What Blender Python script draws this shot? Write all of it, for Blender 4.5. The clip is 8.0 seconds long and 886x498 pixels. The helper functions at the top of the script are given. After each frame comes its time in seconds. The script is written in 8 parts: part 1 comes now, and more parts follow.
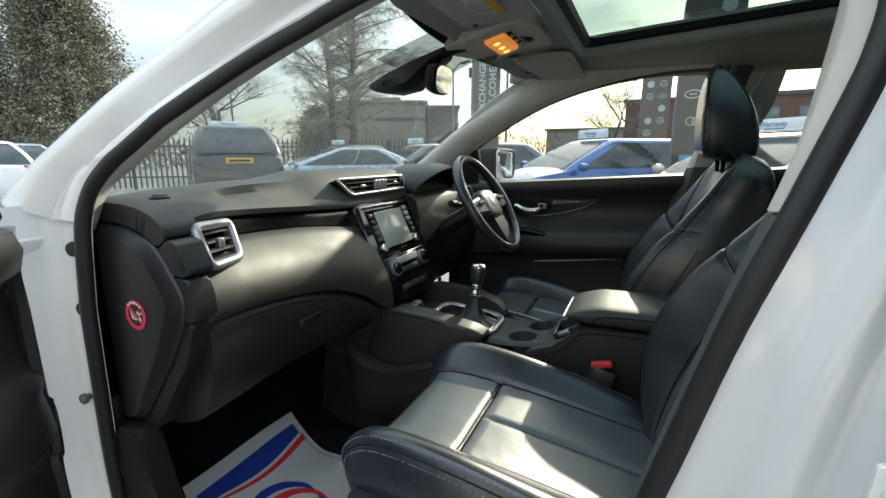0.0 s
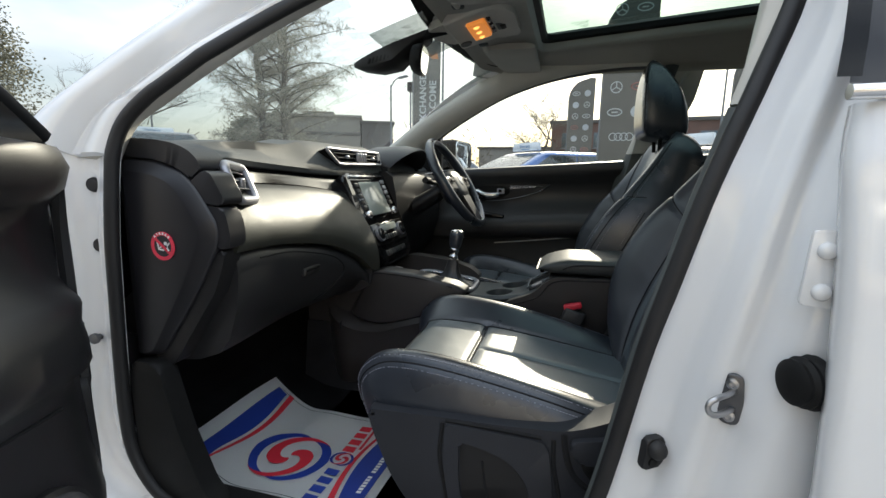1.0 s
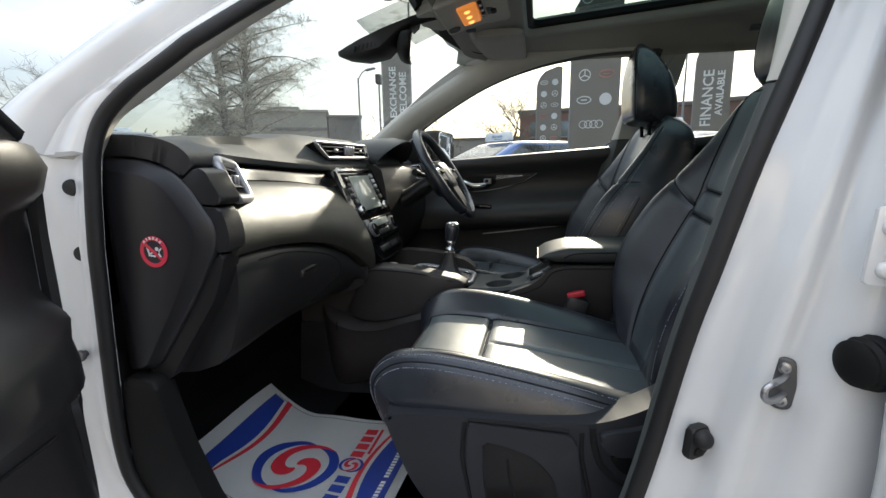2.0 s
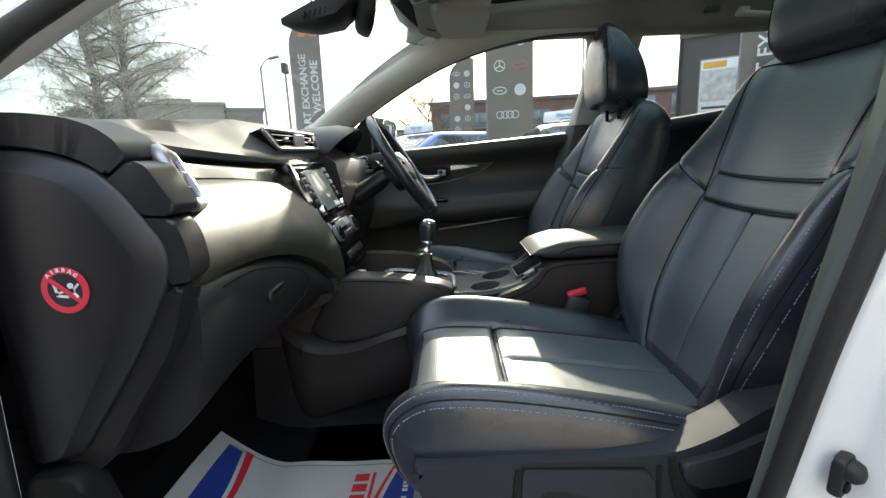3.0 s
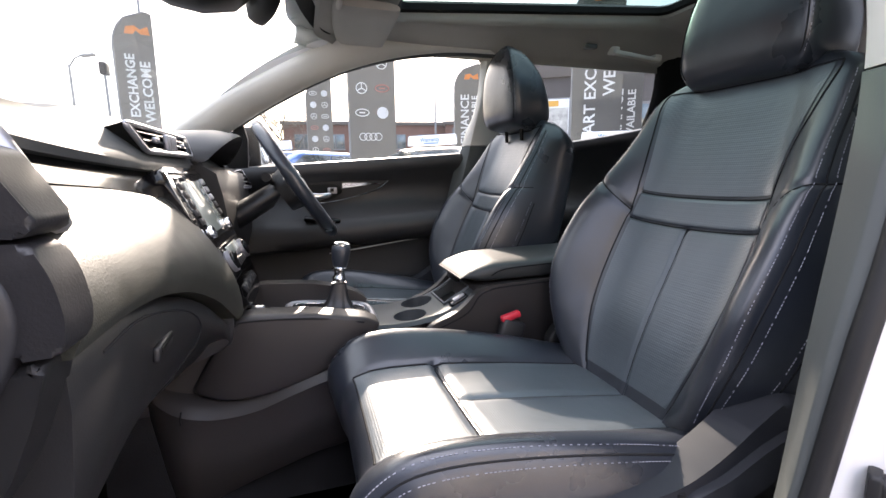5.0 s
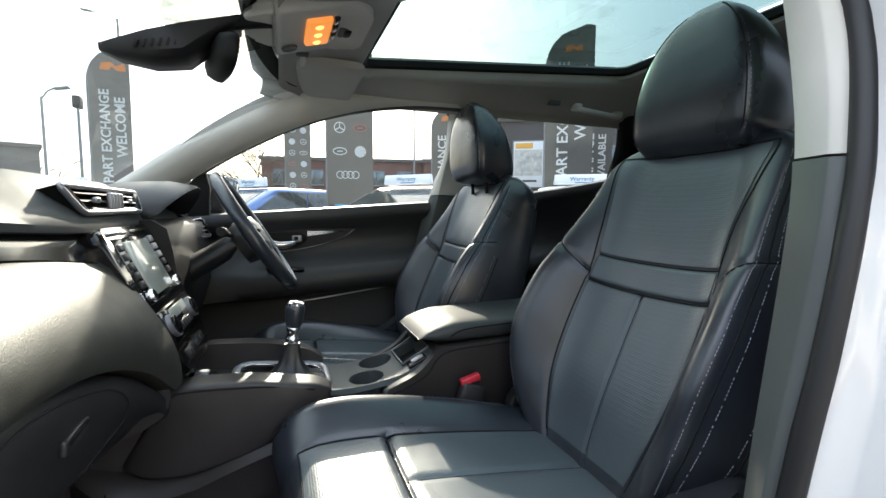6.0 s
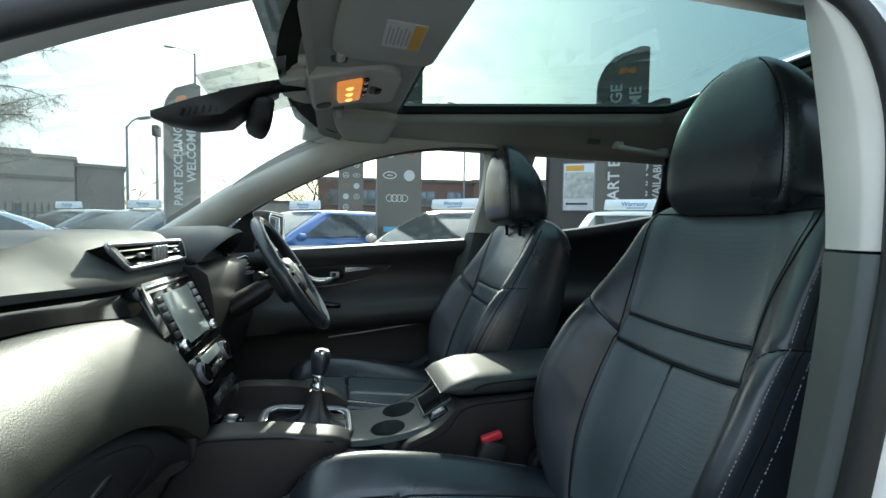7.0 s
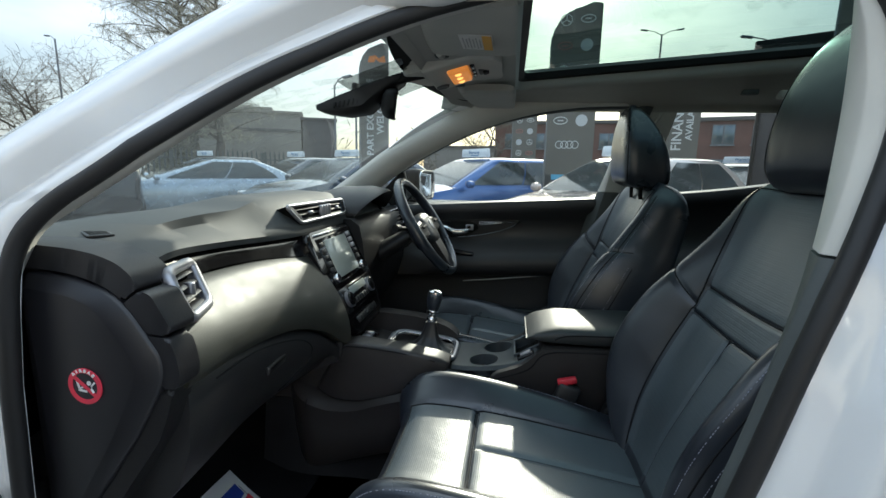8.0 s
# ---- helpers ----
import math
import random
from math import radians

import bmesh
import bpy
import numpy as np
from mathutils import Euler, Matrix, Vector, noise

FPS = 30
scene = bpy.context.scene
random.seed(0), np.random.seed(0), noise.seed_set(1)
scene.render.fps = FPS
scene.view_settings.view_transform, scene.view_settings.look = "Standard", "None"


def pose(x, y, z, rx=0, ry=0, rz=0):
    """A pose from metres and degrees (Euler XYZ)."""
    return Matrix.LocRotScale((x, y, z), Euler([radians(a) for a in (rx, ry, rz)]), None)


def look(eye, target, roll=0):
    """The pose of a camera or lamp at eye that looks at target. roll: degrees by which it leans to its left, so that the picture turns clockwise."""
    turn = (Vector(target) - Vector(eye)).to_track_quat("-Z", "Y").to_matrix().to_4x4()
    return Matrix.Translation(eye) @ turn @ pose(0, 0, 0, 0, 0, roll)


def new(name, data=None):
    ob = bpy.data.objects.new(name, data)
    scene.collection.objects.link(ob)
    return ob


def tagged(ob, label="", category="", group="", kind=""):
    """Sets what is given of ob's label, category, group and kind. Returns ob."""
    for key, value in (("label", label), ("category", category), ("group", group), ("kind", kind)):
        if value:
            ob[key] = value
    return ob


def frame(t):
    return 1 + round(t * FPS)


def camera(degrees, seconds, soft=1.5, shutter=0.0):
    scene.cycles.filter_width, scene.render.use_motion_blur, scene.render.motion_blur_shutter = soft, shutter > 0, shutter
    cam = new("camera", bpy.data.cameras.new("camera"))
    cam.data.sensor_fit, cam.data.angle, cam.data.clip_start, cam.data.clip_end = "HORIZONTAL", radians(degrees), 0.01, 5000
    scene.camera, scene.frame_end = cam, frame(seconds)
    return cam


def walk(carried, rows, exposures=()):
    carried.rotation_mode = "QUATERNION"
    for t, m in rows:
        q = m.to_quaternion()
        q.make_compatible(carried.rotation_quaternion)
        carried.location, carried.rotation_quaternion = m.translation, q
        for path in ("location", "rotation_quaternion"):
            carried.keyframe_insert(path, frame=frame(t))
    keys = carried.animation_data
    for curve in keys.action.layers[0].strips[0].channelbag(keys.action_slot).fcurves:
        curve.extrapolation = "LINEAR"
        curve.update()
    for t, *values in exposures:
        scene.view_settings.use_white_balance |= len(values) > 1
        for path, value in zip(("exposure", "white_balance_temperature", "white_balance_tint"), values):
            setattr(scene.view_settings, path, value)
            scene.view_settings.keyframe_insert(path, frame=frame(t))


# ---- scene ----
cam = camera(89.3, 8.0)
METRES, EYE, TILT, LEAN, TURN = 1.31, 1.16, -12.0, 0.0, 24.0
ROWS = [
    (0.0, 0.0, 0.0, 0.0, 0.0, 0.0, 0.0),
    (0.5, -0.0671, -0.0598, -0.0968, -6.31, 1.63, 0.01),
    (1.0, -0.1088, -0.0721, -0.1151, -8.31, 2.05, 0.89),
    (2.5, -0.1948, 0.013, -0.102, -15.97, 0.04, 5.09),
    (3.0, -0.2439, 0.1195, -0.0824, -22.36, -0.84, 6.91),
    (3.5, -0.311, 0.2266, -0.0781, -28.31, -1.53, 8.12),
    (4.0, -0.3513, 0.2814, -0.0746, -33.59, -1.94, 8.66),
    (4.5, -0.3258, 0.2752, -0.0724, -37.52, -1.63, 8.79),
    (6.0, -0.2579, 0.2468, -0.029, -43.34, 3.68, 8.08),
    (6.5, -0.2487, 0.2375, -0.0018, -41.86, 5.82, 7.53),
    (7.0, -0.2229, 0.2116, 0.0208, -37.12, 6.89, 6.42),
    (7.5, -0.1829, 0.1348, 0.0268, -27.6, 5.37, 4.32),
    (8.0, -0.1573, 0.0329, 0.0295, -15.24, 1.51, 2.05),
]
# seconds, stops, kelvin, tint
EXPOSURES = [(0.0, 1.12, 6480, 2), (1.0, 1.06, 6480, 6), (2.5, 1.28, 6500, 8), (3.0, 1.58, 6480, 6), (3.5, 1.92, 6630, 17), (4.5, 2.38, 6580, 22), (6.0, 1.76, 6330, 7), (7.0, 1.28, 5860, -4), (8.0, 0.95, 5960, 1)]
walk(cam, [(t, pose(0, -1.155, EYE, TILT, LEAN, TURN) @ pose(METRES * x, METRES * y, METRES * z, 90 + pitch, roll, yaw)) for t, x, y, z, yaw, pitch, roll in ROWS], EXPOSURES)

# ---- sky and sun: the sun stands over the driver's side, a little towards the tail ----
SUN_AZ, SUN_EL = radians(84.5), radians(25.5)
world = bpy.data.worlds.new("sky")
scene.world = world
world.use_nodes = True
wn, wl = world.node_tree.nodes, world.node_tree.links
wn.clear()
sky = wn.new("ShaderNodeTexSky")
sky.sky_type, sky.sun_disc = "NISHITA", False
sky.sun_elevation, sky.sun_rotation = SUN_EL, radians(90) - SUN_AZ
sky.dust_density, sky.air_density = 2.0, 1.0
coord = wn.new("ShaderNodeTexCoord")
stretch = wn.new("ShaderNodeMapping")
stretch.inputs["Scale"].default_value = (1.0, 1.0, 2.6)
cloud = wn.new("ShaderNodeTexNoise")
cloud.inputs["Scale"].default_value, cloud.inputs["Detail"].default_value = 2.1, 7.0
ramp = wn.new("ShaderNodeMapRange")
ramp.inputs["From Min"].default_value, ramp.inputs["From Max"].default_value = 0.40, 0.68
ramp.inputs["To Min"].default_value, ramp.inputs["To Max"].default_value = 0.22, 0.88
mixc = wn.new("ShaderNodeMix")
mixc.data_type = "RGBA"
mixc.inputs["B"].default_value = (8.6, 8.7, 8.9, 1)
bg = wn.new("ShaderNodeBackground")
bg.inputs["Strength"].default_value = 0.102
wo = wn.new("ShaderNodeOutputWorld")
wl.new(coord.outputs["Generated"], stretch.inputs["Vector"])
wl.new(stretch.outputs["Vector"], cloud.inputs["Vector"])
wl.new(cloud.outputs["Fac"], ramp.inputs["Value"])
wl.new(ramp.outputs["Result"], mixc.inputs["Factor"])
wl.new(sky.outputs["Color"], mixc.inputs["A"])
# thin cloud is brightest round the sun and duller away from it
SUN_WAY = Vector((math.cos(SUN_EL) * math.cos(SUN_AZ), math.cos(SUN_EL) * math.sin(SUN_AZ), math.sin(SUN_EL)))
toward = wn.new("ShaderNodeVectorMath")
toward.operation = "DOT_PRODUCT"
toward.inputs[1].default_value = SUN_WAY
half = wn.new("ShaderNodeMapRange")
half.inputs["From Min"].default_value, half.inputs["From Max"].default_value = -1.0, 1.0
square = wn.new("ShaderNodeMath")
square.operation, square.inputs[1].default_value = "POWER", 2.0
shade = wn.new("ShaderNodeMath")
shade.operation, shade.inputs[1].default_value, shade.inputs[2].default_value = "MULTIPLY_ADD", 0.26, 1.06
glare = wn.new("ShaderNodeVectorMath")
glare.operation = "SCALE"
wl.new(coord.outputs["Generated"], toward.inputs[0])
wl.new(toward.outputs["Value"], half.inputs["Value"])
wl.new(half.outputs["Result"], square.inputs[0])
wl.new(square.outputs["Value"], shade.inputs[0])
wl.new(mixc.outputs["Result"], glare.inputs[0])
wl.new(shade.outputs["Value"], glare.inputs["Scale"])
height = wn.new("ShaderNodeSeparateXYZ")
rise = wn.new("ShaderNodeMapRange")
rise.inputs["To Min"].default_value, rise.inputs["To Max"].default_value = 0.62, 1.75
dome = wn.new("ShaderNodeVectorMath")
dome.operation = "SCALE"
wl.new(coord.outputs["Generated"], height.inputs["Vector"])
wl.new(height.outputs["Z"], rise.inputs["Value"])
# duller cloud over the bonnet's end of the sky
front = wn.new("ShaderNodeMapRange")
front.inputs["From Min"].default_value, front.inputs["From Max"].default_value = -1.0, 0.1
front.inputs["To Min"].default_value, front.inputs["To Max"].default_value = 0.66, 1.0
both = wn.new("ShaderNodeMath")
both.operation = "MULTIPLY"
wl.new(height.outputs["X"], front.inputs["Value"])
wl.new(rise.outputs["Result"], both.inputs[0])
wl.new(front.outputs["Result"], both.inputs[1])
wl.new(glare.outputs["Vector"], dome.inputs[0])
wl.new(both.outputs["Value"], dome.inputs["Scale"])
# clearer, bluer sky opposite the sun, warm haze round it
tint = wn.new("ShaderNodeMix")
tint.data_type = "RGBA"
tint.inputs["A"].default_value, tint.inputs["B"].default_value = (0.90, 1.0, 1.14, 1), (1.02, 1.0, 0.97, 1)
tinted = wn.new("ShaderNodeVectorMath")
tinted.operation = "MULTIPLY"
wl.new(half.outputs["Result"], tint.inputs["Factor"])
wl.new(dome.outputs["Vector"], tinted.inputs[0])
wl.new(tint.outputs["Result"], tinted.inputs[1])
wl.new(tinted.outputs["Vector"], bg.inputs["Color"])
wl.new(bg.outputs["Background"], wo.inputs["Surface"])

sun_lamp = new("sun", bpy.data.lights.new("sun", "SUN"))
sun_lamp.data.energy, sun_lamp.data.angle, sun_lamp.data.color = 2.0, radians(1.2), (1.0, 0.91, 0.74)
sun_lamp.matrix_world = look(SUN_WAY * 30, (0, 0, 0))

# ---- materials ----
def material(name, base, rough=0.5, metal=0.0, var=0.12, grain=0.0, grain_size=0.002, stain=0.0, stain_size=0.15, coat=0.0, spec=0.5, spread=0.0, cell=False, sheen=0.0, coat_rough=0.06, crease=0.0):
    """A surface with fine relief (grain, metres), blotches of tone and gloss (var, stain) and a tone of its own per object (spread)."""
    m = bpy.data.materials.new(name)
    m.use_nodes = True
    n, l = m.node_tree.nodes, m.node_tree.links
    b = n["Principled BSDF"]
    b.inputs["Roughness"].default_value, b.inputs["Metallic"].default_value = rough, metal
    b.inputs["Coat Weight"].default_value, b.inputs["Specular IOR Level"].default_value = coat, spec
    b.inputs["Coat Roughness"].default_value = coat_rough
    b.inputs["Sheen Weight"].default_value = sheen
    tc = n.new("ShaderNodeTexCoord")
    big = n.new("ShaderNodeTexNoise")
    big.inputs["Scale"].default_value, big.inputs["Detail"].default_value = 1 / stain_size, 5
    l.new(tc.outputs["Object"], big.inputs["Vector"])
    tone = n.new("ShaderNodeMapRange")
    tone.inputs["From Min"].default_value, tone.inputs["From Max"].default_value = 0.3, 0.7
    tone.inputs["To Min"].default_value, tone.inputs["To Max"].default_value = 1 - var, 1 + var
    l.new(big.outputs["Fac"], tone.inputs["Value"])
    hue = n.new("ShaderNodeHueSaturation")
    hue.inputs["Color"].default_value = (*base, 1)
    l.new(tone.outputs["Result"], hue.inputs["Value"])
    if spread:
        info = n.new("ShaderNodeObjectInfo")
        own = n.new("ShaderNodeMapRange")
        own.inputs["To Min"].default_value, own.inputs["To Max"].default_value = 1 - spread, 1 + spread
        mul = n.new("ShaderNodeMath")
        mul.operation = "MULTIPLY"
        l.new(info.outputs["Random"], own.inputs["Value"])
        l.new(own.outputs["Result"], mul.inputs[0])
        l.new(tone.outputs["Result"], mul.inputs[1])
        l.new(mul.outputs["Value"], hue.inputs["Value"])
    l.new(hue.outputs["Color"], b.inputs["Base Color"])
    worn = n.new("ShaderNodeMapRange")
    worn.inputs["To Min"].default_value, worn.inputs["To Max"].default_value = max(0.02, rough - 0.12 - stain), min(1, rough + 0.12)
    l.new(big.outputs["Fac"], worn.inputs["Value"])
    l.new(worn.outputs["Result"], b.inputs["Roughness"])
    if grain:
        if cell:
            fine = n.new("ShaderNodeTexVoronoi")
            fine.inputs["Randomness"].default_value = 0.12
            out = fine.outputs["Distance"]
        else:
            fine = n.new("ShaderNodeTexNoise")
            fine.inputs["Detail"].default_value = 3
            out = fine.outputs["Fac"]
        fine.inputs["Scale"].default_value = 1 / grain_size
        l.new(tc.outputs["Object"], fine.inputs["Vector"])
        bump = n.new("ShaderNodeBump")
        bump.inputs["Strength"].default_value, bump.inputs["Distance"].default_value = min(1, grain), grain_size * 0.22
        l.new(out, bump.inputs["Height"])
        l.new(bump.outputs["Normal"], b.inputs["Normal"])
        if crease:
            soft = n.new("ShaderNodeTexNoise")
            soft.inputs["Scale"].default_value, soft.inputs["Detail"].default_value, soft.inputs["Distortion"].default_value = 9, 2, 0.4
            l.new(tc.outputs["Object"], soft.inputs["Vector"])
            dent = n.new("ShaderNodeBump")
            dent.inputs["Strength"].default_value, dent.inputs["Distance"].default_value = 1.0, crease
            l.new(soft.outputs["Fac"], dent.inputs["Height"])
            l.new(dent.outputs["Normal"], bump.inputs["Normal"])
    return m


def glow(name, colour, strength):
    m = bpy.data.materials.new(name)
    m.use_nodes = True
    b = m.node_tree.nodes["Principled BSDF"]
    b.inputs["Base Color"].default_value = (*colour, 1)
    b.inputs["Emission Color"].default_value = (*colour, 1)
    b.inputs["Emission Strength"].default_value = strength
    return m


def pane_glass(name, tint, gloss=0.04, rough=0.0, dust=0.0):
    """Thin clear glass: light goes straight through, tinted, with a reflection that grows towards the rim."""
    m = bpy.data.materials.new(name)
    m.use_nodes = True
    n, l = m.node_tree.nodes, m.node_tree.links
    n.clear()
    clear = n.new("ShaderNodeBsdfTransparent")
    clear.inputs["Color"].default_value = (*tint, 1)
    shine = n.new("ShaderNodeBsdfGlossy")
    shine.inputs["Roughness"].default_value = rough
    rim = n.new("ShaderNodeLayerWeight")
    rim.inputs["Blend"].default_value = 0.5
    power = n.new("ShaderNodeMath")
    power.operation, power.inputs[1].default_value = "POWER", 4.0
    scale = n.new("ShaderNodeMath")
    scale.operation, scale.inputs[1].default_value, scale.inputs[2].default_value = "MULTIPLY_ADD", 0.6, gloss
    l.new(rim.outputs["Facing"], power.inputs[0])
    l.new(power.outputs["Value"], scale.inputs[0])
    mix = n.new("ShaderNodeMixShader")
    out = n.new("ShaderNodeOutputMaterial")
    l.new(scale.outputs["Value"], mix.inputs["Fac"])
    l.new(clear.outputs["BSDF"], mix.inputs[1])
    l.new(shine.outputs["BSDF"], mix.inputs[2])
    l.new(mix.outputs["Shader"], out.inputs["Surface"])
    if dust:
        film = n.new("ShaderNodeBsdfTranslucent")
        film.inputs["Color"].default_value = (0.9, 0.9, 0.88, 1)
        patch = n.new("ShaderNodeTexNoise")
        patch.inputs["Scale"].default_value, patch.inputs["Detail"].default_value = 3.0, 4.0
        amount = n.new("ShaderNodeMapRange")
        amount.inputs["To Min"].default_value, amount.inputs["To Max"].default_value = dust * 0.6, dust * 1.4
        film_mix = n.new("ShaderNodeMixShader")
        l.new(patch.outputs["Fac"], amount.inputs["Value"])
        l.new(amount.outputs["Result"], film_mix.inputs["Fac"])
        l.new(mix.outputs["Shader"], film_mix.inputs[1])
        l.new(film.outputs["BSDF"], film_mix.inputs[2])
        l.new(film_mix.outputs["Shader"], out.inputs["Surface"])
    return m


def cloth(name, base, through_light=0.45):
    """Thin printed cloth that lets some light through."""
    m = material(name, base, 0.85, var=0.12, grain=0.4, grain_size=0.004, stain_size=0.5)
    n, l = m.node_tree.nodes, m.node_tree.links
    b = n["Principled BSDF"]
    out = n["Material Output"]
    back = n.new("ShaderNodeBsdfTranslucent")
    back.inputs["Color"].default_value = (*base, 1)
    mix = n.new("ShaderNodeMixShader")
    mix.inputs["Fac"].default_value = through_light
    l.new(b.outputs["BSDF"], mix.inputs[1])
    l.new(back.outputs["BSDF"], mix.inputs[2])
    l.new(mix.outputs["Shader"], out.inputs["Surface"])
    return m


M = {}
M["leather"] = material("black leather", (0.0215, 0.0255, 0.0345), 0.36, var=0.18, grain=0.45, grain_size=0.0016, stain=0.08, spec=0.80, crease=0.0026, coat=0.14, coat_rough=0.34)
# base lifted well above the bolsters' leather to imitate the panels' sheen
M["leather_perf"] = material("perforated black leather, sheen in base", (0.0740, 0.0910, 0.1040), 0.42, var=0.14, grain=0.50, grain_size=0.0038, stain=0.06, cell=True, spec=0.95, crease=0.0026, coat=0.28, coat_rough=0.42)
M["valance"] = material("satin seat valance plastic", (0.0230, 0.0245, 0.0300), 0.56, var=0.12, grain=0.35, grain_size=0.0014, spec=0.38)
M["roll"] = material("coarse grained dark dash skin", (0.0150, 0.0142, 0.0160), 0.50, var=0.10, grain=0.45, grain_size=0.0022, stain=0.04, spec=0.55)
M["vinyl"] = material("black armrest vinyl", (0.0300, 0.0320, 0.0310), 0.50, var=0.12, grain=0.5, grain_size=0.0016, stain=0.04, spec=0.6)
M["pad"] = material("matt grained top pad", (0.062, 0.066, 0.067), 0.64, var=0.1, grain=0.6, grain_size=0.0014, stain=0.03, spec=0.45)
M["plastic"] = material("grained dark plastic", (0.0185, 0.0180, 0.0190), 0.44, var=0.12, grain=0.5, grain_size=0.0016, stain=0.04, spec=0.6)
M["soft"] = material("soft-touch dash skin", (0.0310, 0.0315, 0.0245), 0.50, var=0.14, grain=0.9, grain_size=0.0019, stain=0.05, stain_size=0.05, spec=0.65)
M["cap"] = material("grained dark end plastic", (0.0112, 0.0106, 0.0130), 0.46, var=0.10, grain=0.4, grain_size=0.0013, stain=0.04, spec=0.6)
M["hard"] = material("hard dark plastic", (0.0120, 0.0115, 0.0122), 0.50, var=0.14, grain=0.35, grain_size=0.0014, spec=0.4)
M["door"] = material("dark door skin", (0.0270, 0.0265, 0.0275), 0.48, var=0.12, grain=0.4, grain_size=0.0014, spec=0.6)
M["brown"] = material("dark warm plastic", (0.0300, 0.0262, 0.0252), 0.46, spec=0.55, var=0.12, grain=0.4, grain_size=0.0016)
M["piano"] = material("gloss black trim", (0.006, 0.0055, 0.006), 0.09, var=0.3, grain=0.05, grain_size=0.0007, spec=0.35, coat=0.2, stain=0.03)
M["black"] = material("matt black", (0.006, 0.006, 0.006), 0.6, var=0.2, spec=0.25)
M["rubber"] = material("rubber seal", (0.012, 0.0115, 0.012), 0.58, var=0.15, grain=0.3, grain_size=0.0015)
M["carpet"] = material("black carpet", (0.0170, 0.0165, 0.0175), 0.97, var=0.3, grain=1.0, grain_size=0.0025, spec=0.1)
M["liner"] = material("grey woven headliner", (0.40, 0.385, 0.345), 0.9, var=0.06, grain=0.5, grain_size=0.0016, sheen=0.1)
M["liner_dark"] = material("warm grey pillar trim", (0.56, 0.54, 0.49), 0.75, var=0.06, grain=0.4, grain_size=0.0014)
M["trim_grey"] = material("dark grey trim", (0.074, 0.082, 0.080), 0.6, var=0.1, grain=0.4, grain_size=0.0016)
M["white"] = material("white car paint", (0.76, 0.76, 0.76), 0.18, var=0.02, coat=0.8, stain=0.02, stain_size=0.4)
M["chrome"] = material("chrome", (0.82, 0.82, 0.83), 0.10, 1.0, var=0.04)
M["satin"] = material("satin silver plastic", (0.40, 0.40, 0.43), 0.40, 0.75, var=0.05)
M["steel"] = material("bare steel", (0.42, 0.42, 0.43), 0.35, 1.0, var=0.2)
M["steel_dark"] = material("dark steel", (0.12, 0.12, 0.125), 0.4, 0.8, var=0.25)
M["cup"] = material("grey satin console panel", (0.15, 0.165, 0.175), 0.42, 0.3, var=0.06)
M["thread"] = material("pale grey thread", (0.36, 0.36, 0.42), 0.8, var=0.2)
M["seam"] = material("seam shadow thread", (0.006, 0.006, 0.007), 0.9, var=0.1)
M["paper"] = material("white mat paper", (0.95, 0.95, 0.93), 0.35, var=0.02, grain=0.2, grain_size=0.01, spec=0.7)
M["ink_blue"] = material("blue print", (0.018, 0.045, 0.28), 0.5, var=0.08)
M["ink_red"] = material("red print", (0.62, 0.03, 0.05), 0.5, var=0.08)
M["ink_black"] = material("dark print", (0.02, 0.02, 0.025), 0.5)
M["ink_grey"] = material("faint grey print", (0.34, 0.33, 0.32), 0.6)
M["ink_white"] = material("white print", (0.8, 0.8, 0.8), 0.5)
M["red"] = material("red plastic button", (0.65, 0.03, 0.05), 0.35, var=0.06)
M["sticker_red"] = material("red sticker print", (0.72, 0.04, 0.08), 0.45, var=0.05)
M["orange"] = glow("amber map light", (1.0, 0.42, 0.10), 1.0)
M["amber_lens"] = glow("lit amber lens", (0.80, 0.26, 0.05), 0.30)
# light base stands in for what the displays reflect
M["screen"] = material("screen glass", (0.42, 0.45, 0.41), 0.20, var=0.02, coat=0.3)
M["label"] = material("pale warning label", (0.62, 0.60, 0.57), 0.6)
M["label_y"] = material("ochre print", (0.72, 0.38, 0.06), 0.6)
M["mirror"] = material("mirror", (0.85, 0.86, 0.86), 0.02, 1.0, var=0.01)
M["screenglass"] = pane_glass("windscreen glass", (0.74, 0.79, 0.77), 0.02, dust=0.03)
M["sideglass"] = pane_glass("side glass", (0.76, 0.80, 0.79), 0.02, dust=0.010)
M["roofglass"] = pane_glass("green tinted roof glass", (0.205, 0.288, 0.272), 0.02)
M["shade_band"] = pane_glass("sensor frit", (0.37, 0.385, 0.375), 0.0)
M["privacy"] = material("dark privacy glass", (0.05, 0.05, 0.055), 0.06, var=0.05, coat=0.5)

# ---- mesh helpers ----
def part(name, bm, mat, parent=None, label="", smooth=True, sharp=50):
    """Links a bmesh as one mesh object under a thing or a part."""
    me = bpy.data.meshes.new(name)
    bmesh.ops.recalc_face_normals(bm, faces=bm.faces)
    bm.to_mesh(me)
    bm.free()
    me.materials.append(M[mat] if isinstance(mat, str) else mat)
    if smooth:
        for p in me.polygons:
            p.use_smooth = True
        me.set_sharp_from_angle(angle=radians(sharp))
    ob = new(name, me)
    if parent is not None:
        ob.parent = parent
    if label:
        ob["label"] = label
    return ob


def thing(name, label, category, group="", kind="", at=(0, 0, 0)):
    ob = new(name)
    ob.empty_display_size = 0.05
    ob.location = at
    return tagged(ob, label, category, group, kind)


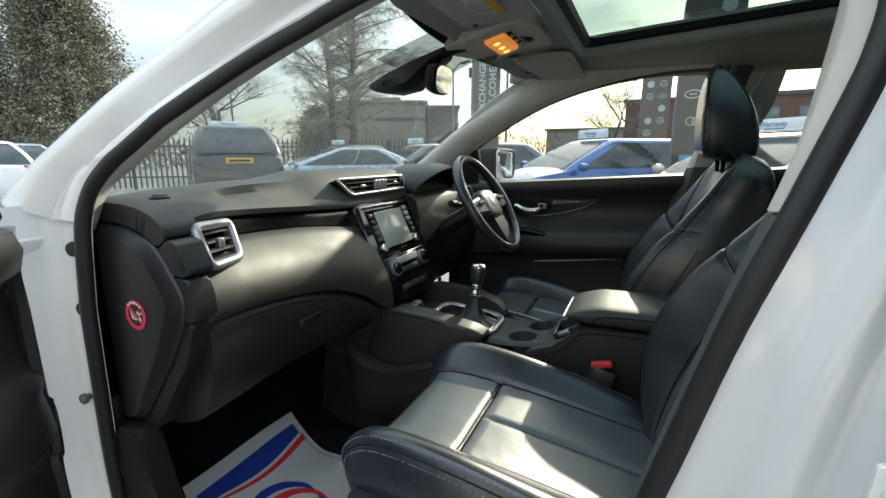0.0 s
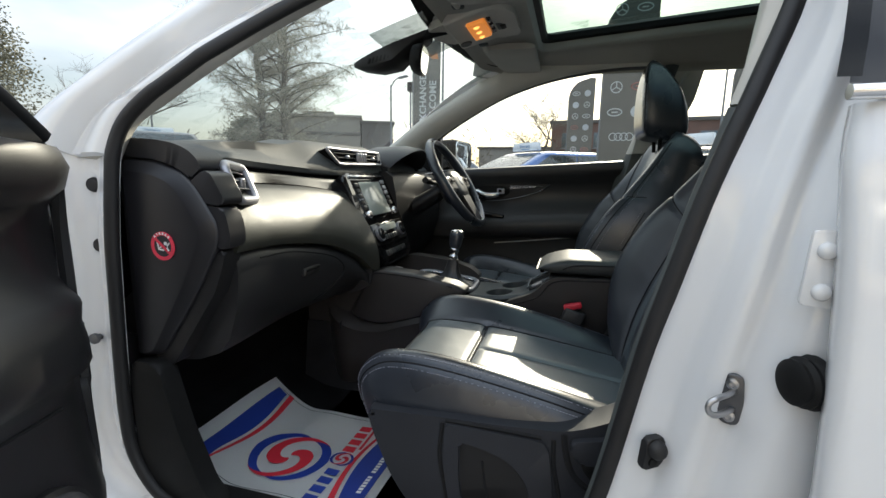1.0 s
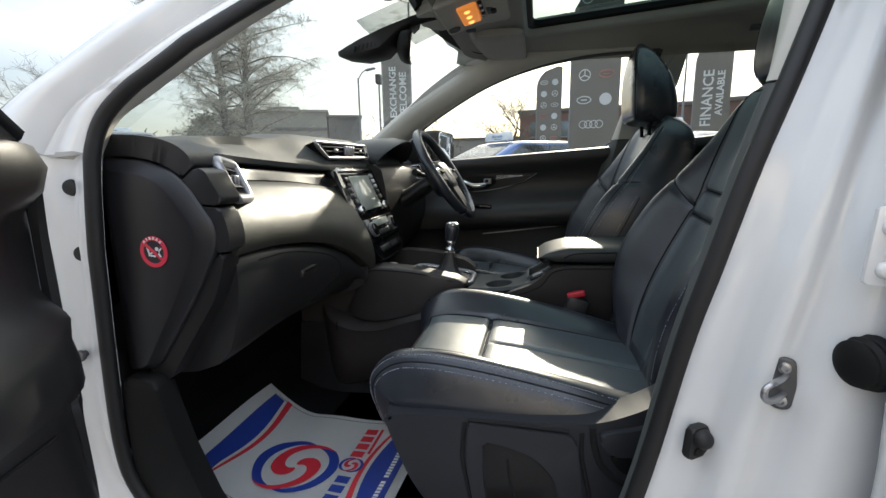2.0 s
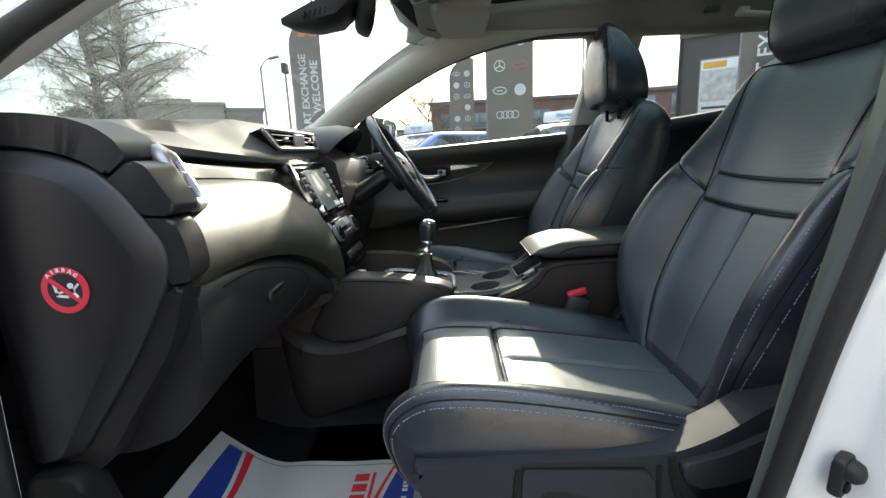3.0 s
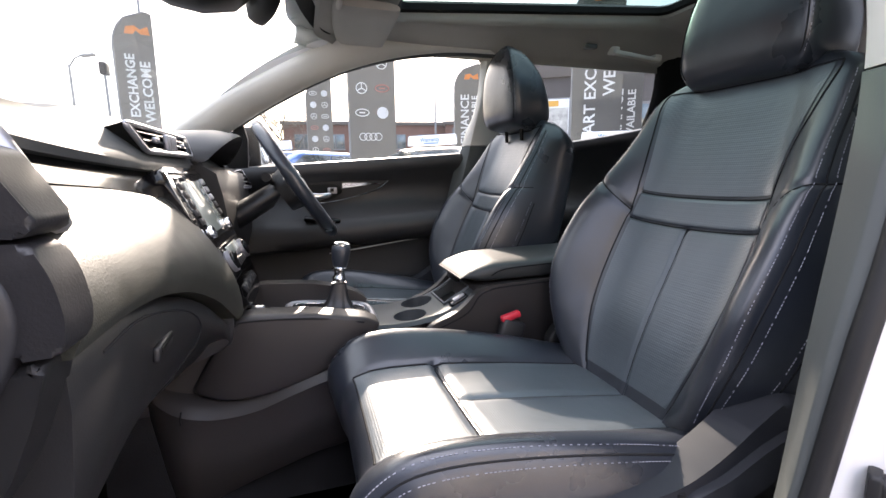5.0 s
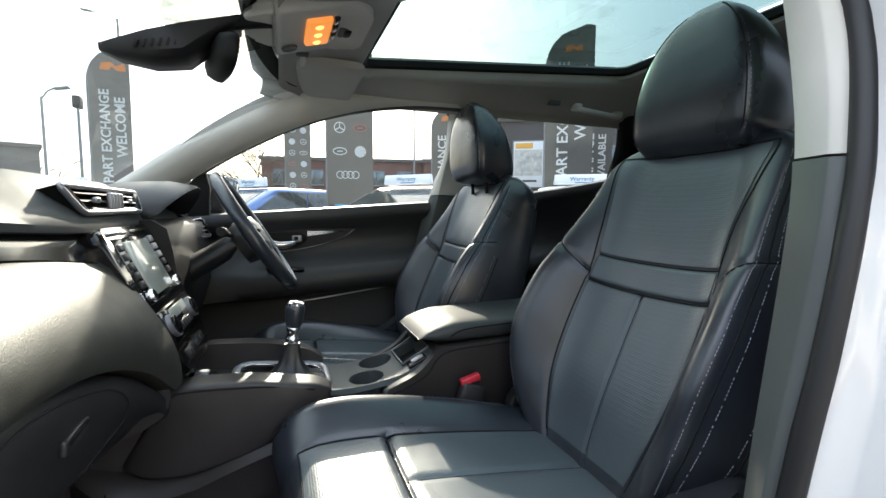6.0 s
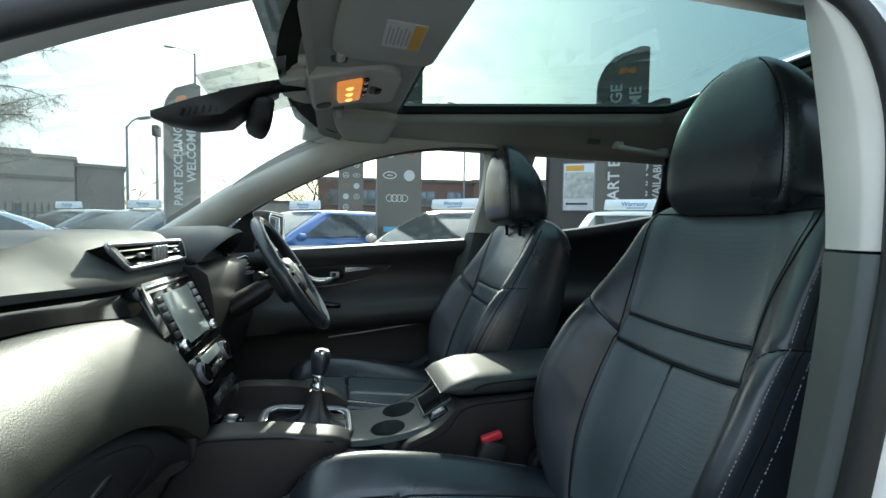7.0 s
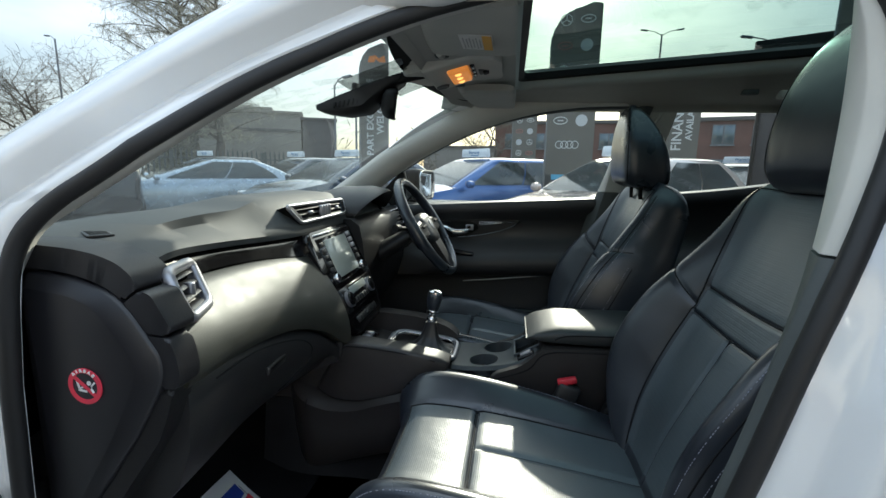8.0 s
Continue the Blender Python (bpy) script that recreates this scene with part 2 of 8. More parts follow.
def box(size, at=(0, 0, 0), bevel=0.004, turn=(0, 0, 0), bm=None, seg=2):
    """A box with rounded edges, added to bm."""
    out = bmesh.new()
    bmesh.ops.create_cube(out, size=1)
    bmesh.ops.scale(out, vec=size, verts=out.verts)
    if bevel:
        bmesh.ops.bevel(out, geom=out.edges[:], offset=min(bevel, min(size) * 0.45), segments=seg, affect="EDGES", profile=0.5)
    bmesh.ops.transform(out, matrix=pose(*at, *turn), verts=out.verts)
    return merged(bm, out)


def merged(bm, out):
    if bm is None:
        return out
    me = bpy.data.meshes.new("join")
    out.to_mesh(me)
    out.free()
    bm.from_mesh(me)
    bpy.data.meshes.remove(me)
    return bm


def loft(rings, closed=True, caps=True, loop=False, bm=None):
    """Skins a row of rings with equal counts of points."""
    out = bmesh.new()
    vs = [[out.verts.new(p) for p in r] for r in rings]
    n = len(vs[0])
    rows = len(vs) if loop else len(vs) - 1
    for i in range(rows):
        a, b = vs[i], vs[(i + 1) % len(vs)]
        for j in range(n if closed else n - 1):
            k = (j + 1) % n
            try:
                out.faces.new((a[j], a[k], b[k], b[j]))
            except ValueError:
                pass
    if caps and closed and not loop:
        for r in (vs[0], vs[-1]):
            try:
                out.faces.new(r)
            except ValueError:
                pass
    return merged(bm, out)


def spline(points, n, closed=False):
    """n points along a smooth curve through the given ones."""
    p = [Vector(q) for q in points]
    k = len(p)
    spans = k if closed else k - 1
    out = []
    for i in range(n):
        u = i / (n if closed else n - 1) * spans
        s = min(int(u), spans - 1)
        f = u - s
        def g(j):
            return p[j % k] if closed else p[max(0, min(k - 1, j))]
        a, b, c, d = g(s - 1), g(s), g(s + 1), g(s + 2)
        out.append(0.5 * ((2 * b) + (c - a) * f + (2 * a - 5 * b + 4 * c - d) * f * f + (3 * b - a - 3 * c + d) * f ** 3))
    return out


def tube(path, radius, seg=8, closed=False, bm=None, flat=1.0):
    """A round bar along a path; radius may be a list."""
    p = [Vector(q) for q in path]
    n = len(p)
    rings = []
    up = Vector((0.13, 0.21, 0.97))
    for i in range(n):
        a, b = (p[(i - 1) % n], p[(i + 1) % n]) if closed else (p[max(0, i - 1)], p[min(n - 1, i + 1)])
        t = (b - a).normalized()
        u = t.cross(up)
        if u.length < 1e-3:
            u = t.cross(Vector((1, 0, 0)))
        u.normalize()
        v = u.cross(t)
        r = radius[i] if isinstance(radius, (list, tuple)) else radius
        rings.append([p[i] + u * (r * math.cos(2 * math.pi * j / seg)) + v * (r * flat * math.sin(2 * math.pi * j / seg)) for j in range(seg)])
    return loft(rings, True, True, closed, bm)


def prism(outline, axis, lo, hi, bevel=0.004, bm=None, seg=2):
    """A flat outline (two coordinates a point) drawn out along an axis from lo to hi, with rounded edges."""
    def place(a, b, c):
        return {"x": (c, a, b), "y": (a, c, b), "z": (a, b, c)}[axis]
    out = bmesh.new()
    lower = [out.verts.new(place(a, b, lo)) for a, b in outline]
    upper = [out.verts.new(place(a, b, hi)) for a, b in outline]
    n = len(outline)
    out.faces.new(lower)
    out.faces.new(upper[::-1])
    for i in range(n):
        out.faces.new((lower[i], upper[i], upper[(i + 1) % n], lower[(i + 1) % n]))
    if bevel:
        rim = [e for e in out.edges if (e.verts[0] in lower) == (e.verts[1] in lower)]
        bmesh.ops.bevel(out, geom=rim, offset=bevel, segments=seg, affect="EDGES", profile=0.5)
    bmesh.ops.triangulate(out, faces=[f for f in out.faces if len(f.verts) > 4])
    return merged(bm, out)


def rounded(points, r, seg=5):
    """A flat outline with its corners rounded; r may be a list."""
    out = []
    n = len(points)
    for i, p in enumerate(points):
        p = Vector(p).to_2d()
        a, b = Vector(points[i - 1]).to_2d() - p, Vector(points[(i + 1) % n]).to_2d() - p
        rr = r[i] if isinstance(r, (list, tuple)) else r
        d = min(rr, a.length * 0.45, b.length * 0.45)
        s, e = p + a.normalized() * d, p + b.normalized() * d
        for k in range(seg + 1):
            f = k / seg
            out.append(tuple((1 - f) ** 2 * s + 2 * f * (1 - f) * p + f * f * e))
    return out


def disc(radius, depth, at, axis=(0, 0, 1), seg=24, bevel=0.0, bm=None, top=None):
    """A round of the given depth standing on at, along axis."""
    out = bmesh.new()
    bmesh.ops.create_cone(out, cap_ends=True, segments=seg, radius1=radius, radius2=radius if top is None else top, depth=depth)
    if bevel:
        rim = [e for e in out.edges if all(abs(abs(v.co.z) - depth / 2) < 1e-6 for v in e.verts)]
        bmesh.ops.bevel(out, geom=rim, offset=bevel, segments=2, affect="EDGES", profile=0.5)
    q = Vector(axis).to_track_quat("Z", "Y").to_matrix().to_4x4()
    bmesh.ops.transform(out, matrix=Matrix.Translation(Vector(at) + Vector(axis).normalized() * depth / 2) @ q, verts=out.verts)
    return merged(bm, out)


def lathe(profile, at, axis=(0, 0, 1), seg=24, bm=None):
    """Turns a profile of (radius, height) round an axis."""
    q = Vector(axis).to_track_quat("Z", "Y").to_matrix()
    rings = [[Vector(at) + q @ Vector((r * math.cos(2 * math.pi * j / seg), r * math.sin(2 * math.pi * j / seg), h)) for j in range(seg)] for r, h in profile]
    return loft(rings, True, True, False, bm)


def ring_band(r0, r1, h, at, axis, seg=40):
    """A flat ring of height h."""
    q = Vector(axis).to_track_quat("Z", "Y").to_matrix()
    rings = [[Vector(at) + q @ Vector((r * math.cos(2 * math.pi * j / seg), r * math.sin(2 * math.pi * j / seg), z)) for r, z in ((r0, 0), (r1, 0), (r1, h), (r0, h))] for j in range(seg)]
    return loft(rings, True, False, True)


def sheet(f, nu, nv, thick=0.0, bm=None):
    """A sheet of points f(u, v), u and v from 0 to 1, drawn out to a thickness against its normal."""
    out = bmesh.new()
    g = [[out.verts.new(f(i / nu, j / nv)) for j in range(nv + 1)] for i in range(nu + 1)]
    for i in range(nu):
        for j in range(nv):
            out.faces.new((g[i][j], g[i + 1][j], g[i + 1][j + 1], g[i][j + 1]))
    if thick:
        bmesh.ops.solidify(out, geom=out.faces[:], thickness=thick)
    return merged(bm, out)


def interp(x, xs, ys):
    return float(np.interp(x, xs, ys))


def letters(text, size, m, mat, parent, name="lettering", bold=0.0, width=1.0):
    """Words in the built-in font, as a flat mesh at the pose m."""
    cu = bpy.data.curves.new("words", "FONT")
    cu.body, cu.size, cu.align_x, cu.align_y = text, size, "CENTER", "CENTER"
    cu.offset, cu.extrude, cu.resolution_u = bold, 0.0006, 2
    tmp = bpy.data.objects.new("words", cu)
    scene.collection.objects.link(tmp)
    bpy.context.view_layer.update()
    me = bpy.data.meshes.new_from_object(tmp.evaluated_get(bpy.context.evaluated_depsgraph_get()))
    bpy.data.objects.remove(tmp)
    bpy.data.curves.remove(cu)
    me.transform(m @ Matrix.Diagonal((width, 1, 1, 1)))
    me.materials.clear()
    me.materials.append(M[mat])
    ob = new(name, me)
    ob.parent = parent
    return ob

# ---- the white car: its shell. X points to the tail, Y to the driver's side, Z up; the nose is at -X ----
def side_y(z):
    """Half the width of the cabin at the door seals, by height."""
    return interp(z, (0.36, 0.9, 1.05, 1.15, 1.21, 1.28, 1.342, 1.414, 1.45), (0.73, 0.745, 0.74, 0.725, 0.70, 0.64, 0.59, 0.55, 0.53))


def smooth(z, zs, ys):
    """Softened course through the given heights."""
    return sum(interp(z + d, zs, ys) for d in (-0.06, -0.04, -0.02, 0, 0.02, 0.04, 0.06)) / 7


def smooth_in(x, xs, ys, reach):
    """The same over a reach of one's own."""
    return sum(interp(x + d * reach, xs, ys) for d in (-1, -0.6, -0.2, 0.2, 0.6, 1)) / 6


def hermite(x, xs, ys):
    """A smooth curve through the given points."""
    x = max(xs[0], min(xs[-1], x))
    i = max(0, min(len(xs) - 2, int(np.searchsorted(xs, x)) - 1))

    def slope(k):
        a, b = max(0, k - 1), min(len(xs) - 1, k + 1)
        return (ys[b] - ys[a]) / (xs[b] - xs[a])

    h = xs[i + 1] - xs[i]
    t = (x - xs[i]) / h
    return ys[i] * (1 + 2 * t) * (1 - t) ** 2 + ys[i + 1] * t * t * (3 - 2 * t) + h * (slope(i) * t * (1 - t) ** 2 - slope(i + 1) * t * t * (1 - t))


def rear_y(z):
    """The same at the middle pillar, which stands more upright."""
    return smooth(z, (0.36, 0.9, 1.05, 1.15, 1.25, 1.33, 1.40, 1.445, 1.48), (0.73, 0.745, 0.74, 0.722, 0.692, 0.670, 0.640, 0.595, 0.55))


def rear_x(z):
    """How far back the middle pillar's front edge stands, by height."""
    return smooth(z, (0.38, 0.425, 0.50, 0.63, 0.82, 0.90, 1.03, 1.10, 1.15, 1.20, 1.25, 1.30, 1.35, 1.40, 1.47), (-0.14, -0.085, -0.045, -0.012, 0.018, 0.040, 0.072, 0.100, 0.118, 0.137, 0.152, 0.156, 0.153, 0.146, 0.135))


def seal_y(x, z):
    f = max(0.0, min(1.0, (x + 0.05) / 0.17))
    return side_y(z) * (1 - f) + rear_y(z) * f


car = thing("white_car", "white five-door family car with its front passenger door open", "car")

# the front doorway's rim, seen from the side, from the sill's front end round to its rear end
RIM = [(-0.70, 0.385), (-0.80, 0.41), (-0.85, 0.48), (-0.862, 0.56), (-0.847, 0.75), (-0.836, 0.87), (-0.825, 1.0), (-0.815, 1.07), (-0.79, 1.115), (-0.735, 1.154), (-0.652, 1.212), (-0.577, 1.28), (-0.474, 1.342), (-0.33, 1.404), (-0.15, 1.440), (0.03, 1.448), (0.105, 1.436), (0.148, 1.40), (0.160, 1.35), (0.163, 1.30), (0.158, 1.25), (0.142, 1.20), (0.123, 1.15), (0.105, 1.10), (0.078, 1.03), (0.046, 0.90), (0.024, 0.82), (-0.007, 0.63), (-0.04, 0.50), (-0.08, 0.425), (-0.15, 0.385)]


def rim_line(n):
    p = spline([(x, z, 0) for x, z in RIM], n, True)
    for _ in range(10):
        p = [(p[i - 1] + 2 * p[i] + p[(i + 1) % n]) / 4 for i in range(n)]
    return p


def rim_path(s, n=150, inset=0.0):
    rear = 0.05 if s > 0 else 0.0
    return [Vector((p.x + rear * max(0, min(1, (p.x + 0.25) / 0.2)), s * (seal_y(p.x, p.y) - inset), p.y)) for p in rim_line(n)]


for s in (-1, 1):
    bm = tube(rim_path(s), 0.0115 if s < 0 else 0.008, 10, True)
    part("door_seal", bm, "rubber", car, "dark rubber door seal")

# screen pillars: white outside, grey trim inside
SEAL_LINE = [(-0.20, 0.545, 1.432), (-0.33, 0.55, 1.404), (-0.474, 0.59, 1.342), (-0.577, 0.64, 1.28), (-0.652, 0.70, 1.212), (-0.735, 0.725, 1.154), (-0.79, 0.735, 1.115), (-0.822, 0.74, 1.05)]
GLASS_LINE = [(-0.42, 0.525, 1.475), (-0.54, 0.55, 1.425), (-0.65, 0.578, 1.358), (-0.76, 0.607, 1.285), (-0.85, 0.63, 1.225), (-0.95, 0.656, 1.158), (-1.03, 0.677, 1.104), (-1.12, 0.70, 1.04)]
for s in (-1, 1):
    outer, inner = [], []
    for a, b in zip(spline(SEAL_LINE, 40), spline(GLASS_LINE, 40)):
        a, b = Vector((a.x, s * a.y, a.z)), Vector((b.x, s * b.y, b.z))
        if s > 0:
            b = a.lerp(b, 0.62)
        d = b - a
        o = Vector((-0.25, s * 1.0, 0.55)).normalized()
        o = (o - d.normalized() * o.dot(d.normalized())).normalized()
        outer.append([a + o * 0.002, a + d * 0.06 + o * 0.013, a + d * 0.19 + o * 0.014, a + d * 0.23 + o * 0.008, a + d * 0.31 + o * 0.010, a + d * 0.355 + o * 0.040, a + d * 0.44 + o * 0.050, a + d * 0.62 + o * 0.052, a + d * 0.84 + o * 0.044, a + d * 0.96 + o * 0.026, b + o * 0.006, b, a])
        inner.append([a - o * 0.003, b - o * 0.004, b - o * 0.022 - d * 0.10, b - o * 0.040 - d * 0.30, a - o * 0.045 + d * 0.35, a - o * 0.034 + d * 0.10, a - o * 0.014])
    part("screen_pillar", loft(outer), "white", car, "gloss white screen pillar")
    if s < 0:
        part("pillar_trim", loft(inner), "liner_dark", car, "pale grey moulded pillar trim")
WINDOW_LINE = [(0.20, 0.552, 1.434), (0.03, 0.556, 1.428), (-0.173, 0.558, 1.394), (-0.365, 0.585, 1.335), (-0.56, 0.665, 1.248), (-0.70, 0.714, 1.165), (-0.80, 0.735, 1.09)]
UPPER_LINE = [(0.16, 0.535, 1.452), (-0.10, 0.530, 1.456), (-0.30, 0.515, 1.446), (-0.41, 0.542, 1.408), (-0.69, 0.622, 1.275), (-0.87, 0.670, 1.160), (-1.0, 0.700, 1.075)]
rings = []
for a, b in zip(spline(WINDOW_LINE, 50), spline(UPPER_LINE, 50)):
    o = Vector((0.10, -0.80, -0.60)).normalized()
    d = b - a
    rings.append([a, a + o * 0.014 + d * 0.02, a + o * 0.026 + d * 0.12, a + o * 0.032 + d * 0.4, a + o * 0.030 + d * 0.7, b + o * 0.018 - d * 0.06, b + o * 0.004, b - o * 0.02, a - o * 0.02])
part("pillar_trim", loft(rings), "liner_dark", car, "pale grey moulded pillar trim")

# hinge pillar and front wing on the open side, down to the sill
rings = []
for k in range(25):
    z = 1.075 - 0.70 * k / 24
    x = interp(z, (0.37, 0.41, 0.48, 0.56, 0.75, 0.87, 1.0, 1.08), (-0.72, -0.80, -0.85, -0.862, -0.847, -0.836, -0.825, -0.812))
    y = -side_y(z)
    f = max(0.0, min(1.0, (z - 0.95) / 0.12))
    rings.append([(x + 0.004, y + 0.012, z), (x - 0.008, y - 0.006, z), (x - 0.03, y + 0.004, z), (x - 0.055, y + 0.016, z), (x - 0.09, y + 0.014, z), (x - 0.12, y - 0.006, z), (x - 0.135, y - 0.06, z), (x - 0.15, y - 0.105, z), (x - 0.19, y - 0.115 + 0.02 * f, z), (x - 0.5, y - 0.11 + 0.05 * f, z), (x - 0.5, y + 0.05, z)])
part("hinge_pillar", loft(rings), "white", car, "gloss white hinge pillar")
def arch(x, centre, low=0.36, r=0.385):
    """The lower edge of a wing, cut out round the wheel."""
    d = abs(x - centre)
    return max(low, 0.335 + math.sqrt(r * r - d * d)) if d < r else low


def wing_point(s, u, v):
    x = -0.97 - 1.03 * u
    z0 = arch(x, -1.28)
    z = z0 + (1.02 - 0.06 * u - 0.10 * u ** 3 - z0) * v
    g = max(0.0, (z - 0.5) / 0.52)
    return (x, s * (0.845 - 0.03 * g * g + 0.02 * math.sin(math.pi * min(1, g)) - 0.05 * u * u - 0.10 * u ** 4), z)


for s in (-1, 1):
    part("front_wing", sheet(lambda u, v: wing_point(s, u, v), 40, 10, 0.02), "white", car, "white front wing")
part("bonnet", sheet(lambda u, v: (-1.20 - 0.95 * u, (v - 0.5) * 1.62, 1.005 - 0.10 * u - 0.22 * u ** 3 - 0.06 * abs(2 * v - 1) ** 3), 14, 16, 0.02), "white", car)
part("wing_corner", prism(rounded([(-0.93, 1.02), (-1.10, 1.03), (-1.22, 1.00), (-1.20, 0.97), (-0.98, 0.95)], 0.01), "y", -0.86, -0.72, 0.012), "white", car)

# sill under the open door, and the far one
for s in (-1, 1):
    bm = prism(rounded([(s * 0.655, 0.395), (s * 0.72, 0.392), (s * 0.765, 0.37), (s * 0.83, 0.34), (s * 0.86, 0.28), (s * 0.84, 0.20), (s * 0.655, 0.20)], 0.015), "x", -1.0, 1.3, 0.0)
    part("sill", bm, "white", car)
part("kick_plate", box((0.62, 0.055, 0.012), (-0.45, -0.688, 0.400), 0.005), "hard", car, "black plastic kick plate")

# middle pillar on the open side
rings = []
for k in range(43):
    z = 1.47 - 1.09 * k / 42
    x = rear_x(z)
    y = -rear_y(z)
    w = interp(z, (0.38, 0.8, 1.1, 1.47), (1.25, 1.05, 0.85, 0.75))
    step = interp(z, (0.38, 0.9, 1.1, 1.3, 1.47), (1.0, 1.0, 0.75, 0.5, 0.4))
    rings.append([(x + 0.005, y + 0.012, z), (x + 0.010, y - 0.006, z), (x + 0.025, y - 0.014 * step, z), (x + 0.044 * w, y - 0.019 * step, z), (x + 0.052 * w, y - 0.026 * step, z), (x + 0.060 * w, y - 0.046 * step, z), (x + 0.067 * w, y - 0.053 * step, z), (x + 0.076 * w, y - 0.055 * step, z), (x + 0.084 * w, y - 0.051 * step, z), (x + 0.093 * w, y - 0.054 * step, z), (x + 0.101 * w, y - 0.068 * step, z), (x + 0.110 * w, y - 0.082 * step, z), (x + 0.125 * w, y - 0.090 * step, z), (x + 0.16 * w, y - 0.086 * step, z), (x + 0.26, y - 0.08 * step, z), (x + 0.26, y + 0.04, z), (x + 0.06, y + 0.05, z)])
part("middle_pillar", loft(rings), "white", car, "gloss white middle pillar")
# its trim inside: pale above, dark grey below
def pillar_corner(z):
    """The trim's inner front corner: x, and y from the car's middle."""
    zs = (0.42, 0.50, 0.63, 0.82, 0.90, 1.03, 1.11, 1.20, 1.30, 1.38, 1.47)
    return smooth(z, zs, (-0.075, -0.034, 0.0, 0.036, 0.061, 0.095, 0.113, 0.128, 0.148, 0.152, 0.156)), smooth(z, zs, (0.700, 0.702, 0.700, 0.690, 0.682, 0.672, 0.664, 0.645, 0.615, 0.598, 0.580))


for s in (-1, 1):
    for name, mat, z0, z1 in (("upper_pillar_trim", "liner_dark", 1.114, 1.445), ("lower_pillar_trim", "trim_grey", 0.42, 1.111)):
        rings = []
        for k in range(33):
            z = z0 + (z1 - z0) * k / 32
            xr = rear_x(z)
            y = rear_y(z)
            xi, yi = pillar_corner(z)
            if s > 0:
                xr, xi = xr + 0.040, xi + 0.040
            g = -0.002 if mat == "trim_grey" else 0.0
            yo = max(y - 0.004, yi + 0.012)
            rings.append([(xr + 0.012, s * yo, z), (xr + 0.001, s * (yo - 0.002), z), (xr * 0.76 + xi * 0.24 - 0.011, s * (yo * 0.76 + yi * 0.24), z), (xr * 0.70 + xi * 0.30 - 0.012, s * (yo * 0.70 + yi * 0.30), z), (xi - 0.003, s * (yi + 0.010 + g), z), (xi + 0.001, s * (yi + 0.002 + g), z), (xi + 0.010, s * (yi + g), z), (xi + 0.08, s * (yi + g), z), (xi + 0.135, s * (yi + 0.010), z), (xi + 0.155, s * (yo - 0.002), z), (xr + 0.03, s * yo, z)])
        part(name, loft(rings), mat, car, "pale grey pillar trim" if mat == "liner_dark" else "dark grey pillar trim")

# rear door on the open side: skin, edge, window and bright strip
rings = []
for k in range(31):
    z = 1.095 - 0.75 * k / 30
    x = interp(z, (0.34, 0.7, 0.86, 0.98, 1.04, 1.055, 1.08, 1.095), (0.158, 0.155, 0.153, 0.148, 0.146, 0.145, 0.150, 0.152))
    y = -interp(z, (0.34, 0.55, 0.75, 0.95, 1.05, 1.095), (0.86, 0.885, 0.892, 0.882, 0.868, 0.856))
    rings.append([(x + 0.018, y + 0.045, z), (x + 0.004, y + 0.030, z), (x, y + 0.012, z), (x + 0.006, y + 0.002, z), (x + 0.016, y, z), (x + 0.25, y - 0.006, z), (x + 0.60, y - 0.006, z), (x + 0.95, y + 0.004, z), (x + 0.95, y + 0.05, z)])
rear_door = part("rear_door", loft(rings), "white", car, "closed white rear door")
part("window_strip", tube([(0.138 + 0.095 * k, -0.862 + 0.0012 * k, 1.102 + 0.002 * k) for k in range(11)], 0.0066, 10, flat=1.0), "chrome", rear_door, "bright metal window strip")
part("window_frame", sheet(lambda u, v: (0.132 + 0.018 * u + 0.070 * v, -0.852 + 0.20 * v ** 1.15, 1.116 + 0.33 * v), 4, 10, 0.016), "piano", rear_door, "gloss black window frame")
part("rear_pane", sheet(lambda u, v: (0.146 + 0.77 * u + 0.070 * v * (1 - u), -0.843 + 0.20 * v ** 1.15, 1.112 + 0.32 * v), 10, 8, 0.005), "privacy", rear_door, "dark privacy glass")

# hardware on the pillars
def striker(at):
    ob = thing("door_striker", "bare steel door striker loop on the white pillar", "door striker", at=at)
    part("plate", prism(rounded([(-0.012, -0.034), (0.012, -0.034), (0.016, 0.0), (0.012, 0.034), (-0.012, 0.034), (-0.016, 0.0)], 0.008), "y", -0.006, 0.0, 0.002), "steel_dark", ob)
    bm = tube(spline([(0.004, -0.002, 0.012), (-0.003, -0.022, 0.012), (-0.014, -0.040, 0.011), (-0.021, -0.046, 0.005), (-0.021, -0.046, -0.005), (-0.014, -0.040, -0.011), (-0.003, -0.022, -0.012), (0.004, -0.002, -0.012)], 40), 0.0040, 10)
    part("loop", bm, "steel", ob)
    for dz in (-0.022, 0.022):
        part("screw", lathe([(0.0078, 0), (0.0078, 0.003), (0.004, 0.0045), (0.004, 0.002)], (0, -0.006, dz), (0, -1, 0), 12), "steel", ob)
    ob.rotation_euler = (0, 0, radians(-22))
    ob.scale = (0.78, 0.86, 0.86)
    return ob


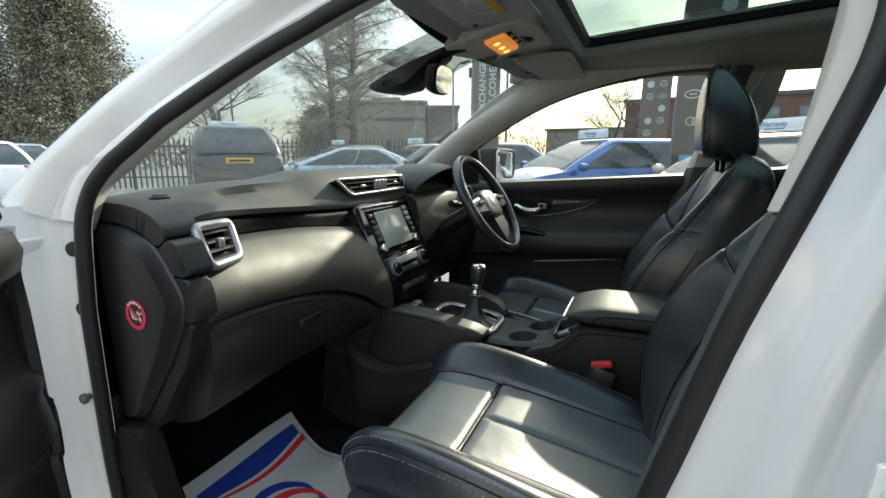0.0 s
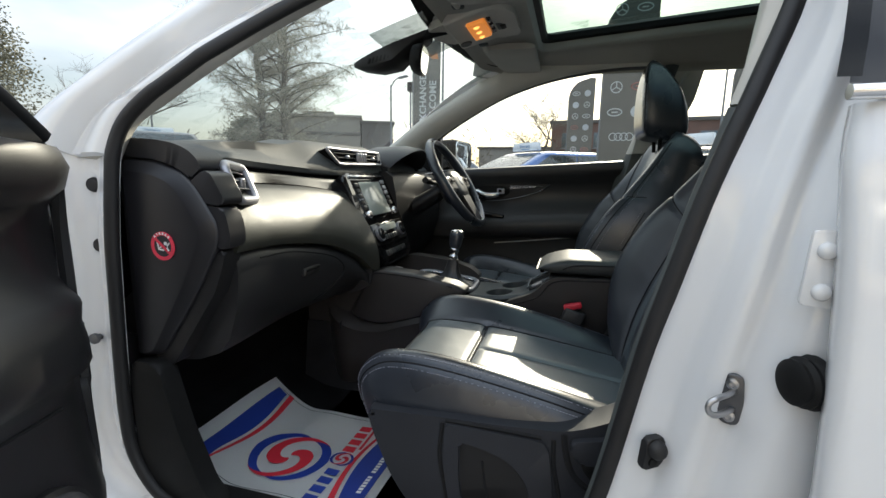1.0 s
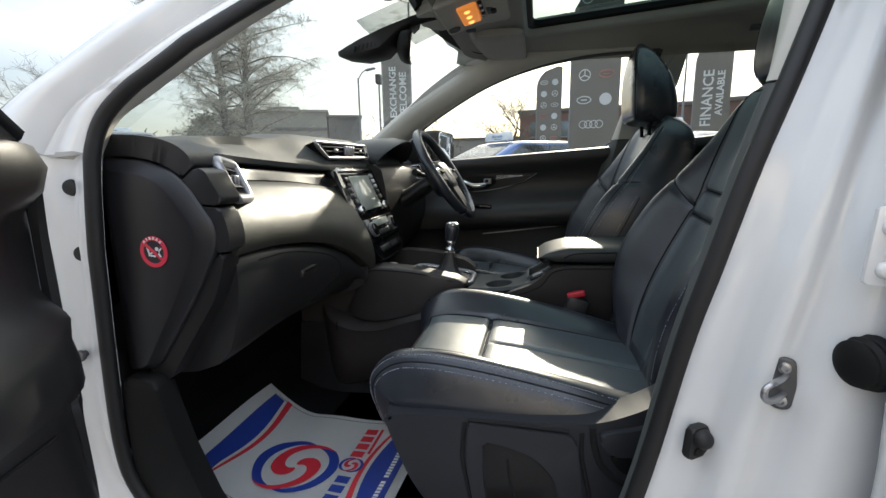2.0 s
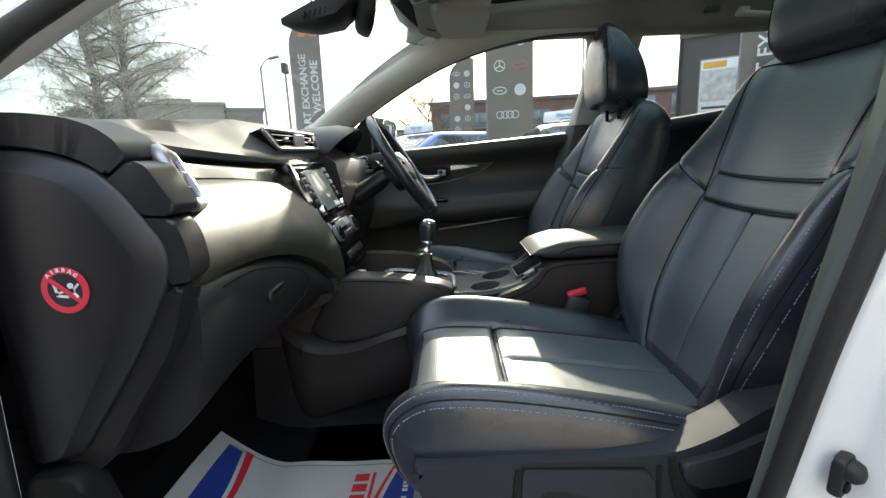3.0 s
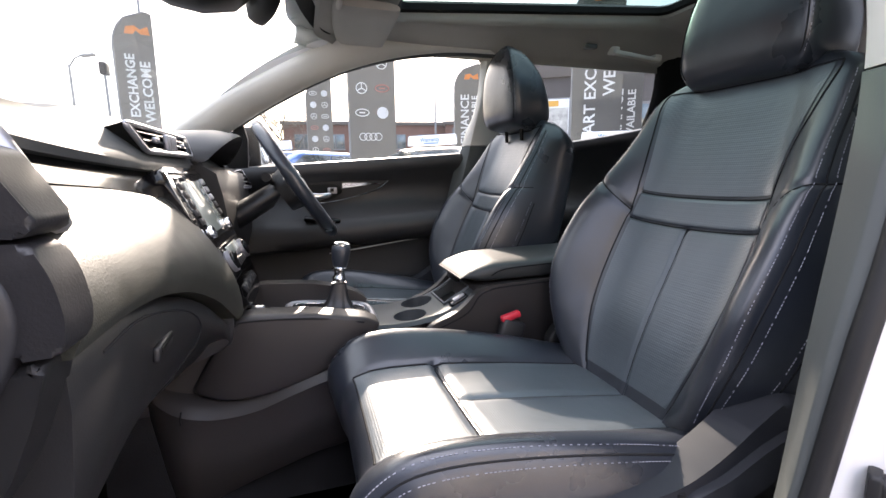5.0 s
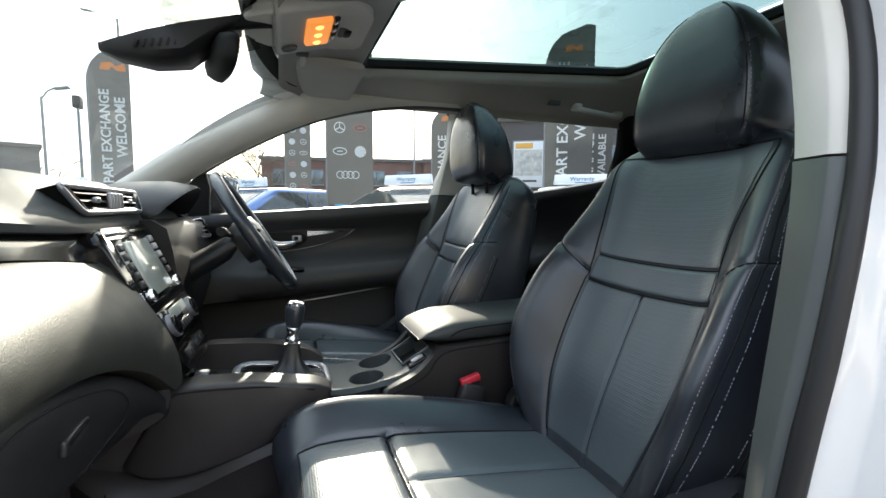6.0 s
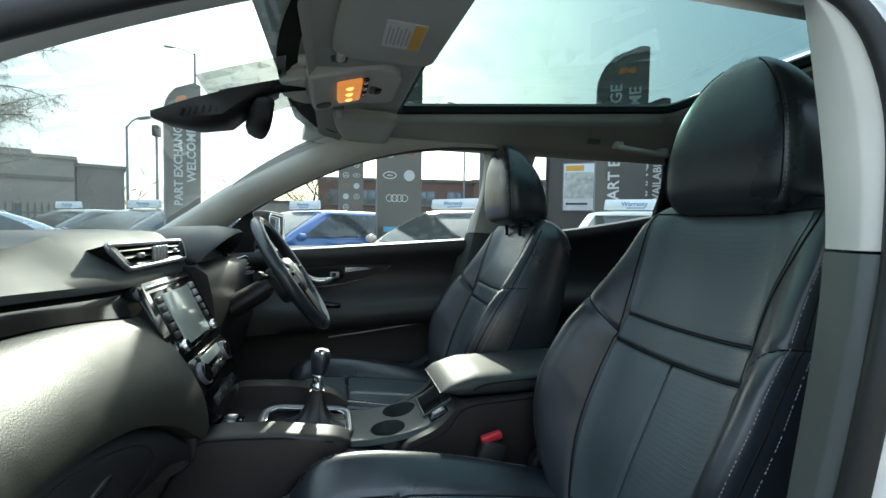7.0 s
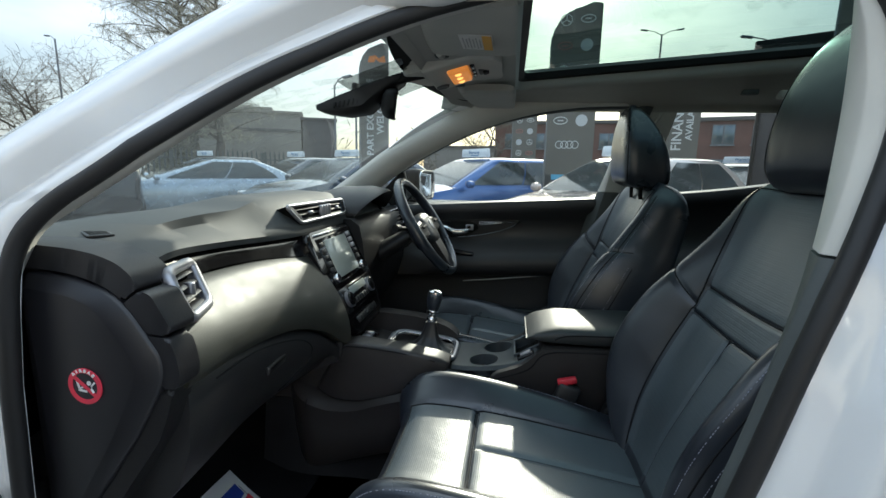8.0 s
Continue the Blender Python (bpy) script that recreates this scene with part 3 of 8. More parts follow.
striker((0.106, -0.795, 0.790))
buffer = thing("door_buffer", "black rubber door stop buffer on the white pillar", "door stop", at=(0.036, -0.764, 0.692))
part("foot", prism(rounded([(-0.022, -0.03), (0.02, -0.026), (0.022, 0.03), (-0.016, 0.03)], 0.008), "y", -0.012, 0.004, 0.004), "rubber", buffer)
part("nose", lathe([(0.017, 0), (0.0175, 0.010), (0.013, 0.018), (0.006, 0.021)], (0.002, -0.010, 0.010), (0, -1, 0.2), 16), "rubber", buffer)
part("button", lathe([(0.009, 0), (0.009, 0.004), (0.004, 0.006)], (-0.002, -0.011, -0.016), (0, -1, 0), 12), "black", buffer)
buffer.rotation_euler = (0, 0, radians(30))
buffer.scale = (0.68, 0.68, 0.68)
hinge = part("door_hinge", prism(rounded([(-0.028, -0.055), (0.03, -0.06), (0.03, 0.055), (-0.022, 0.055)], 0.006), "y", -0.008, 0.0, 0.002), "white", car, "white painted hinge leaf")
hinge.location = (0.150, -0.843, 0.950)
for dz in (-0.034, 0.026):
    part("bolt", lathe([(0.0125, 0), (0.0125, 0.005), (0.009, 0.009), (0.0, 0.0095)], (-0.004, -0.008, dz), (0, -1, 0), 18), "white", hinge)
grom = thing("cable_grommet", "black rubber cable grommet in the door gap", "grommet", at=(0.152, -0.838, 0.836))
part("boot", lathe([(0.0265, -0.004), (0.0270, 0.002), (0.0240, 0.006), (0.0250, 0.010), (0.0215, 0.014), (0.0222, 0.018), (0.0150, 0.022), (0.0, 0.0225)], (0.004, 0, 0), (-0.96, -0.28, 0), 28), "black", grom, "ribbed rubber boot")
part("neck", tube([(0.004, 0.002, 0), (0.030, -0.006, -0.004), (0.055, -0.012, -0.010)], [0.020, 0.016, 0.015], 14), "rubber", grom)
hinge.scale = (0.64, 0.64, 0.64)
for z in (1.0, 0.893):
    cap = thing("rubber_plug", "round black rubber plug in the white hinge pillar", "plug", "plugs in the hinge pillar", at=(-0.884, -0.724, z))
    part("head", lathe([(0.0135, 0), (0.0135, 0.007), (0.0115, 0.012), (0.006, 0.0135), (0, 0.0135)], (0, 0.004, 0), (0.15, -1, 0), 18), "rubber", cap)
bolt = thing("hinge_bolt", "small steel hinge bolt on the white pillar", "bolt", at=(-0.915, -0.724, 0.716))
part("shank", lathe([(0.006, 0), (0.006, 0.012), (0.010, 0.012), (0.010, 0.018), (0.005, 0.021)], (0, 0.003, 0), (0.1, -1, 0), 12), "steel_dark", bolt)

# roof: headliner round the glass, outer skin, glass
def roof_ring(x0, x1, hw, z, r, near=0.0):
    pts = rounded([(x0, -hw - near), (x1, -hw - near), (x1, hw), (x0, hw)], r, 24)
    return [(x, y, z(x, y)) for x, y in pts]


def z_open(x, y):
    return 1.463 + 0.075 * max(0, min(1, (x + 0.2) / 0.95)) ** 0.8


def outer_z(x, y):
    return interp(x, (-0.5, -0.4, -0.1, 0.3, 1.0, 1.6), (1.417, 1.432, 1.44, 1.44, 1.425, 1.38)) - 0.3 * max(0, abs(y) - 0.5) + (0.03 * max(0, min(1, (x + 0.15) / 0.2)) if y < -0.4 else 0.044 * max(0, min(1, (x - 0.15) / 0.2)) if y > 0.4 else 0)


rings = []
for f, dz in ((0, -0.010), (0.06, 0.006), (0.3, 0.0), (0.6, 0.0), (0.85, -0.004), (0.96, -0.010), (1.0, 0.002), (1.0, 0.03)):
    a = [(x + 0.06 * (y / 0.56) ** 2 * max(0, min(1, (-0.2 - x) / 0.2)), y, z) for x, y, z in roof_ring(-0.458, 1.75, 0.560, outer_z, 0.16)]
    b = roof_ring(-0.203, 0.785, 0.385, z_open, 0.05, 0.05)
    rings.append([(p[0] + (q[0] - p[0]) * f, p[1] + (q[1] - p[1]) * f, p[2] + (q[2] - p[2]) * f + dz) for p, q in zip(a, b)])
part("headliner", loft(rings, True, False), "liner", car, "pale grey woven headliner")
rings = [roof_ring(-0.203 - e, 0.785 + e, 0.385 + e, lambda x, y, dz=dz: z_open(x, y) + dz, 0.05, 0.05) for e, dz in ((0.004, 0.012), (-0.016, 0.016), (-0.018, 0.034), (0.01, 0.05))]
part("glass_roof_frame", loft(rings, True, False), "black", car, "black rubber frame round the glass roof")
part("glass_roof", sheet(lambda u, v: (-0.25 + 1.06 * u, -0.48 + 0.91 * v, z_open(-0.25 + 1.06 * u, 0) + 0.052 + 0.012 * math.sin(math.pi * v)), 16, 10, 0.005), "roofglass", car, "green tinted glass roof")
rings = []
for f in range(11):
    w = f / 10
    a = roof_ring(-0.50, 1.9, 0.60, lambda x, y: outer_z(x, y) + 0.045, 0.18)
    b = roof_ring(-0.26, 0.82, 0.44, lambda x, y: z_open(x, y) + 0.052, 0.06, 0.05)
    rings.append([(p[0] + (q[0] - p[0]) * w, p[1] + (q[1] - p[1]) * w, p[2] + (q[2] - p[2]) * w + 0.02 * math.sin(math.pi * w)) for p, q in zip(a, b)])
part("roof_skin", loft(rings, True, False), "white", car, "gloss white roof skin")
# rails over the doors
for s in (-1, 1):
    pts = spline([(-0.48, 0.535, 1.44), (-0.33, 0.565, 1.425), (-0.15, 0.575, 1.462), (0.1, 0.58, 1.47), (0.5, 0.58, 1.468), (1.0, 0.57, 1.45), (1.6, 0.53, 1.40)], 30)
    part("roof_rail", tube([(p.x, s * p.y, p.z) for p in pts], 0.028, 10), "white", car)

# windscreen and its frit
def screen_point(u, v):
    """u from base to head, v across."""
    y = (v - 0.5) * 2
    hw = 0.735 + (0.545 - 0.735) * u
    x = -1.30 + 0.845 * u + 0.17 * y * y * (1 - 0.35 * u)
    z = 1.005 + 0.435 * u + 0.05 * math.sin(math.pi * u) + 0.005 * (1 - y * y) * u
    return Vector((x, y * hw, z))


ws = part("windscreen", sheet(screen_point, 16, 20, 0.004), "screenglass", car, "clear curved windscreen")
ws.visible_shadow = False
part("screen_top_band", sheet(lambda u, v: screen_point(0.955 + 0.045 * u, v) + Vector((0.002, 0, -0.003)), 2, 20, 0.003), "black", car)
part("cowl", sheet(lambda u, v: (-1.42 + 0.22 * u + 0.17 * (2 * v - 1) ** 2, (v - 0.5) * 1.5, 0.995 + 0.012 * u), 4, 16, 0.02), "black", car, "black plastic cowl below the windscreen")

# floor, tunnel hump, bulkhead
part("cabin_floor", sheet(lambda u, v: (-1.05 + 2.7 * u, -0.70 + 1.40 * v, 0.362 + 0.10 * max(0, 1 - u * 9) + 0.015 * max(0, u - 0.3)), 30, 20, 0.03), "carpet", car, "black carpeted floor")
part("bulkhead", sheet(lambda u, v: (-0.96 - 0.20 * u, -0.74 + 1.48 * v, 0.38 + 0.66 * u), 8, 8, 0.03), "carpet", car, "black carpeted bulkhead")
part("footwell_side", box((0.30, 0.04, 0.34), (-1.03, -0.69, 0.54), 0.01), "hard", car)
part("kick_panel", prism(rounded([(-0.845, 0.68), (-0.78, 0.68), (-0.745, 0.55), (-0.70, 0.44), (-0.66, 0.405), (-0.80, 0.405), (-0.845, 0.47)], 0.02), "y", -0.73, -0.69, 0.008), "black", car, "black plastic kick panel")
# wheel-high underbody, so that no daylight comes up from below
part("underbody", box((3.9, 1.5, 0.05), (0.1, 0, 0.27), 0.01), "black", car)
for x in (-1.28, 1.36):
    for s in (-1, 1):
        w = part("wheel", lathe([(0.20, -0.1), (0.31, -0.105), (0.335, -0.08), (0.335, 0.08), (0.31, 0.105), (0.20, 0.1)], (x, s * 0.78, 0.335), (0, 1, 0), 32), "rubber", car, "road wheel with black tyre")
        part("rim", lathe([(0.03, -0.04), (0.19, -0.02), (0.21, 0.09), (0.03, 0.07)], (x, s * 0.80, 0.335), (0, s, 0), 20), "satin", w)
part("tail", sheet(lambda u, v: (1.75 + 0.28 * math.sin(math.pi * min(1, 0.1 + u * 0.7)), (v - 0.5) * 1.6, 0.35 + 1.05 * u), 10, 12, 0.03), "white", car)
part("rear_shelf", box((0.5, 1.2, 0.02), (1.50, 0, 1.0), 0.005), "black", car)

# driver's side wall: middle pillar outside, rear quarter
rings = []
for k in range(13):
    z = 0.9 + 0.55 * k / 12
    y = side_y(z)
    x = interp(z, (0.9, 1.03, 1.175, 1.3, 1.45), (0.10, 0.13, 0.16, 0.205, 0.22))
    rings.append([(x + 0.004, y + 0.008, z), (x + 0.004, y + 0.03, z), (x + 0.145, y + 0.03, z), (x + 0.145, y + 0.008, z)])
part("middle_pillar", loft(rings), "liner_dark", car)
for s in (-1, 1):
    rings = []
    for k in range(13):
        z = 1.05 + 0.40 * k / 12
        y = side_y(z)
        x = interp(z, (1.05, 1.2, 1.3, 1.41, 1.45), (1.02, 1.0, 0.97, 0.922, 0.91))
        rings.append([(x, s * (y + 0.01), z), (x + 0.006, s * (y - 0.02), z), (x + 0.05, s * (y - 0.04), z), (x + 0.13, s * (y - 0.05), z), (x + 0.14, s * y, z)])
    part("rear_pillar_trim", loft(rings), "black", car, "black rear door frame")
    rings = []
    for k in range(13):
        z = 1.0 + 0.45 * k / 12
        y = side_y(z)
        rings.append([(1.30, s * y, z), (1.30, s * (y - 0.05), z), (1.75, s * (y - 0.07), z), (1.75, s * y, z)])
    part("tail_pillar", loft(rings), "liner_dark", car)
    part("quarter_panel", box((0.9, 0.05, 0.62), (1.35, s * 0.75, 0.72), 0.02), "trim_grey", car)
    def hind_point(u, v):
        x = 1.02 + 0.98 * u
        z0 = arch(x, 1.36)
        z = z0 + (1.10 - z0) * v
        return (x, s * (0.885 - 0.03 * max(0, (z - 0.9) / 0.2) ** 2 - 0.10 * u ** 3), z)
    part("rear_wing", sheet(hind_point, 40, 10, 0.02), "white", car, "white rear wing")
    part("quarter_glass", sheet(lambda u, v: (1.06 + 0.62 * u * (1 - 0.35 * v), s * (0.845 - 0.235 * v ** 1.15 - 0.07 * u), 1.12 + 0.29 * v), 8, 6, 0.006), "privacy", car, "dark rear quarter glass")
    part("tail_lamp", box((0.10, 0.22, 0.16), (1.97, s * 0.66, 0.92), 0.04, (0, 0, s * 18)), "red", car, "red tail lamp")
    part("headlamp", box((0.28, 0.26, 0.11), (-1.98, s * 0.62, 0.80), 0.04, (0, 6, -s * 24)), "satin", car, "clear headlamp")


# nose, grille and tail of the car
def nose_point(u, v):
    y = (2 * v - 1)
    z = 0.24 + 0.52 * u
    return (-2.16 + 0.24 * y * y + 0.05 * (2 * u - 1) ** 2 + 0.10 * max(0, u - 0.75), y * 0.80, z)


part("front_bumper", sheet(nose_point, 12, 24, 0.02), "white", car, "white front bumper")
grille = part("grille", box((0.05, 0.62, 0.14), (-2.13, 0, 0.66), 0.02), "black", car, "black front grille")
for k in range(4):
    part("grille_bar", box((0.02, 0.58, 0.012), (-2.158, 0, 0.615 + 0.03 * k), 0.003), "satin", grille)
pl = part("number_plate", box((0.012, 0.52, 0.11), (-2.185, 0, 0.45), 0.003), "paper", car, "number plate")
part("plate_bar", box((0.004, 0.40, 0.05), (-2.193, 0, 0.45), 0.001), "ink_black", pl)
part("rear_window", sheet(lambda u, v: (2.012 - 0.19 * u, (v - 0.5) * (1.30 - 0.16 * u), 1.10 + 0.24 * u), 8, 12, 0.006), "privacy", car, "dark rear window")
part("rear_bumper", sheet(lambda u, v: (2.06 - 0.16 * (2 * v - 1) ** 2, (v - 0.5) * 1.70, 0.28 + 0.34 * u), 6, 20, 0.02), "white", car, "white rear bumper")
# ---- driver's door, closed ----
DOOR_PROFILE = [(0.765, 1.04), (0.735, 1.055), (0.700, 1.050), (0.690, 1.030), (0.700, 1.000), (0.728, 0.975), (0.738, 0.94), (0.735, 0.90), (0.715, 0.868), (0.690, 0.850), (0.668, 0.835), (0.655, 0.810), (0.655, 0.780), (0.668, 0.755), (0.690, 0.742), (0.715, 0.735), (0.722, 0.70), (0.712, 0.62), (0.700, 0.52), (0.705, 0.42), (0.765, 0.40)]


def door_inside(name, x0, x1, parent, rise):
    rings = []
    for k in range(25):
        f = k / 24
        x = x0 + (x1 - x0) * f
        ring = []
        for y, z in DOOR_PROFILE:
            arm = max(0.0, 1 - abs(z - 0.80) / 0.07)
            inward = 0.035 * arm * (1 - min(1, max(0, (x + 0.62) / 0.25)))
            slope = (0.045 * f - 0.030) * max(0.0, min(1.0, 1 - (abs(z - 0.80) - 0.05) / 0.05))
            ring.append((x, y + inward, z + (rise * f - 0.026 * (1 - 0.3 * f) if z > 0.95 else 0.25 * rise * f + slope)))
        rings.append(ring)
    return part(name, loft(rings, True, True), "door", parent)


ddoor = thing("driver_door", "closed driver's door with dark soft trim and chrome handle", "car door")
door_inside("door_panel", -0.80, 0.20, ddoor, 0.057)
part("belt_strip", tube([(-0.72 + 0.09 * k, 0.718, 1.020 + 0.0058 * k) for k in range(10)], 0.008, 6), "rubber", ddoor)
# handle bowl: a long gloss leaf with a chrome lever
leaf = rounded([(-0.545, 0.960), (-0.46, 0.978), (-0.30, 0.984), (-0.165, 0.982), (-0.20, 0.955), (-0.28, 0.928), (-0.38, 0.908), (-0.48, 0.905), (-0.53, 0.925)], [0.02, 0.03, 0.03, 0.004, 0.03, 0.03, 0.03, 0.03, 0.02])
bowl = part("handle_bowl", prism(leaf, "y", 0.722, 0.745, 0.004), "hard", ddoor, "dark handle surround")
part("bowl_recess", prism(rounded([(-0.525, 0.958), (-0.45, 0.971), (-0.36, 0.972), (-0.335, 0.945), (-0.38, 0.914), (-0.47, 0.910), (-0.52, 0.930)], 0.015), "y", 0.719, 0.730, 0.002), "black", bowl)
lever = spline([(-0.492, 0.712, 0.955), (-0.478, 0.700, 0.942), (-0.45, 0.695, 0.929), (-0.41, 0.697, 0.929), (-0.385, 0.702, 0.936)], 12)
part("lever", tube(lever, [0.011, 0.015, 0.019, 0.020, 0.020, 0.020, 0.019, 0.018, 0.017, 0.016, 0.014, 0.010], 12, flat=0.8), "chrome", bowl, "chrome door lever")
part("lock_button", box((0.034, 0.012, 0.024), (-0.378, 0.703, 0.948), 0.004), "satin", bowl, "silver lock button")
part("button_dot", box((0.014, 0.004, 0.012), (-0.380, 0.696, 0.950), 0.001), "black", bowl)
part("trim_strip", sheet(lambda u, v: (-0.34 + 0.165 * u, 0.7195 - 0.001 * v, 0.966 + 0.008 * u - (0.010 * (1 - u)) * (1 - v) + 0.009 * v * (1 - u)), 10, 2, 0.002), "chrome", bowl, "thin silver trim strip")
part("bowl_line", tube(spline([(-0.165, 0.7205, 0.981), (-0.21, 0.7205, 0.951), (-0.29, 0.7205, 0.925), (-0.39, 0.7205, 0.906), (-0.48, 0.7205, 0.903), (-0.528, 0.7205, 0.924)], 30), 0.0022, 6), "chrome", bowl, "thin bright edge line")
part("armrest_line", tube([(-0.40 + 0.05 * k, 0.700 + (0.006 if k < 2 else 0), 0.7120 + 0.0062 * k) for k in range(11)], 0.0028, 6), "label", ddoor, "pale piping along the armrest")
part("map_pocket", box((0.46, 0.03, 0.13), (-0.22, 0.705, 0.54), 0.02), "plastic", ddoor, "dark plastic door pocket")
part("window_switches", box((0.13, 0.05, 0.018), (-0.42, 0.69, 0.842), 0.006, (0, 6, 0)), "piano", ddoor)
pane = part("pane", sheet(lambda u, v: (-0.80 + 1.01 * u + (0.42 * v * (1 - u)) + 0.02 * v * u, 0.742 - 0.185 * v ** 1.2, 1.035 + 0.37 * v), 12, 8, 0.004), "sideglass", ddoor, "clear side window")
pane.visible_shadow = False
# window frame: front corner post, rear edge
part("quarter_post", prism([(-0.82, 1.03), (-0.66, 1.03), (-0.655, 1.13), (-0.668, 1.19)], "y", 0.70, 0.73, 0.004), "black", ddoor, "black mirror sail panel")
rings = []
for k in range(11):
    z = 1.04 + 0.38 * k / 10
    x = 0.138 + 0.085 * k / 10
    y = side_y(z) - 0.006
    rings.append([(x, y, z), (x + 0.004, y - 0.022, z), (x + 0.03, y - 0.024, z), (x + 0.05, y, z), (x + 0.03, y + 0.02, z), (x, y + 0.02, z)])
part("rear_frame", loft(rings), "trim_grey", ddoor)
top = [(-0.70, 0.714, 1.165), (-0.56, 0.665, 1.248), (-0.365, 0.585, 1.335), (-0.173, 0.558, 1.391), (0.03, 0.556, 1.420), (0.214, 0.556, 1.424)]
part("upper_frame", tube(spline(top, 30), 0.011, 8), "trim_grey", ddoor)
def mirror_ring(dx, w, hy, hz):
    """A rounded oblong across the car, for the mirror on the door."""
    return [Vector((-0.665 + dx + 0.20 * (y - 0.95), y, z)) for y, z in rounded([(0.95 - hy * w, 1.110 - hz * w), (0.95 + hy * w, 1.110 - hz * w * 0.85), (0.95 + hy * w, 1.110 + hz * w * 0.9), (0.95 - hy * w, 1.110 + hz * w)], 0.034 * w, 5)]


mirror = part("door_mirror", loft([mirror_ring(dx, w, 0.105, 0.080) for dx, w in ((-0.075, 0.35), (-0.055, 0.75), (-0.015, 0.97), (0.03, 1.0), (0.050, 0.97), (0.054, 0.92))]), "black", ddoor, "black door mirror housing")
part("mirror_glass", loft([mirror_ring(dx, w, 0.094, 0.070) for dx, w in ((0.054, 1.0), (0.0565, 0.98))]), "mirror", mirror)
part("mirror_arm", tube([(-0.69, 0.72, 1.06), (-0.69, 0.80, 1.062), (-0.685, 0.88, 1.075)], 0.022, 10), "black", mirror)

# rear door on the driver's side, inside
rdoor = thing("rear_side_door", "closed rear door with dark inner trim", "car door")
rings = []
for k in range(17):
    f = k / 16
    x = 0.22 + 0.81 * f
    rings.append([(x, y, z + (0.05 + 0.10 * f ** 1.6 if z > 0.95 else 0.02)) for y, z in DOOR_PROFILE])
part("door_panel", loft(rings), "door", rdoor)
part("lever", tube([(0.36, 0.70, 0.955), (0.38, 0.69, 0.947), (0.42, 0.69, 0.948)], 0.009, 8), "chrome", rdoor, "chrome door lever")
part("lock_button", box((0.03, 0.012, 0.02), (0.44, 0.705, 0.962), 0.004), "satin", rdoor)
rp = part("pane", sheet(lambda u, v: (0.24 + 0.80 * u + 0.05 * v - 0.13 * u * v, 0.742 - 0.185 * v ** 1.2, 1.07 + 0.36 * v), 10, 8, 0.004), "sideglass", rdoor, "clear side window")
rp.visible_shadow = False
top = [(0.27, 0.60, 1.30), (0.30, 0.575, 1.385), (0.36, 0.560, 1.434), (0.55, 0.556, 1.442), (0.80, 0.556, 1.438), (0.92, 0.557, 1.428)]
part("upper_frame", tube(spline(top, 24), 0.008, 8), "liner_dark", rdoor)
# outer skins on the driver's side
def skin_y(z):
    return smooth(z, (0.34, 0.55, 0.75, 0.95, 1.05, 1.095), (0.86, 0.885, 0.892, 0.882, 0.868, 0.856))


for owner, x0, x1, top in ((ddoor, -0.93, 0.148, 1.05), (rdoor, 0.156, 1.012, 1.09)):
    part("door_skin", sheet(lambda u, v: (x0 + (x1 - x0) * u, skin_y(0.36 + (top - 0.36) * v) - 0.035 * max(0, -x0 - 0.5) * (1 - u) ** 3, 0.36 + (top - 0.36) * v), 16, 12, 0.02), "white", owner, "white outer door skin")
    part("outer_handle", tube(spline([(x1 - 0.24, 0.895, 0.955), (x1 - 0.20, 0.918, 0.957), (x1 - 0.10, 0.918, 0.959), (x1 - 0.06, 0.895, 0.960)], 16), 0.012, 8), "chrome", owner, "bright outer handle")
    part("window_strip", tube([(x0 + 0.02 + (x1 - x0 - 0.04) * k / 8, 0.858, top - 0.024) for k in range(9)], 0.007, 8), "chrome", owner, "bright window strip")
# near-side rear door trim, inside
nrd = thing("rear_side_door", "closed rear door with dark inner trim", "car door")
part("door_panel", loft([[(0.26 + 0.70 * k / 8, -y, z + 0.03) for y, z in DOOR_PROFILE] for k in range(9)]), "hard", nrd)

# ---- the open passenger door: hinged at the wing, swung wide ----
pdoor = thing("passenger_door", "open white passenger door with dark inner trim", "car door", at=(-0.868, -0.845, 0))
# the door's own axes: x along the door from the hinge, y to the outside skin
skin = []
for z, d in ((0.36, 0.02), (0.45, 0.0), (0.60, -0.01), (0.75, -0.012), (0.92, -0.006), (1.06, 0.012)):
    skin.append([(0.0, 0.02 + d, z), (0.006, 0.002 + d, z), (0.03, d - 0.006, z), (0.55, d - 0.016, z), (1.05, d - 0.006, z), (1.05, 0.03 + d, z), (0.0, 0.045 + d, z)])
part("door_skin", loft(skin), "white", pdoor, "white door skin")
prof = [(0.05, 1.045), (0.075, 1.062), (0.118, 1.055), (0.130, 1.03), (0.120, 1.0), (0.090, 0.975), (0.080, 0.94), (0.084, 0.90), (0.100, 0.868), (0.130, 0.850), (0.155, 0.835), (0.168, 0.810), (0.168, 0.780), (0.150, 0.750), (0.120, 0.735), (0.105, 0.70), (0.112, 0.60), (0.125, 0.52), (0.120, 0.43), (0.09, 0.385), (0.05, 0.38)]
rings = []
for k in range(31):
    f = k / 30
    x = 0.02 + 1.0 * f
    inset = 0.045 * max(0, 1 - f / 0.12) ** 2
    rings.append([(x, max(0.05, y - inset - (0.06 * max(0, 1 - abs(z - 0.8) / 0.08) * max(0, 1 - f / 0.25))), z + 0.05 * f) for y, z in prof])
trim = part("door_trim", loft(rings), "plastic", pdoor, "dark plastic door trim")
part("trim_seam", tube([(0.03 + 0.03 * k, 0.106, 0.70 + 0.002 * k) for k in range(3, 20)], 0.003, 6), "seam", trim)
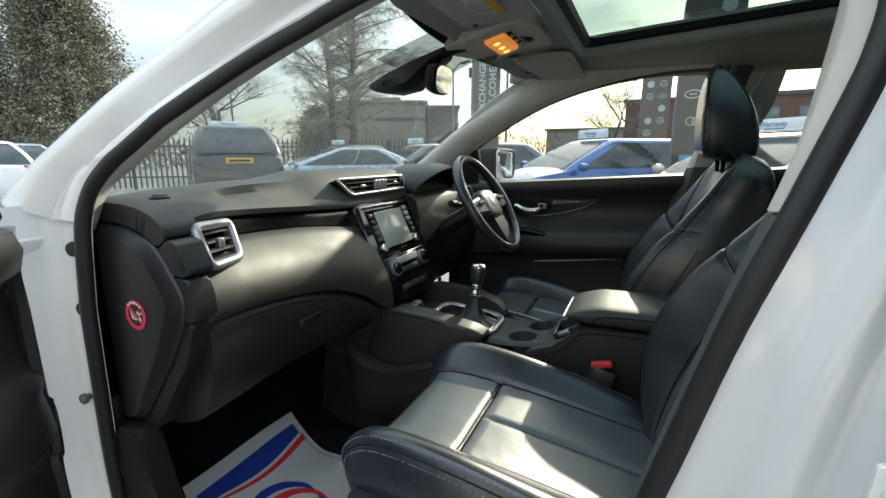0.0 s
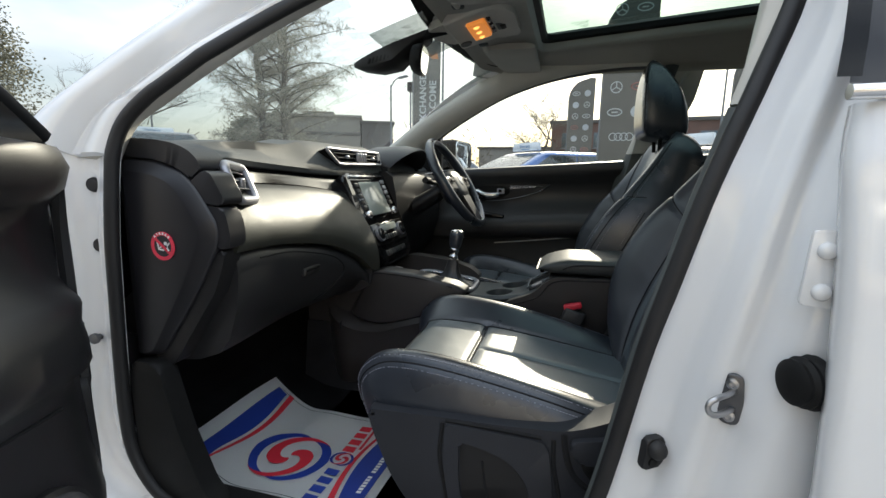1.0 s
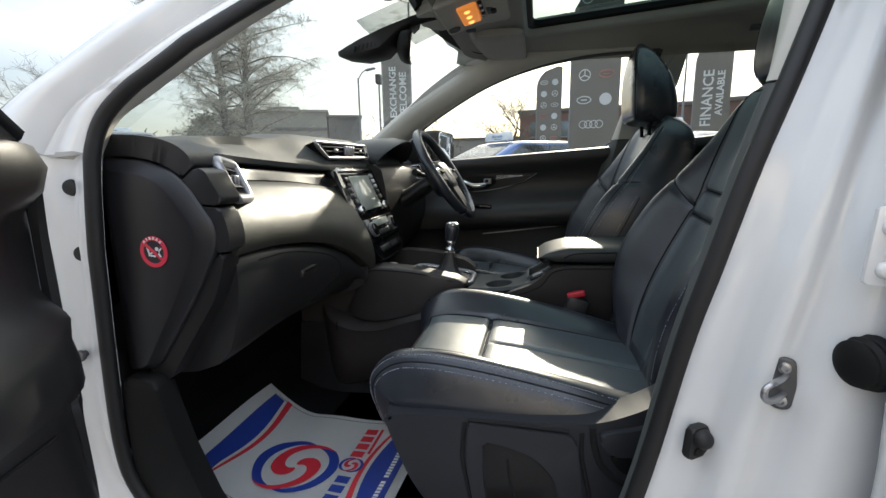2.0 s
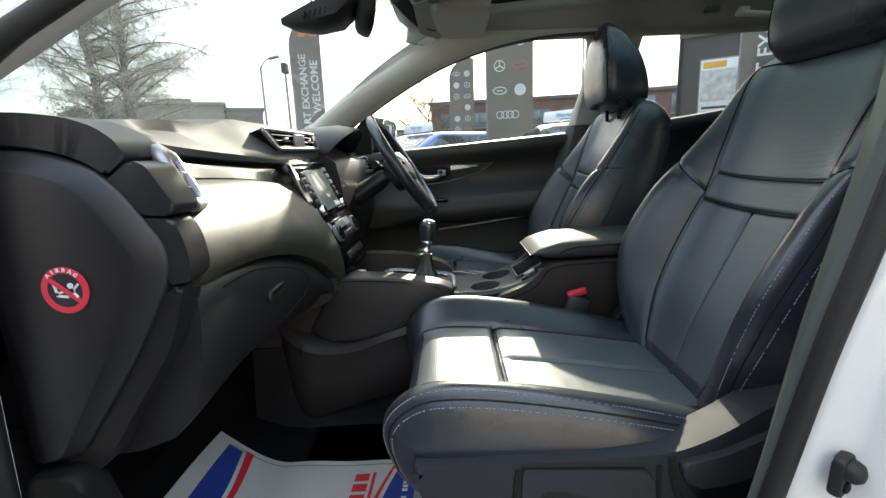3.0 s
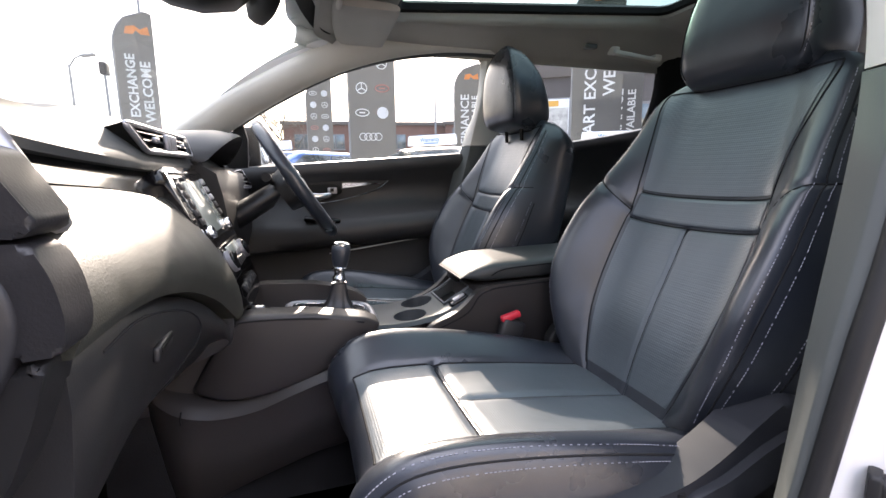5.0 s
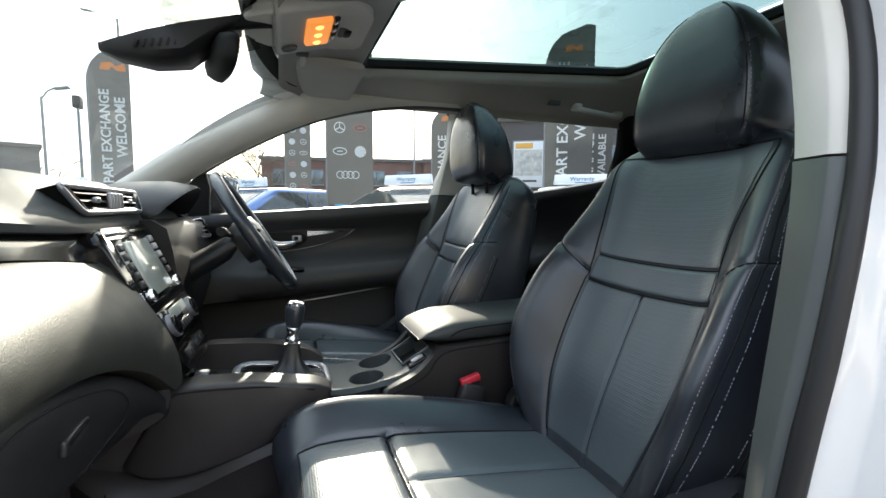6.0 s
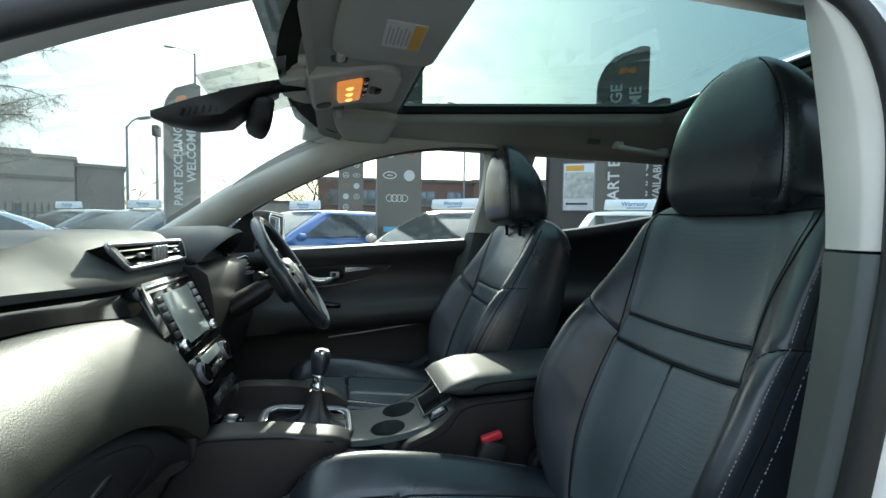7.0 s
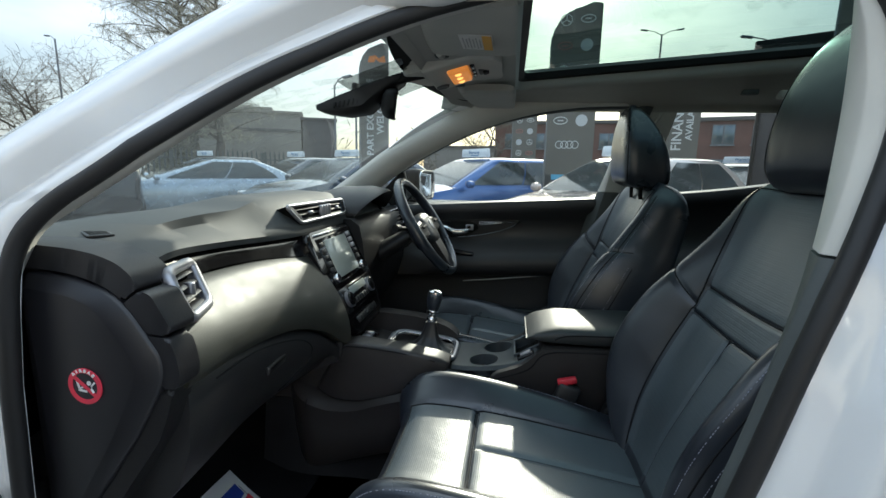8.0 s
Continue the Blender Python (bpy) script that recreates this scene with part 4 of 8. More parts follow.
part("speaker_ring", lathe([(0.095, 0.0), (0.095, 0.012), (0.088, 0.016), (0.082, 0.010), (0.0, 0.010)], (0.20, 0.112, 0.53), (0, 1, 0), 32), "plastic", trim, "round speaker grille")
part("edge_seal", tube(spline([(0.02, 0.055, 0.40), (0.012, 0.06, 0.55), (0.014, 0.06, 0.68), (0.004, 0.055, 0.70), (0.004, 0.055, 0.78), (0.016, 0.06, 0.80), (0.018, 0.06, 0.95), (0.03, 0.07, 1.05)], 40), 0.010, 6), "rubber", pdoor)
part("sail_panel", prism(rounded([(0.03, 1.05), (0.26, 1.06), (0.24, 1.18), (0.12, 1.12)], 0.015), "y", 0.035, 0.075, 0.008), "piano", pdoor, "gloss black mirror sail panel")
part("window_frame", tube(spline([(0.03, 0.055, 1.07), (0.14, 0.04, 1.16), (0.30, -0.02, 1.27), (0.50, -0.09, 1.36), (0.75, -0.13, 1.42), (1.02, -0.13, 1.42), (1.06, -0.05, 1.20), (1.04, 0.0, 1.06)], 40), 0.017, 8), "black", pdoor)
pg = part("pane", sheet(lambda u, v: (0.05 + 0.95 * u + 0.45 * v * (1 - u), 0.03 - 0.16 * v, 1.05 + 0.36 * v), 8, 6, 0.004), "sideglass", pdoor)
pg.visible_shadow = False
pdoor.rotation_euler = (0, 0, radians(-70))

# ---- dashboard ----
dash = thing("dashboard", "black soft-touch car dashboard with silver vents and gloss black trim", "dashboard")


def lean(y):
    """How far the dash face stands back from its place at the passenger's end."""
    return smooth(y, (-0.69, -0.62, -0.55, -0.42, -0.30, -0.20, -0.12, 0.69), (0.0, -0.022, -0.048, -0.056, -0.046, -0.034, -0.028, -0.02))


def top_lift(y):
    f = max(0.0, min(1.0, (0.30 - abs(y + 0.01)) / 0.12))
    return 0.017 * f * f * (3 - 2 * f)


# the top pad, from the windscreen to the overhanging lip
rings = []
for k in range(57):
    y = -0.674 + 1.348 * k / 56
    f = abs(y) / 0.692
    dx = lean(y)
    drop = smooth(y, (-0.69, -0.65, -0.6, -0.48, -0.40, -0.30, -0.20, -0.12, 0.69), (-0.024, -0.010, 0.0, -0.008, -0.013, -0.020, -0.026, -0.030, -0.02))
    edge = smooth(abs(y), (0.45, 0.52, 0.60, 0.65, 0.69), (0.0, 0.6, 1.4, 1.9, 2.1))
    front = -1.32 + 0.20 * f * f
    up = top_lift(y)
    rings.append([(front, y, 1.00), (front + 0.05, y, 1.052), (-1.02, y, 1.085 - 0.01 * edge), (-0.90, y, 1.098 - 0.012 * edge + up), (-0.80, y, 1.094 + 0.004 * up - 0.012 * edge + up), (-0.745 + dx, y, 1.082 + drop * 0.5 + up - 0.010 * edge), (-0.712 + dx, y, 1.068 + drop + up * 0.6), (-0.698 + dx, y, 1.056 + drop), (-0.700 + dx, y, 1.045 + drop), (-0.720 + dx, y, 1.040 + drop), (-0.78, y, 1.03), (-0.90, y, 1.00)])
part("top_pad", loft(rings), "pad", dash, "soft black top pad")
# gloss strip below the lip
def strip_z(y):
    return smooth(y, (-0.60, -0.48, -0.40, -0.30, -0.20, -0.12), (1.042, 1.036, 1.031, 1.024, 1.018, 1.014)), smooth(y, (-0.60, -0.50, -0.40, -0.30, -0.20, -0.12), (1.004, 1.001, 0.996, 0.989, 0.974, 0.962))


def face_x(y):
    """Where the padded face stands: at its top, at its fullest and at its lower seam."""
    ys = (-0.64, -0.60, -0.50, -0.40, -0.30, -0.20, -0.12)
    return smooth(y, ys, (-0.70, -0.715, -0.735, -0.735, -0.720, -0.708, -0.702)), smooth(y, ys, (-0.630, -0.632, -0.642, -0.646, -0.636, -0.613, -0.597)), smooth(y, ys, (-0.642, -0.644, -0.655, -0.660, -0.650, -0.628, -0.612))


rings = []
for k in range(25):
    y = -0.625 + 0.51 * k / 24
    hi, lo = strip_z(y)
    dx = lean(y)
    fx = face_x(y)[0]
    rings.append([(-0.730 + dx, y, hi + 0.012), (-0.713 + dx, y, hi + 0.006), ((fx - 0.720 + dx) / 2 + 0.002, y, (hi + lo) / 2), (fx - 0.008, y, lo + 0.002), (fx - 0.02, y, lo - 0.010), (-0.80, y, lo)])
part("gloss_strip", loft(rings), "piano", dash, "dusty gloss black trim strip")

# the padded face below it, down to the glovebox seam
def seam_z(y):
    return smooth(y, (-0.69, -0.60, -0.47, -0.35, -0.28, -0.18, -0.12), (0.885, 0.886, 0.872, 0.852, 0.832, 0.775, 0.705))


rings = []
for k in range(33):
    y = -0.678 + 0.543 * k / 32
    hi, lo = strip_z(max(-0.60, y))[1] - 0.001, seam_z(y)
    ring = [(-0.74, y, hi)]
    for j in range(11):
        a = j / 10
        x0, xm, x1 = face_x(y)
        x = x0 + (xm - x0) * math.sin(0.5 * math.pi * min(1, a / 0.88)) ** 0.92
        ring.append((x - 0.006 * (a > 0.97), y, hi + (lo - hi) * a))
    ring.append((-0.74, y, lo))
    rings.append(ring)
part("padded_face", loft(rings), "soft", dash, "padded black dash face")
# glovebox lid and knee panel
rings = []
for k in range(33):
    y = -0.665 + 0.53 * k / 32
    hi = seam_z(y) - 0.005
    dx = lean(y)
    xs = face_x(max(-0.64, y))[2] - 0.004
    rings.append([(-0.78, y, hi), (xs - 0.008, y, hi), (xs, y, hi - 0.010), (xs, y, hi - 0.04), (xs - 0.006, y, 0.5 * hi + 0.5 * 0.68), (xs - 0.028, y, 0.715), (xs - 0.055, y, 0.685), (xs - 0.10, y, 0.668), (-0.95, y, 0.64), (-0.95, y, 0.75)])
glove = part("glovebox_lid", loft(rings), "plastic", dash, "closed grained glovebox lid")


def lid_x(y, z):
    """The lid's surface, by the car's width and height."""
    hi, x = seam_z(y) - 0.005, face_x(max(-0.64, y))[2] - 0.004
    return interp(z, (0.685, 0.715, 0.5 * hi + 0.34, hi - 0.04, hi), (x - 0.055, x - 0.028, x - 0.006, x, x))


line = spline([(0, -0.60, 0.862), (0, -0.50, 0.856), (0, -0.40, 0.838), (0, -0.31, 0.812), (0, -0.27, 0.778), (0, -0.285, 0.738), (0, -0.34, 0.702)], 48)
part("lid_line", tube([(lid_x(p.y, p.z) + 0.0002, p.y, p.z) for p in line], 0.0016, 6), "seam", glove)
catch = part("catch", box((0.010, 0.074, 0.020), (lid_x(-0.40, 0.795) + 0.0005, -0.40, 0.795), 0.004, (0, 4, 3)), "plastic", glove, "glovebox catch")
part("catch_slot", box((0.004, 0.060, 0.006), (lid_x(-0.40, 0.795) + 0.0050, -0.40, 0.799), 0.001, (0, 4, 3)), "black", catch)

# end cap with the airbag sticker, end roll, side blocks
CAP_R = [0.006, 0.02, 0.02, 0.02, 0.03, 0.02, 0.03, 0.03, 0.02, 0.006]
cap_line = [(-0.836, 1.046), (-0.766, 1.041), (-0.715, 1.025), (-0.688, 1.000), (-0.650, 0.942), (-0.647, 0.918), (-0.655, 0.892), (-0.700, 0.815), (-0.790, 0.688), (-0.836, 0.682)]
inner_line = [(-0.836, 1.026), (-0.768, 1.019), (-0.735, 1.006), (-0.714, 0.983), (-0.682, 0.936), (-0.680, 0.922), (-0.688, 0.897), (-0.728, 0.818), (-0.806, 0.694), (-0.836, 0.690)]
outer, inner = rounded(cap_line, CAP_R), rounded(inner_line, CAP_R)
rings = [[(x, -0.66, z) for x, z in outer], [(x, -0.701, z) for x, z in outer]]
for f, y in ((0.05, -0.705), (0.14, -0.7075), (0.84, -0.7140), (0.95, -0.7153), (1.0, -0.7155)):
    rings.append([(p[0] + (q[0] - p[0]) * f, y, p[1] + (q[1] - p[1]) * f) for p, q in zip(outer, inner)])
cap = part("end_cap", loft(rings), "cap", dash, "dark plastic dash end cap", sharp=55)
part("end_roll", prism(rounded([(-0.860, 1.052), (-0.780, 1.047), (-0.742, 1.038), (-0.716, 1.027), (-0.699, 1.014), (-0.676, 1.031), (-0.683, 1.048), (-0.702, 1.063), (-0.730, 1.073), (-0.767, 1.079), (-0.860, 1.084)], [0.004, 0.03, 0.02, 0.02, 0.004, 0.006, 0.012, 0.02, 0.02, 0.02, 0.004], 6), "y", -0.703, -0.640, 0.0055, seg=3), "roll", dash, "soft rolled dash end")
part("vent_block", prism(rounded([(-0.700, 1.0085), (-0.696, 1.0115), (-0.673, 1.0285), (-0.657, 1.023), (-0.632, 0.979), (-0.641, 0.9695), (-0.668, 0.972), (-0.688, 0.990)], [0.002, 0.003, 0.005, 0.007, 0.007, 0.004, 0.004, 0.01]), "y", -0.7030, -0.655, 0.004, seg=3), "roll", dash)
part("face_block", prism(rounded([(-0.672, 0.9685), (-0.638, 0.9665), (-0.629, 0.945), (-0.625, 0.917), (-0.629, 0.897), (-0.654, 0.8955), (-0.652, 0.92), (-0.660, 0.945)], [0.003, 0.006, 0.02, 0.02, 0.006, 0.004, 0.01, 0.01]), "y", -0.7030, -0.664, 0.005, seg=3), "roll", dash)
part("knee_end", prism(rounded([(-0.657, 0.893), (-0.640, 0.892), (-0.650, 0.858), (-0.668, 0.815), (-0.725, 0.735), (-0.772, 0.668), (-0.83, 0.66), (-0.72, 0.79)], 0.012), "y", -0.700, -0.66, 0.008), "hard", dash)

# the airbag warning sticker
st = thing("airbag_sticker", "round red and black airbag warning sticker", "sticker", at=(-0.7545, -0.7162, 0.897))
part("face", disc(0.031, 0.0008, (0, 0, 0), (0, -1, 0), 40), "ink_black", st)
ringbm = ring_band(0.0235, 0.0315, 0.0016, (0, 0, 0), (0, -1, 0), 48)
part("ring", ringbm, "sticker_red", st)
part("slash", box((0.052, 0.0008, 0.0062), (0, -0.0014, 0), 0, (0, 40, 0)), "sticker_red", st)
bm = box((0.0035, 0.0008, 0.022), (-0.013, -0.0012, 0.004), 0, (0, -12, 0))
box((0.016, 0.0008, 0.0035), (-0.005, -0.0012, -0.008), 0, (0, 8, 0), bm)
box((0.012, 0.0008, 0.003), (-0.007, -0.0012, -0.003), 0, (0, -20, 0), bm)
part("seat_sign", bm, "ink_white", st)
bm = disc(0.004, 0.0008, (0.008, -0.0008, 0.006), (0, -1, 0), 12)
tube([(0.019, -0.0012, 0.008), (0.013, -0.0012, 0.002), (0.012, -0.0012, -0.004), (0.016, -0.0012, -0.010)], 0.0016, 6, False, bm)
part("bag_sign", bm, "ink_white", st)
for i, ch in enumerate("AIRBAG"):
    a = 90 + 42 - 16.8 * i
    letters(ch, 0.0072, pose(0.0276 * math.cos(radians(a)), -0.0022, 0.0276 * math.sin(radians(a)), 90, 0, 0) @ pose(0, 0, 0, 0, 0, a - 90), "ink_white", st, "letter", 0.0002)
st.scale = (0.80, 1, 0.80)

# vents
def soft_loop(corners, share):
    """A closed line through straight sides with rounded corners."""
    out = []
    n = len(corners)
    for i, p in enumerate(corners):
        a, b = corners[i - 1], corners[(i + 1) % n]
        d = min((a - p).length, (b - p).length) * share
        s, t = p + (a - p).normalized() * d, p + (b - p).normalized() * d
        out += [s * (1 - f) ** 2 + p * 2 * f * (1 - f) + t * f * f for f in [k / 6 for k in range(7)]]
    return out


def vent(parent, name, corners, slats, depth, frame_mat="satin", bezel_mat="satin", rim=0.0055):
    """A vent: silver frame round four corners (tl, tr, br, bl), black box behind, slats and upright vanes."""
    tl, tr, br, bl = [Vector(c) for c in corners]
    nrm = (tr - tl).cross(bl - tl).normalized()
    if nrm.x < 0:
        nrm = -nrm
    ob = part(name, tube(soft_loop((tl, tr, br, bl), 0.22), rim, 8, True), frame_mat, parent, "silver vent frame")
    mid = (tl + tr + br + bl) / 4
    band = bmesh.new()
    rows = [[c + nrm * 0.004 for c in (tl, tr, br, bl)], [c + (mid - c) * 0.13 + nrm * 0.003 for c in (tl, tr, br, bl)], [c + (mid - c) * 0.16 - nrm * 0.010 for c in (tl, tr, br, bl)]]
    rv = [[band.verts.new(c) for c in r] for r in rows]
    for k in range(2):
        for i in range(4):
            band.faces.new((rv[k][i], rv[k][(i + 1) % 4], rv[k + 1][(i + 1) % 4], rv[k + 1][i]))
    part("bezel", band, bezel_mat, ob, "wide bezel", smooth=False)
    back = bmesh.new()
    ins = [back.verts.new(c - nrm * depth) for c in (tl, tr, br, bl)]
    rim = [back.verts.new(c - nrm * 0.002) for c in (tl, tr, br, bl)]
    back.faces.new(ins)
    for i in range(4):
        back.faces.new((rim[i], rim[(i + 1) % 4], ins[(i + 1) % 4], ins[i]))
    part("throat", back, "black", ob, smooth=False)
    for k in range(slats):
        f = (k + 0.7) / (slats + 0.4)
        a, b = tl.lerp(bl, f), tr.lerp(br, f)
        part("slat", tube([a.lerp(b, 0.03) - nrm * 0.006, a.lerp(b, 0.5) - nrm * 0.004, a.lerp(b, 0.97) - nrm * 0.006], 0.0085, 6, flat=0.28), "plastic", ob)
    return ob, nrm, (tl, tr, br, bl)


pv, nrm, c = vent(dash, "passenger_vent", ((-0.676, -0.652, 1.040), (-0.726, -0.542, 1.032), (-0.682, -0.560, 0.970), (-0.644, -0.653, 0.975)), 4, 0.05, rim=0.0085)
part("thumb_tab", box((0.016, 0.012, 0.020), (-0.684, -0.600, 1.004), 0.003), "satin", pv, "silver vent tab")
part("frame_wing", sheet(lambda u, v: Vector((-0.684, -0.652, 1.040)).lerp(Vector((-0.654, -0.652, 0.973)), u) + Vector((0.004 - 0.012 * v, -0.010 + 0.016 * v, 0)), 8, 3, 0.004), "satin", pv)
# middle vents in the raised middle of the pad
cv, nrm, c = vent(dash, "middle_vent", ((-0.748, -0.172, 1.092), (-0.735, 0.160, 1.090), (-0.722, 0.150, 1.050), (-0.732, -0.128, 1.048)), 3, 0.045, "satin", "piano", 0.0050)
for i in range(4):
    part("thumb_wheel", box((0.010, 0.012, 0.032), (-0.730, 0.010 + 0.018 * i - 0.02, 1.069), 0.003), "satin", cv, "silver vent wheel")
for y in (-0.075, 0.105):
    part("tab", box((0.010, 0.018, 0.010), (-0.731, y, 1.070), 0.003), "satin", cv)
vent(dash, "driver_vent", ((-0.690, 0.545, 1.018), (-0.676, 0.645, 1.024), (-0.650, 0.640, 0.966), (-0.668, 0.555, 0.968)), 4, 0.05, "satin", "piano", 0.004)
GX, GY, GZ = -0.848, -0.587, 1.0795
part("demist_grille", box((0.075, 0.034, 0.004), (GX, GY, GZ), 0.001, (0, 0, -35)), "plastic", dash)
for i in range(7):
    part("grille_slot", box((0.005, 0.026, 0.003), (GX + (i - 3) * 0.0085 * 0.82, GY - (i - 3) * 0.0085 * 0.57, GZ + 0.0012), 0.0005, (0, 0, -35)), "black", dash)

# centre stack: gloss panel, screen, radio, heater
def stack_point(f, y, out=0.0):
    """f from the top edge down; the panel leans back."""
    a, b = Vector((-0.712, 0, 1.018)), Vector((-0.592, 0, 0.755))
    n = Vector((0.91, 0, 0.41))
    return a.lerp(b, f) + n * out + Vector((0, y, 0))


def stack_box(f0, f1, y0, y1, out, thick, bevel=0.003):
    c = stack_point((f0 + f1) / 2, (y0 + y1) / 2, out - thick / 2)
    return box((thick, y1 - y0, (f1 - f0) * 0.289), c, bevel, (0, -24.5, 0))


stack = part("centre_panel", prism(rounded([(-0.155, 0.0), (0.155, 0.0), (0.150, -0.15), (0.128, -0.26), (0.10, -0.295), (-0.10, -0.295), (-0.128, -0.26), (-0.150, -0.15)], 0.03), "x", -0.05, 0.0, 0.008), "piano", dash, "gloss black centre panel")
stack.data.transform(Matrix.Translation((-0.712, 0, 1.022)) @ pose(0, 0, 0, 0, -24.5, 0))
part("display", stack_box(0.09, 0.47, -0.075, 0.075, 0.006, 0.010), "screen", stack, "touch screen with its pale reflection in the colour")
part("display_frame", stack_box(0.05, 0.51, -0.118, 0.118, 0.003, 0.010, 0.005), "piano", stack)
for i in range(5):
    part("left_button", stack_box(0.10 + 0.062 * i, 0.145 + 0.062 * i, -0.108, -0.086, 0.007, 0.008, 0.002), "plastic", stack)
    part("right_button", stack_box(0.08 + 0.062 * i, 0.128 + 0.062 * i, 0.086, 0.108, 0.008, 0.008, 0.002), "satin" if i < 3 else "plastic", stack)
for y in (-0.098, 0.098):
    part("dial", lathe([(0.0125, 0), (0.0125, 0.009), (0.0105, 0.012), (0, 0.012)], stack_point(0.455, y, 0.002), (0.91, 0, 0.41), 20), "chrome", stack, "chrome-rimmed dial")
part("bright_edge", stack_box(0.012, 0.035, -0.12, 0.12, 0.004, 0.006, 0.002), "chrome", stack, "bright edge strip")
part("heater_panel", stack_box(0.56, 0.80, -0.118, 0.118, 0.006, 0.012, 0.004), "piano", stack)
part("heater_display", stack_box(0.585, 0.66, -0.06, 0.06, 0.0085, 0.006, 0.002), "screen", stack)
for y in (-0.085, 0.085):
    hd = part("heater_dial", lathe([(0.0205, 0), (0.0205, 0.007), (0.0175, 0.013), (0.0150, 0.014), (0, 0.0135)], stack_point(0.68, y, 0.004), (0.91, 0, 0.41), 28), "piano", stack, "gloss black heater dial")
    part("dial_rim", ring_band(0.0195, 0.0225, 0.008, stack_point(0.68, y, 0.006), (0.91, 0, 0.41), 32), "satin", hd, "silver dial rim")
for i in range(6):
    part("heater_button", stack_box(0.70, 0.755, -0.055 + 0.019 * i, -0.040 + 0.019 * i, 0.010, 0.006, 0.002), "plastic", stack)
part("switch_row", stack_box(0.86, 0.93, -0.08, 0.08, 0.004, 0.010, 0.004), "plastic", stack)
for y in (-0.06, 0.0, 0.05):
    part("switch", stack_box(0.87, 0.92, y - 0.012, y + 0.012, 0.008, 0.008, 0.003), "plastic", stack)

# instrument hood and driver's side of the dash
hood = []
for k in range(25):
    y = 0.175 + 0.355 * k / 24
    w = math.sin(math.pi * (0.02 + 0.96 * k / 24)) ** 0.42
    z = 1.025 + 0.098 * w
    back = -0.085 * (1 - w)
    hood.append([(-0.92, y, 1.02 + 0.07 * w), (-0.80 + back, y, z), (-0.70 + back, y, z + 0.004), (-0.645 + back, y, z - 0.006), (-0.636 + back, y, z - 0.013), (-0.646 + back, y, z - 0.018), (-0.72 + back, y, z - 0.017), (-0.80 + back, y, z - 0.03), (-0.92, y, 1.0)])
part("instrument_hood", loft(hood, True, True), "roll", dash, "arched instrument hood")
for y in (0.182, 0.525):
    part("hood_cheek", prism(rounded([(-0.85, 1.03), (-0.720, 1.040), (-0.700, 1.03), (-0.700, 1.000), (-0.735, 0.965), (-0.85, 0.95)], 0.02), "y", y - 0.012, y + 0.012, 0.006), "black", dash)
part("instrument_back", box((0.02, 0.33, 0.16), (-0.775, 0.355, 1.0), 0.004, (0, -18, 0)), "black", dash)
for y in (0.28, 0.43):
    part("gauge", lathe([(0.062, 0), (0.064, 0.012), (0.058, 0.012), (0.056, 0.002), (0, 0.002)], (-0.764, y, 1.005), (0.95, 0, 0.31), 36), "satin", dash, "round gauge with silver rim")
rings = []
for k in range(21):
    y = 0.14 + 0.53 * k / 20
    rings.append([(-0.80, y, 1.03), (-0.70, y, 1.03), (-0.672, y, 1.01), (-0.662, y, 0.96), (-0.655, y, 0.90), (-0.66, y, 0.82), (-0.69, y, 0.72), (-0.74, y, 0.66), (-0.95, y, 0.62), (-0.95, y, 1.0)])
part("driver_face", loft(rings), "hard", dash, "dark dash face below the instruments")
# side cheeks of the stack down to the console
for s in (-1, 1):
    part("stack_cheek", prism(rounded([(-0.76, 0.99), (-0.695, 0.965), (-0.650, 0.86), (-0.615, 0.76), (-0.62, 0.70), (-0.72, 0.66), (-0.85, 0.70), (-0.80, 0.95)], 0.02), "y", s * 0.148 - 0.012, s * 0.148 + 0.012, 0.006), "plastic", dash)

# ---- steering wheel and column ----
sw = thing("steering_wheel", "black leather three-spoke steering wheel with a pale inner seam", "steering wheel", at=(-0.500, 0.362, 0.990))
N = 64
rimp = [(0, 0.178 * math.cos(2 * math.pi * j / N), 0.178 * math.sin(2 * math.pi * j / N)) for j in range(N)]
part("rim", tube(rimp, [0.0165 + 0.002 * math.cos(4 * math.pi * j / N) for j in range(N)], 14, True), "leather", sw, "black leather rim")
part("rim_seam", tube([(0.0145, 0.1745 * math.cos(a), 0.1745 * math.sin(a)) for a in [2 * math.pi * j / N for j in range(N)]], 0.0028, 6, True), "satin", sw, "pale inner seam")
part("hub", loft([[Vector((dx, 0.082 * w * math.copysign(abs(math.cos(a)) ** 0.7, math.cos(a)), -0.010 + 0.062 * w * math.copysign(abs(math.sin(a)) ** 0.7, math.sin(a)))) for a in [2 * math.pi * j / 28 for j in range(28)]] for dx, w in ((-0.055, 0.9), (-0.02, 1.02), (0.0, 1.0), (0.012, 0.86), (0.018, 0.55))]), "plastic", sw, "black airbag hub")
part("hub_badge", disc(0.020, 0.004, (0.016, 0, 0.0), (1, 0, 0), 24, 0.001), "satin", sw, "plain silver badge")
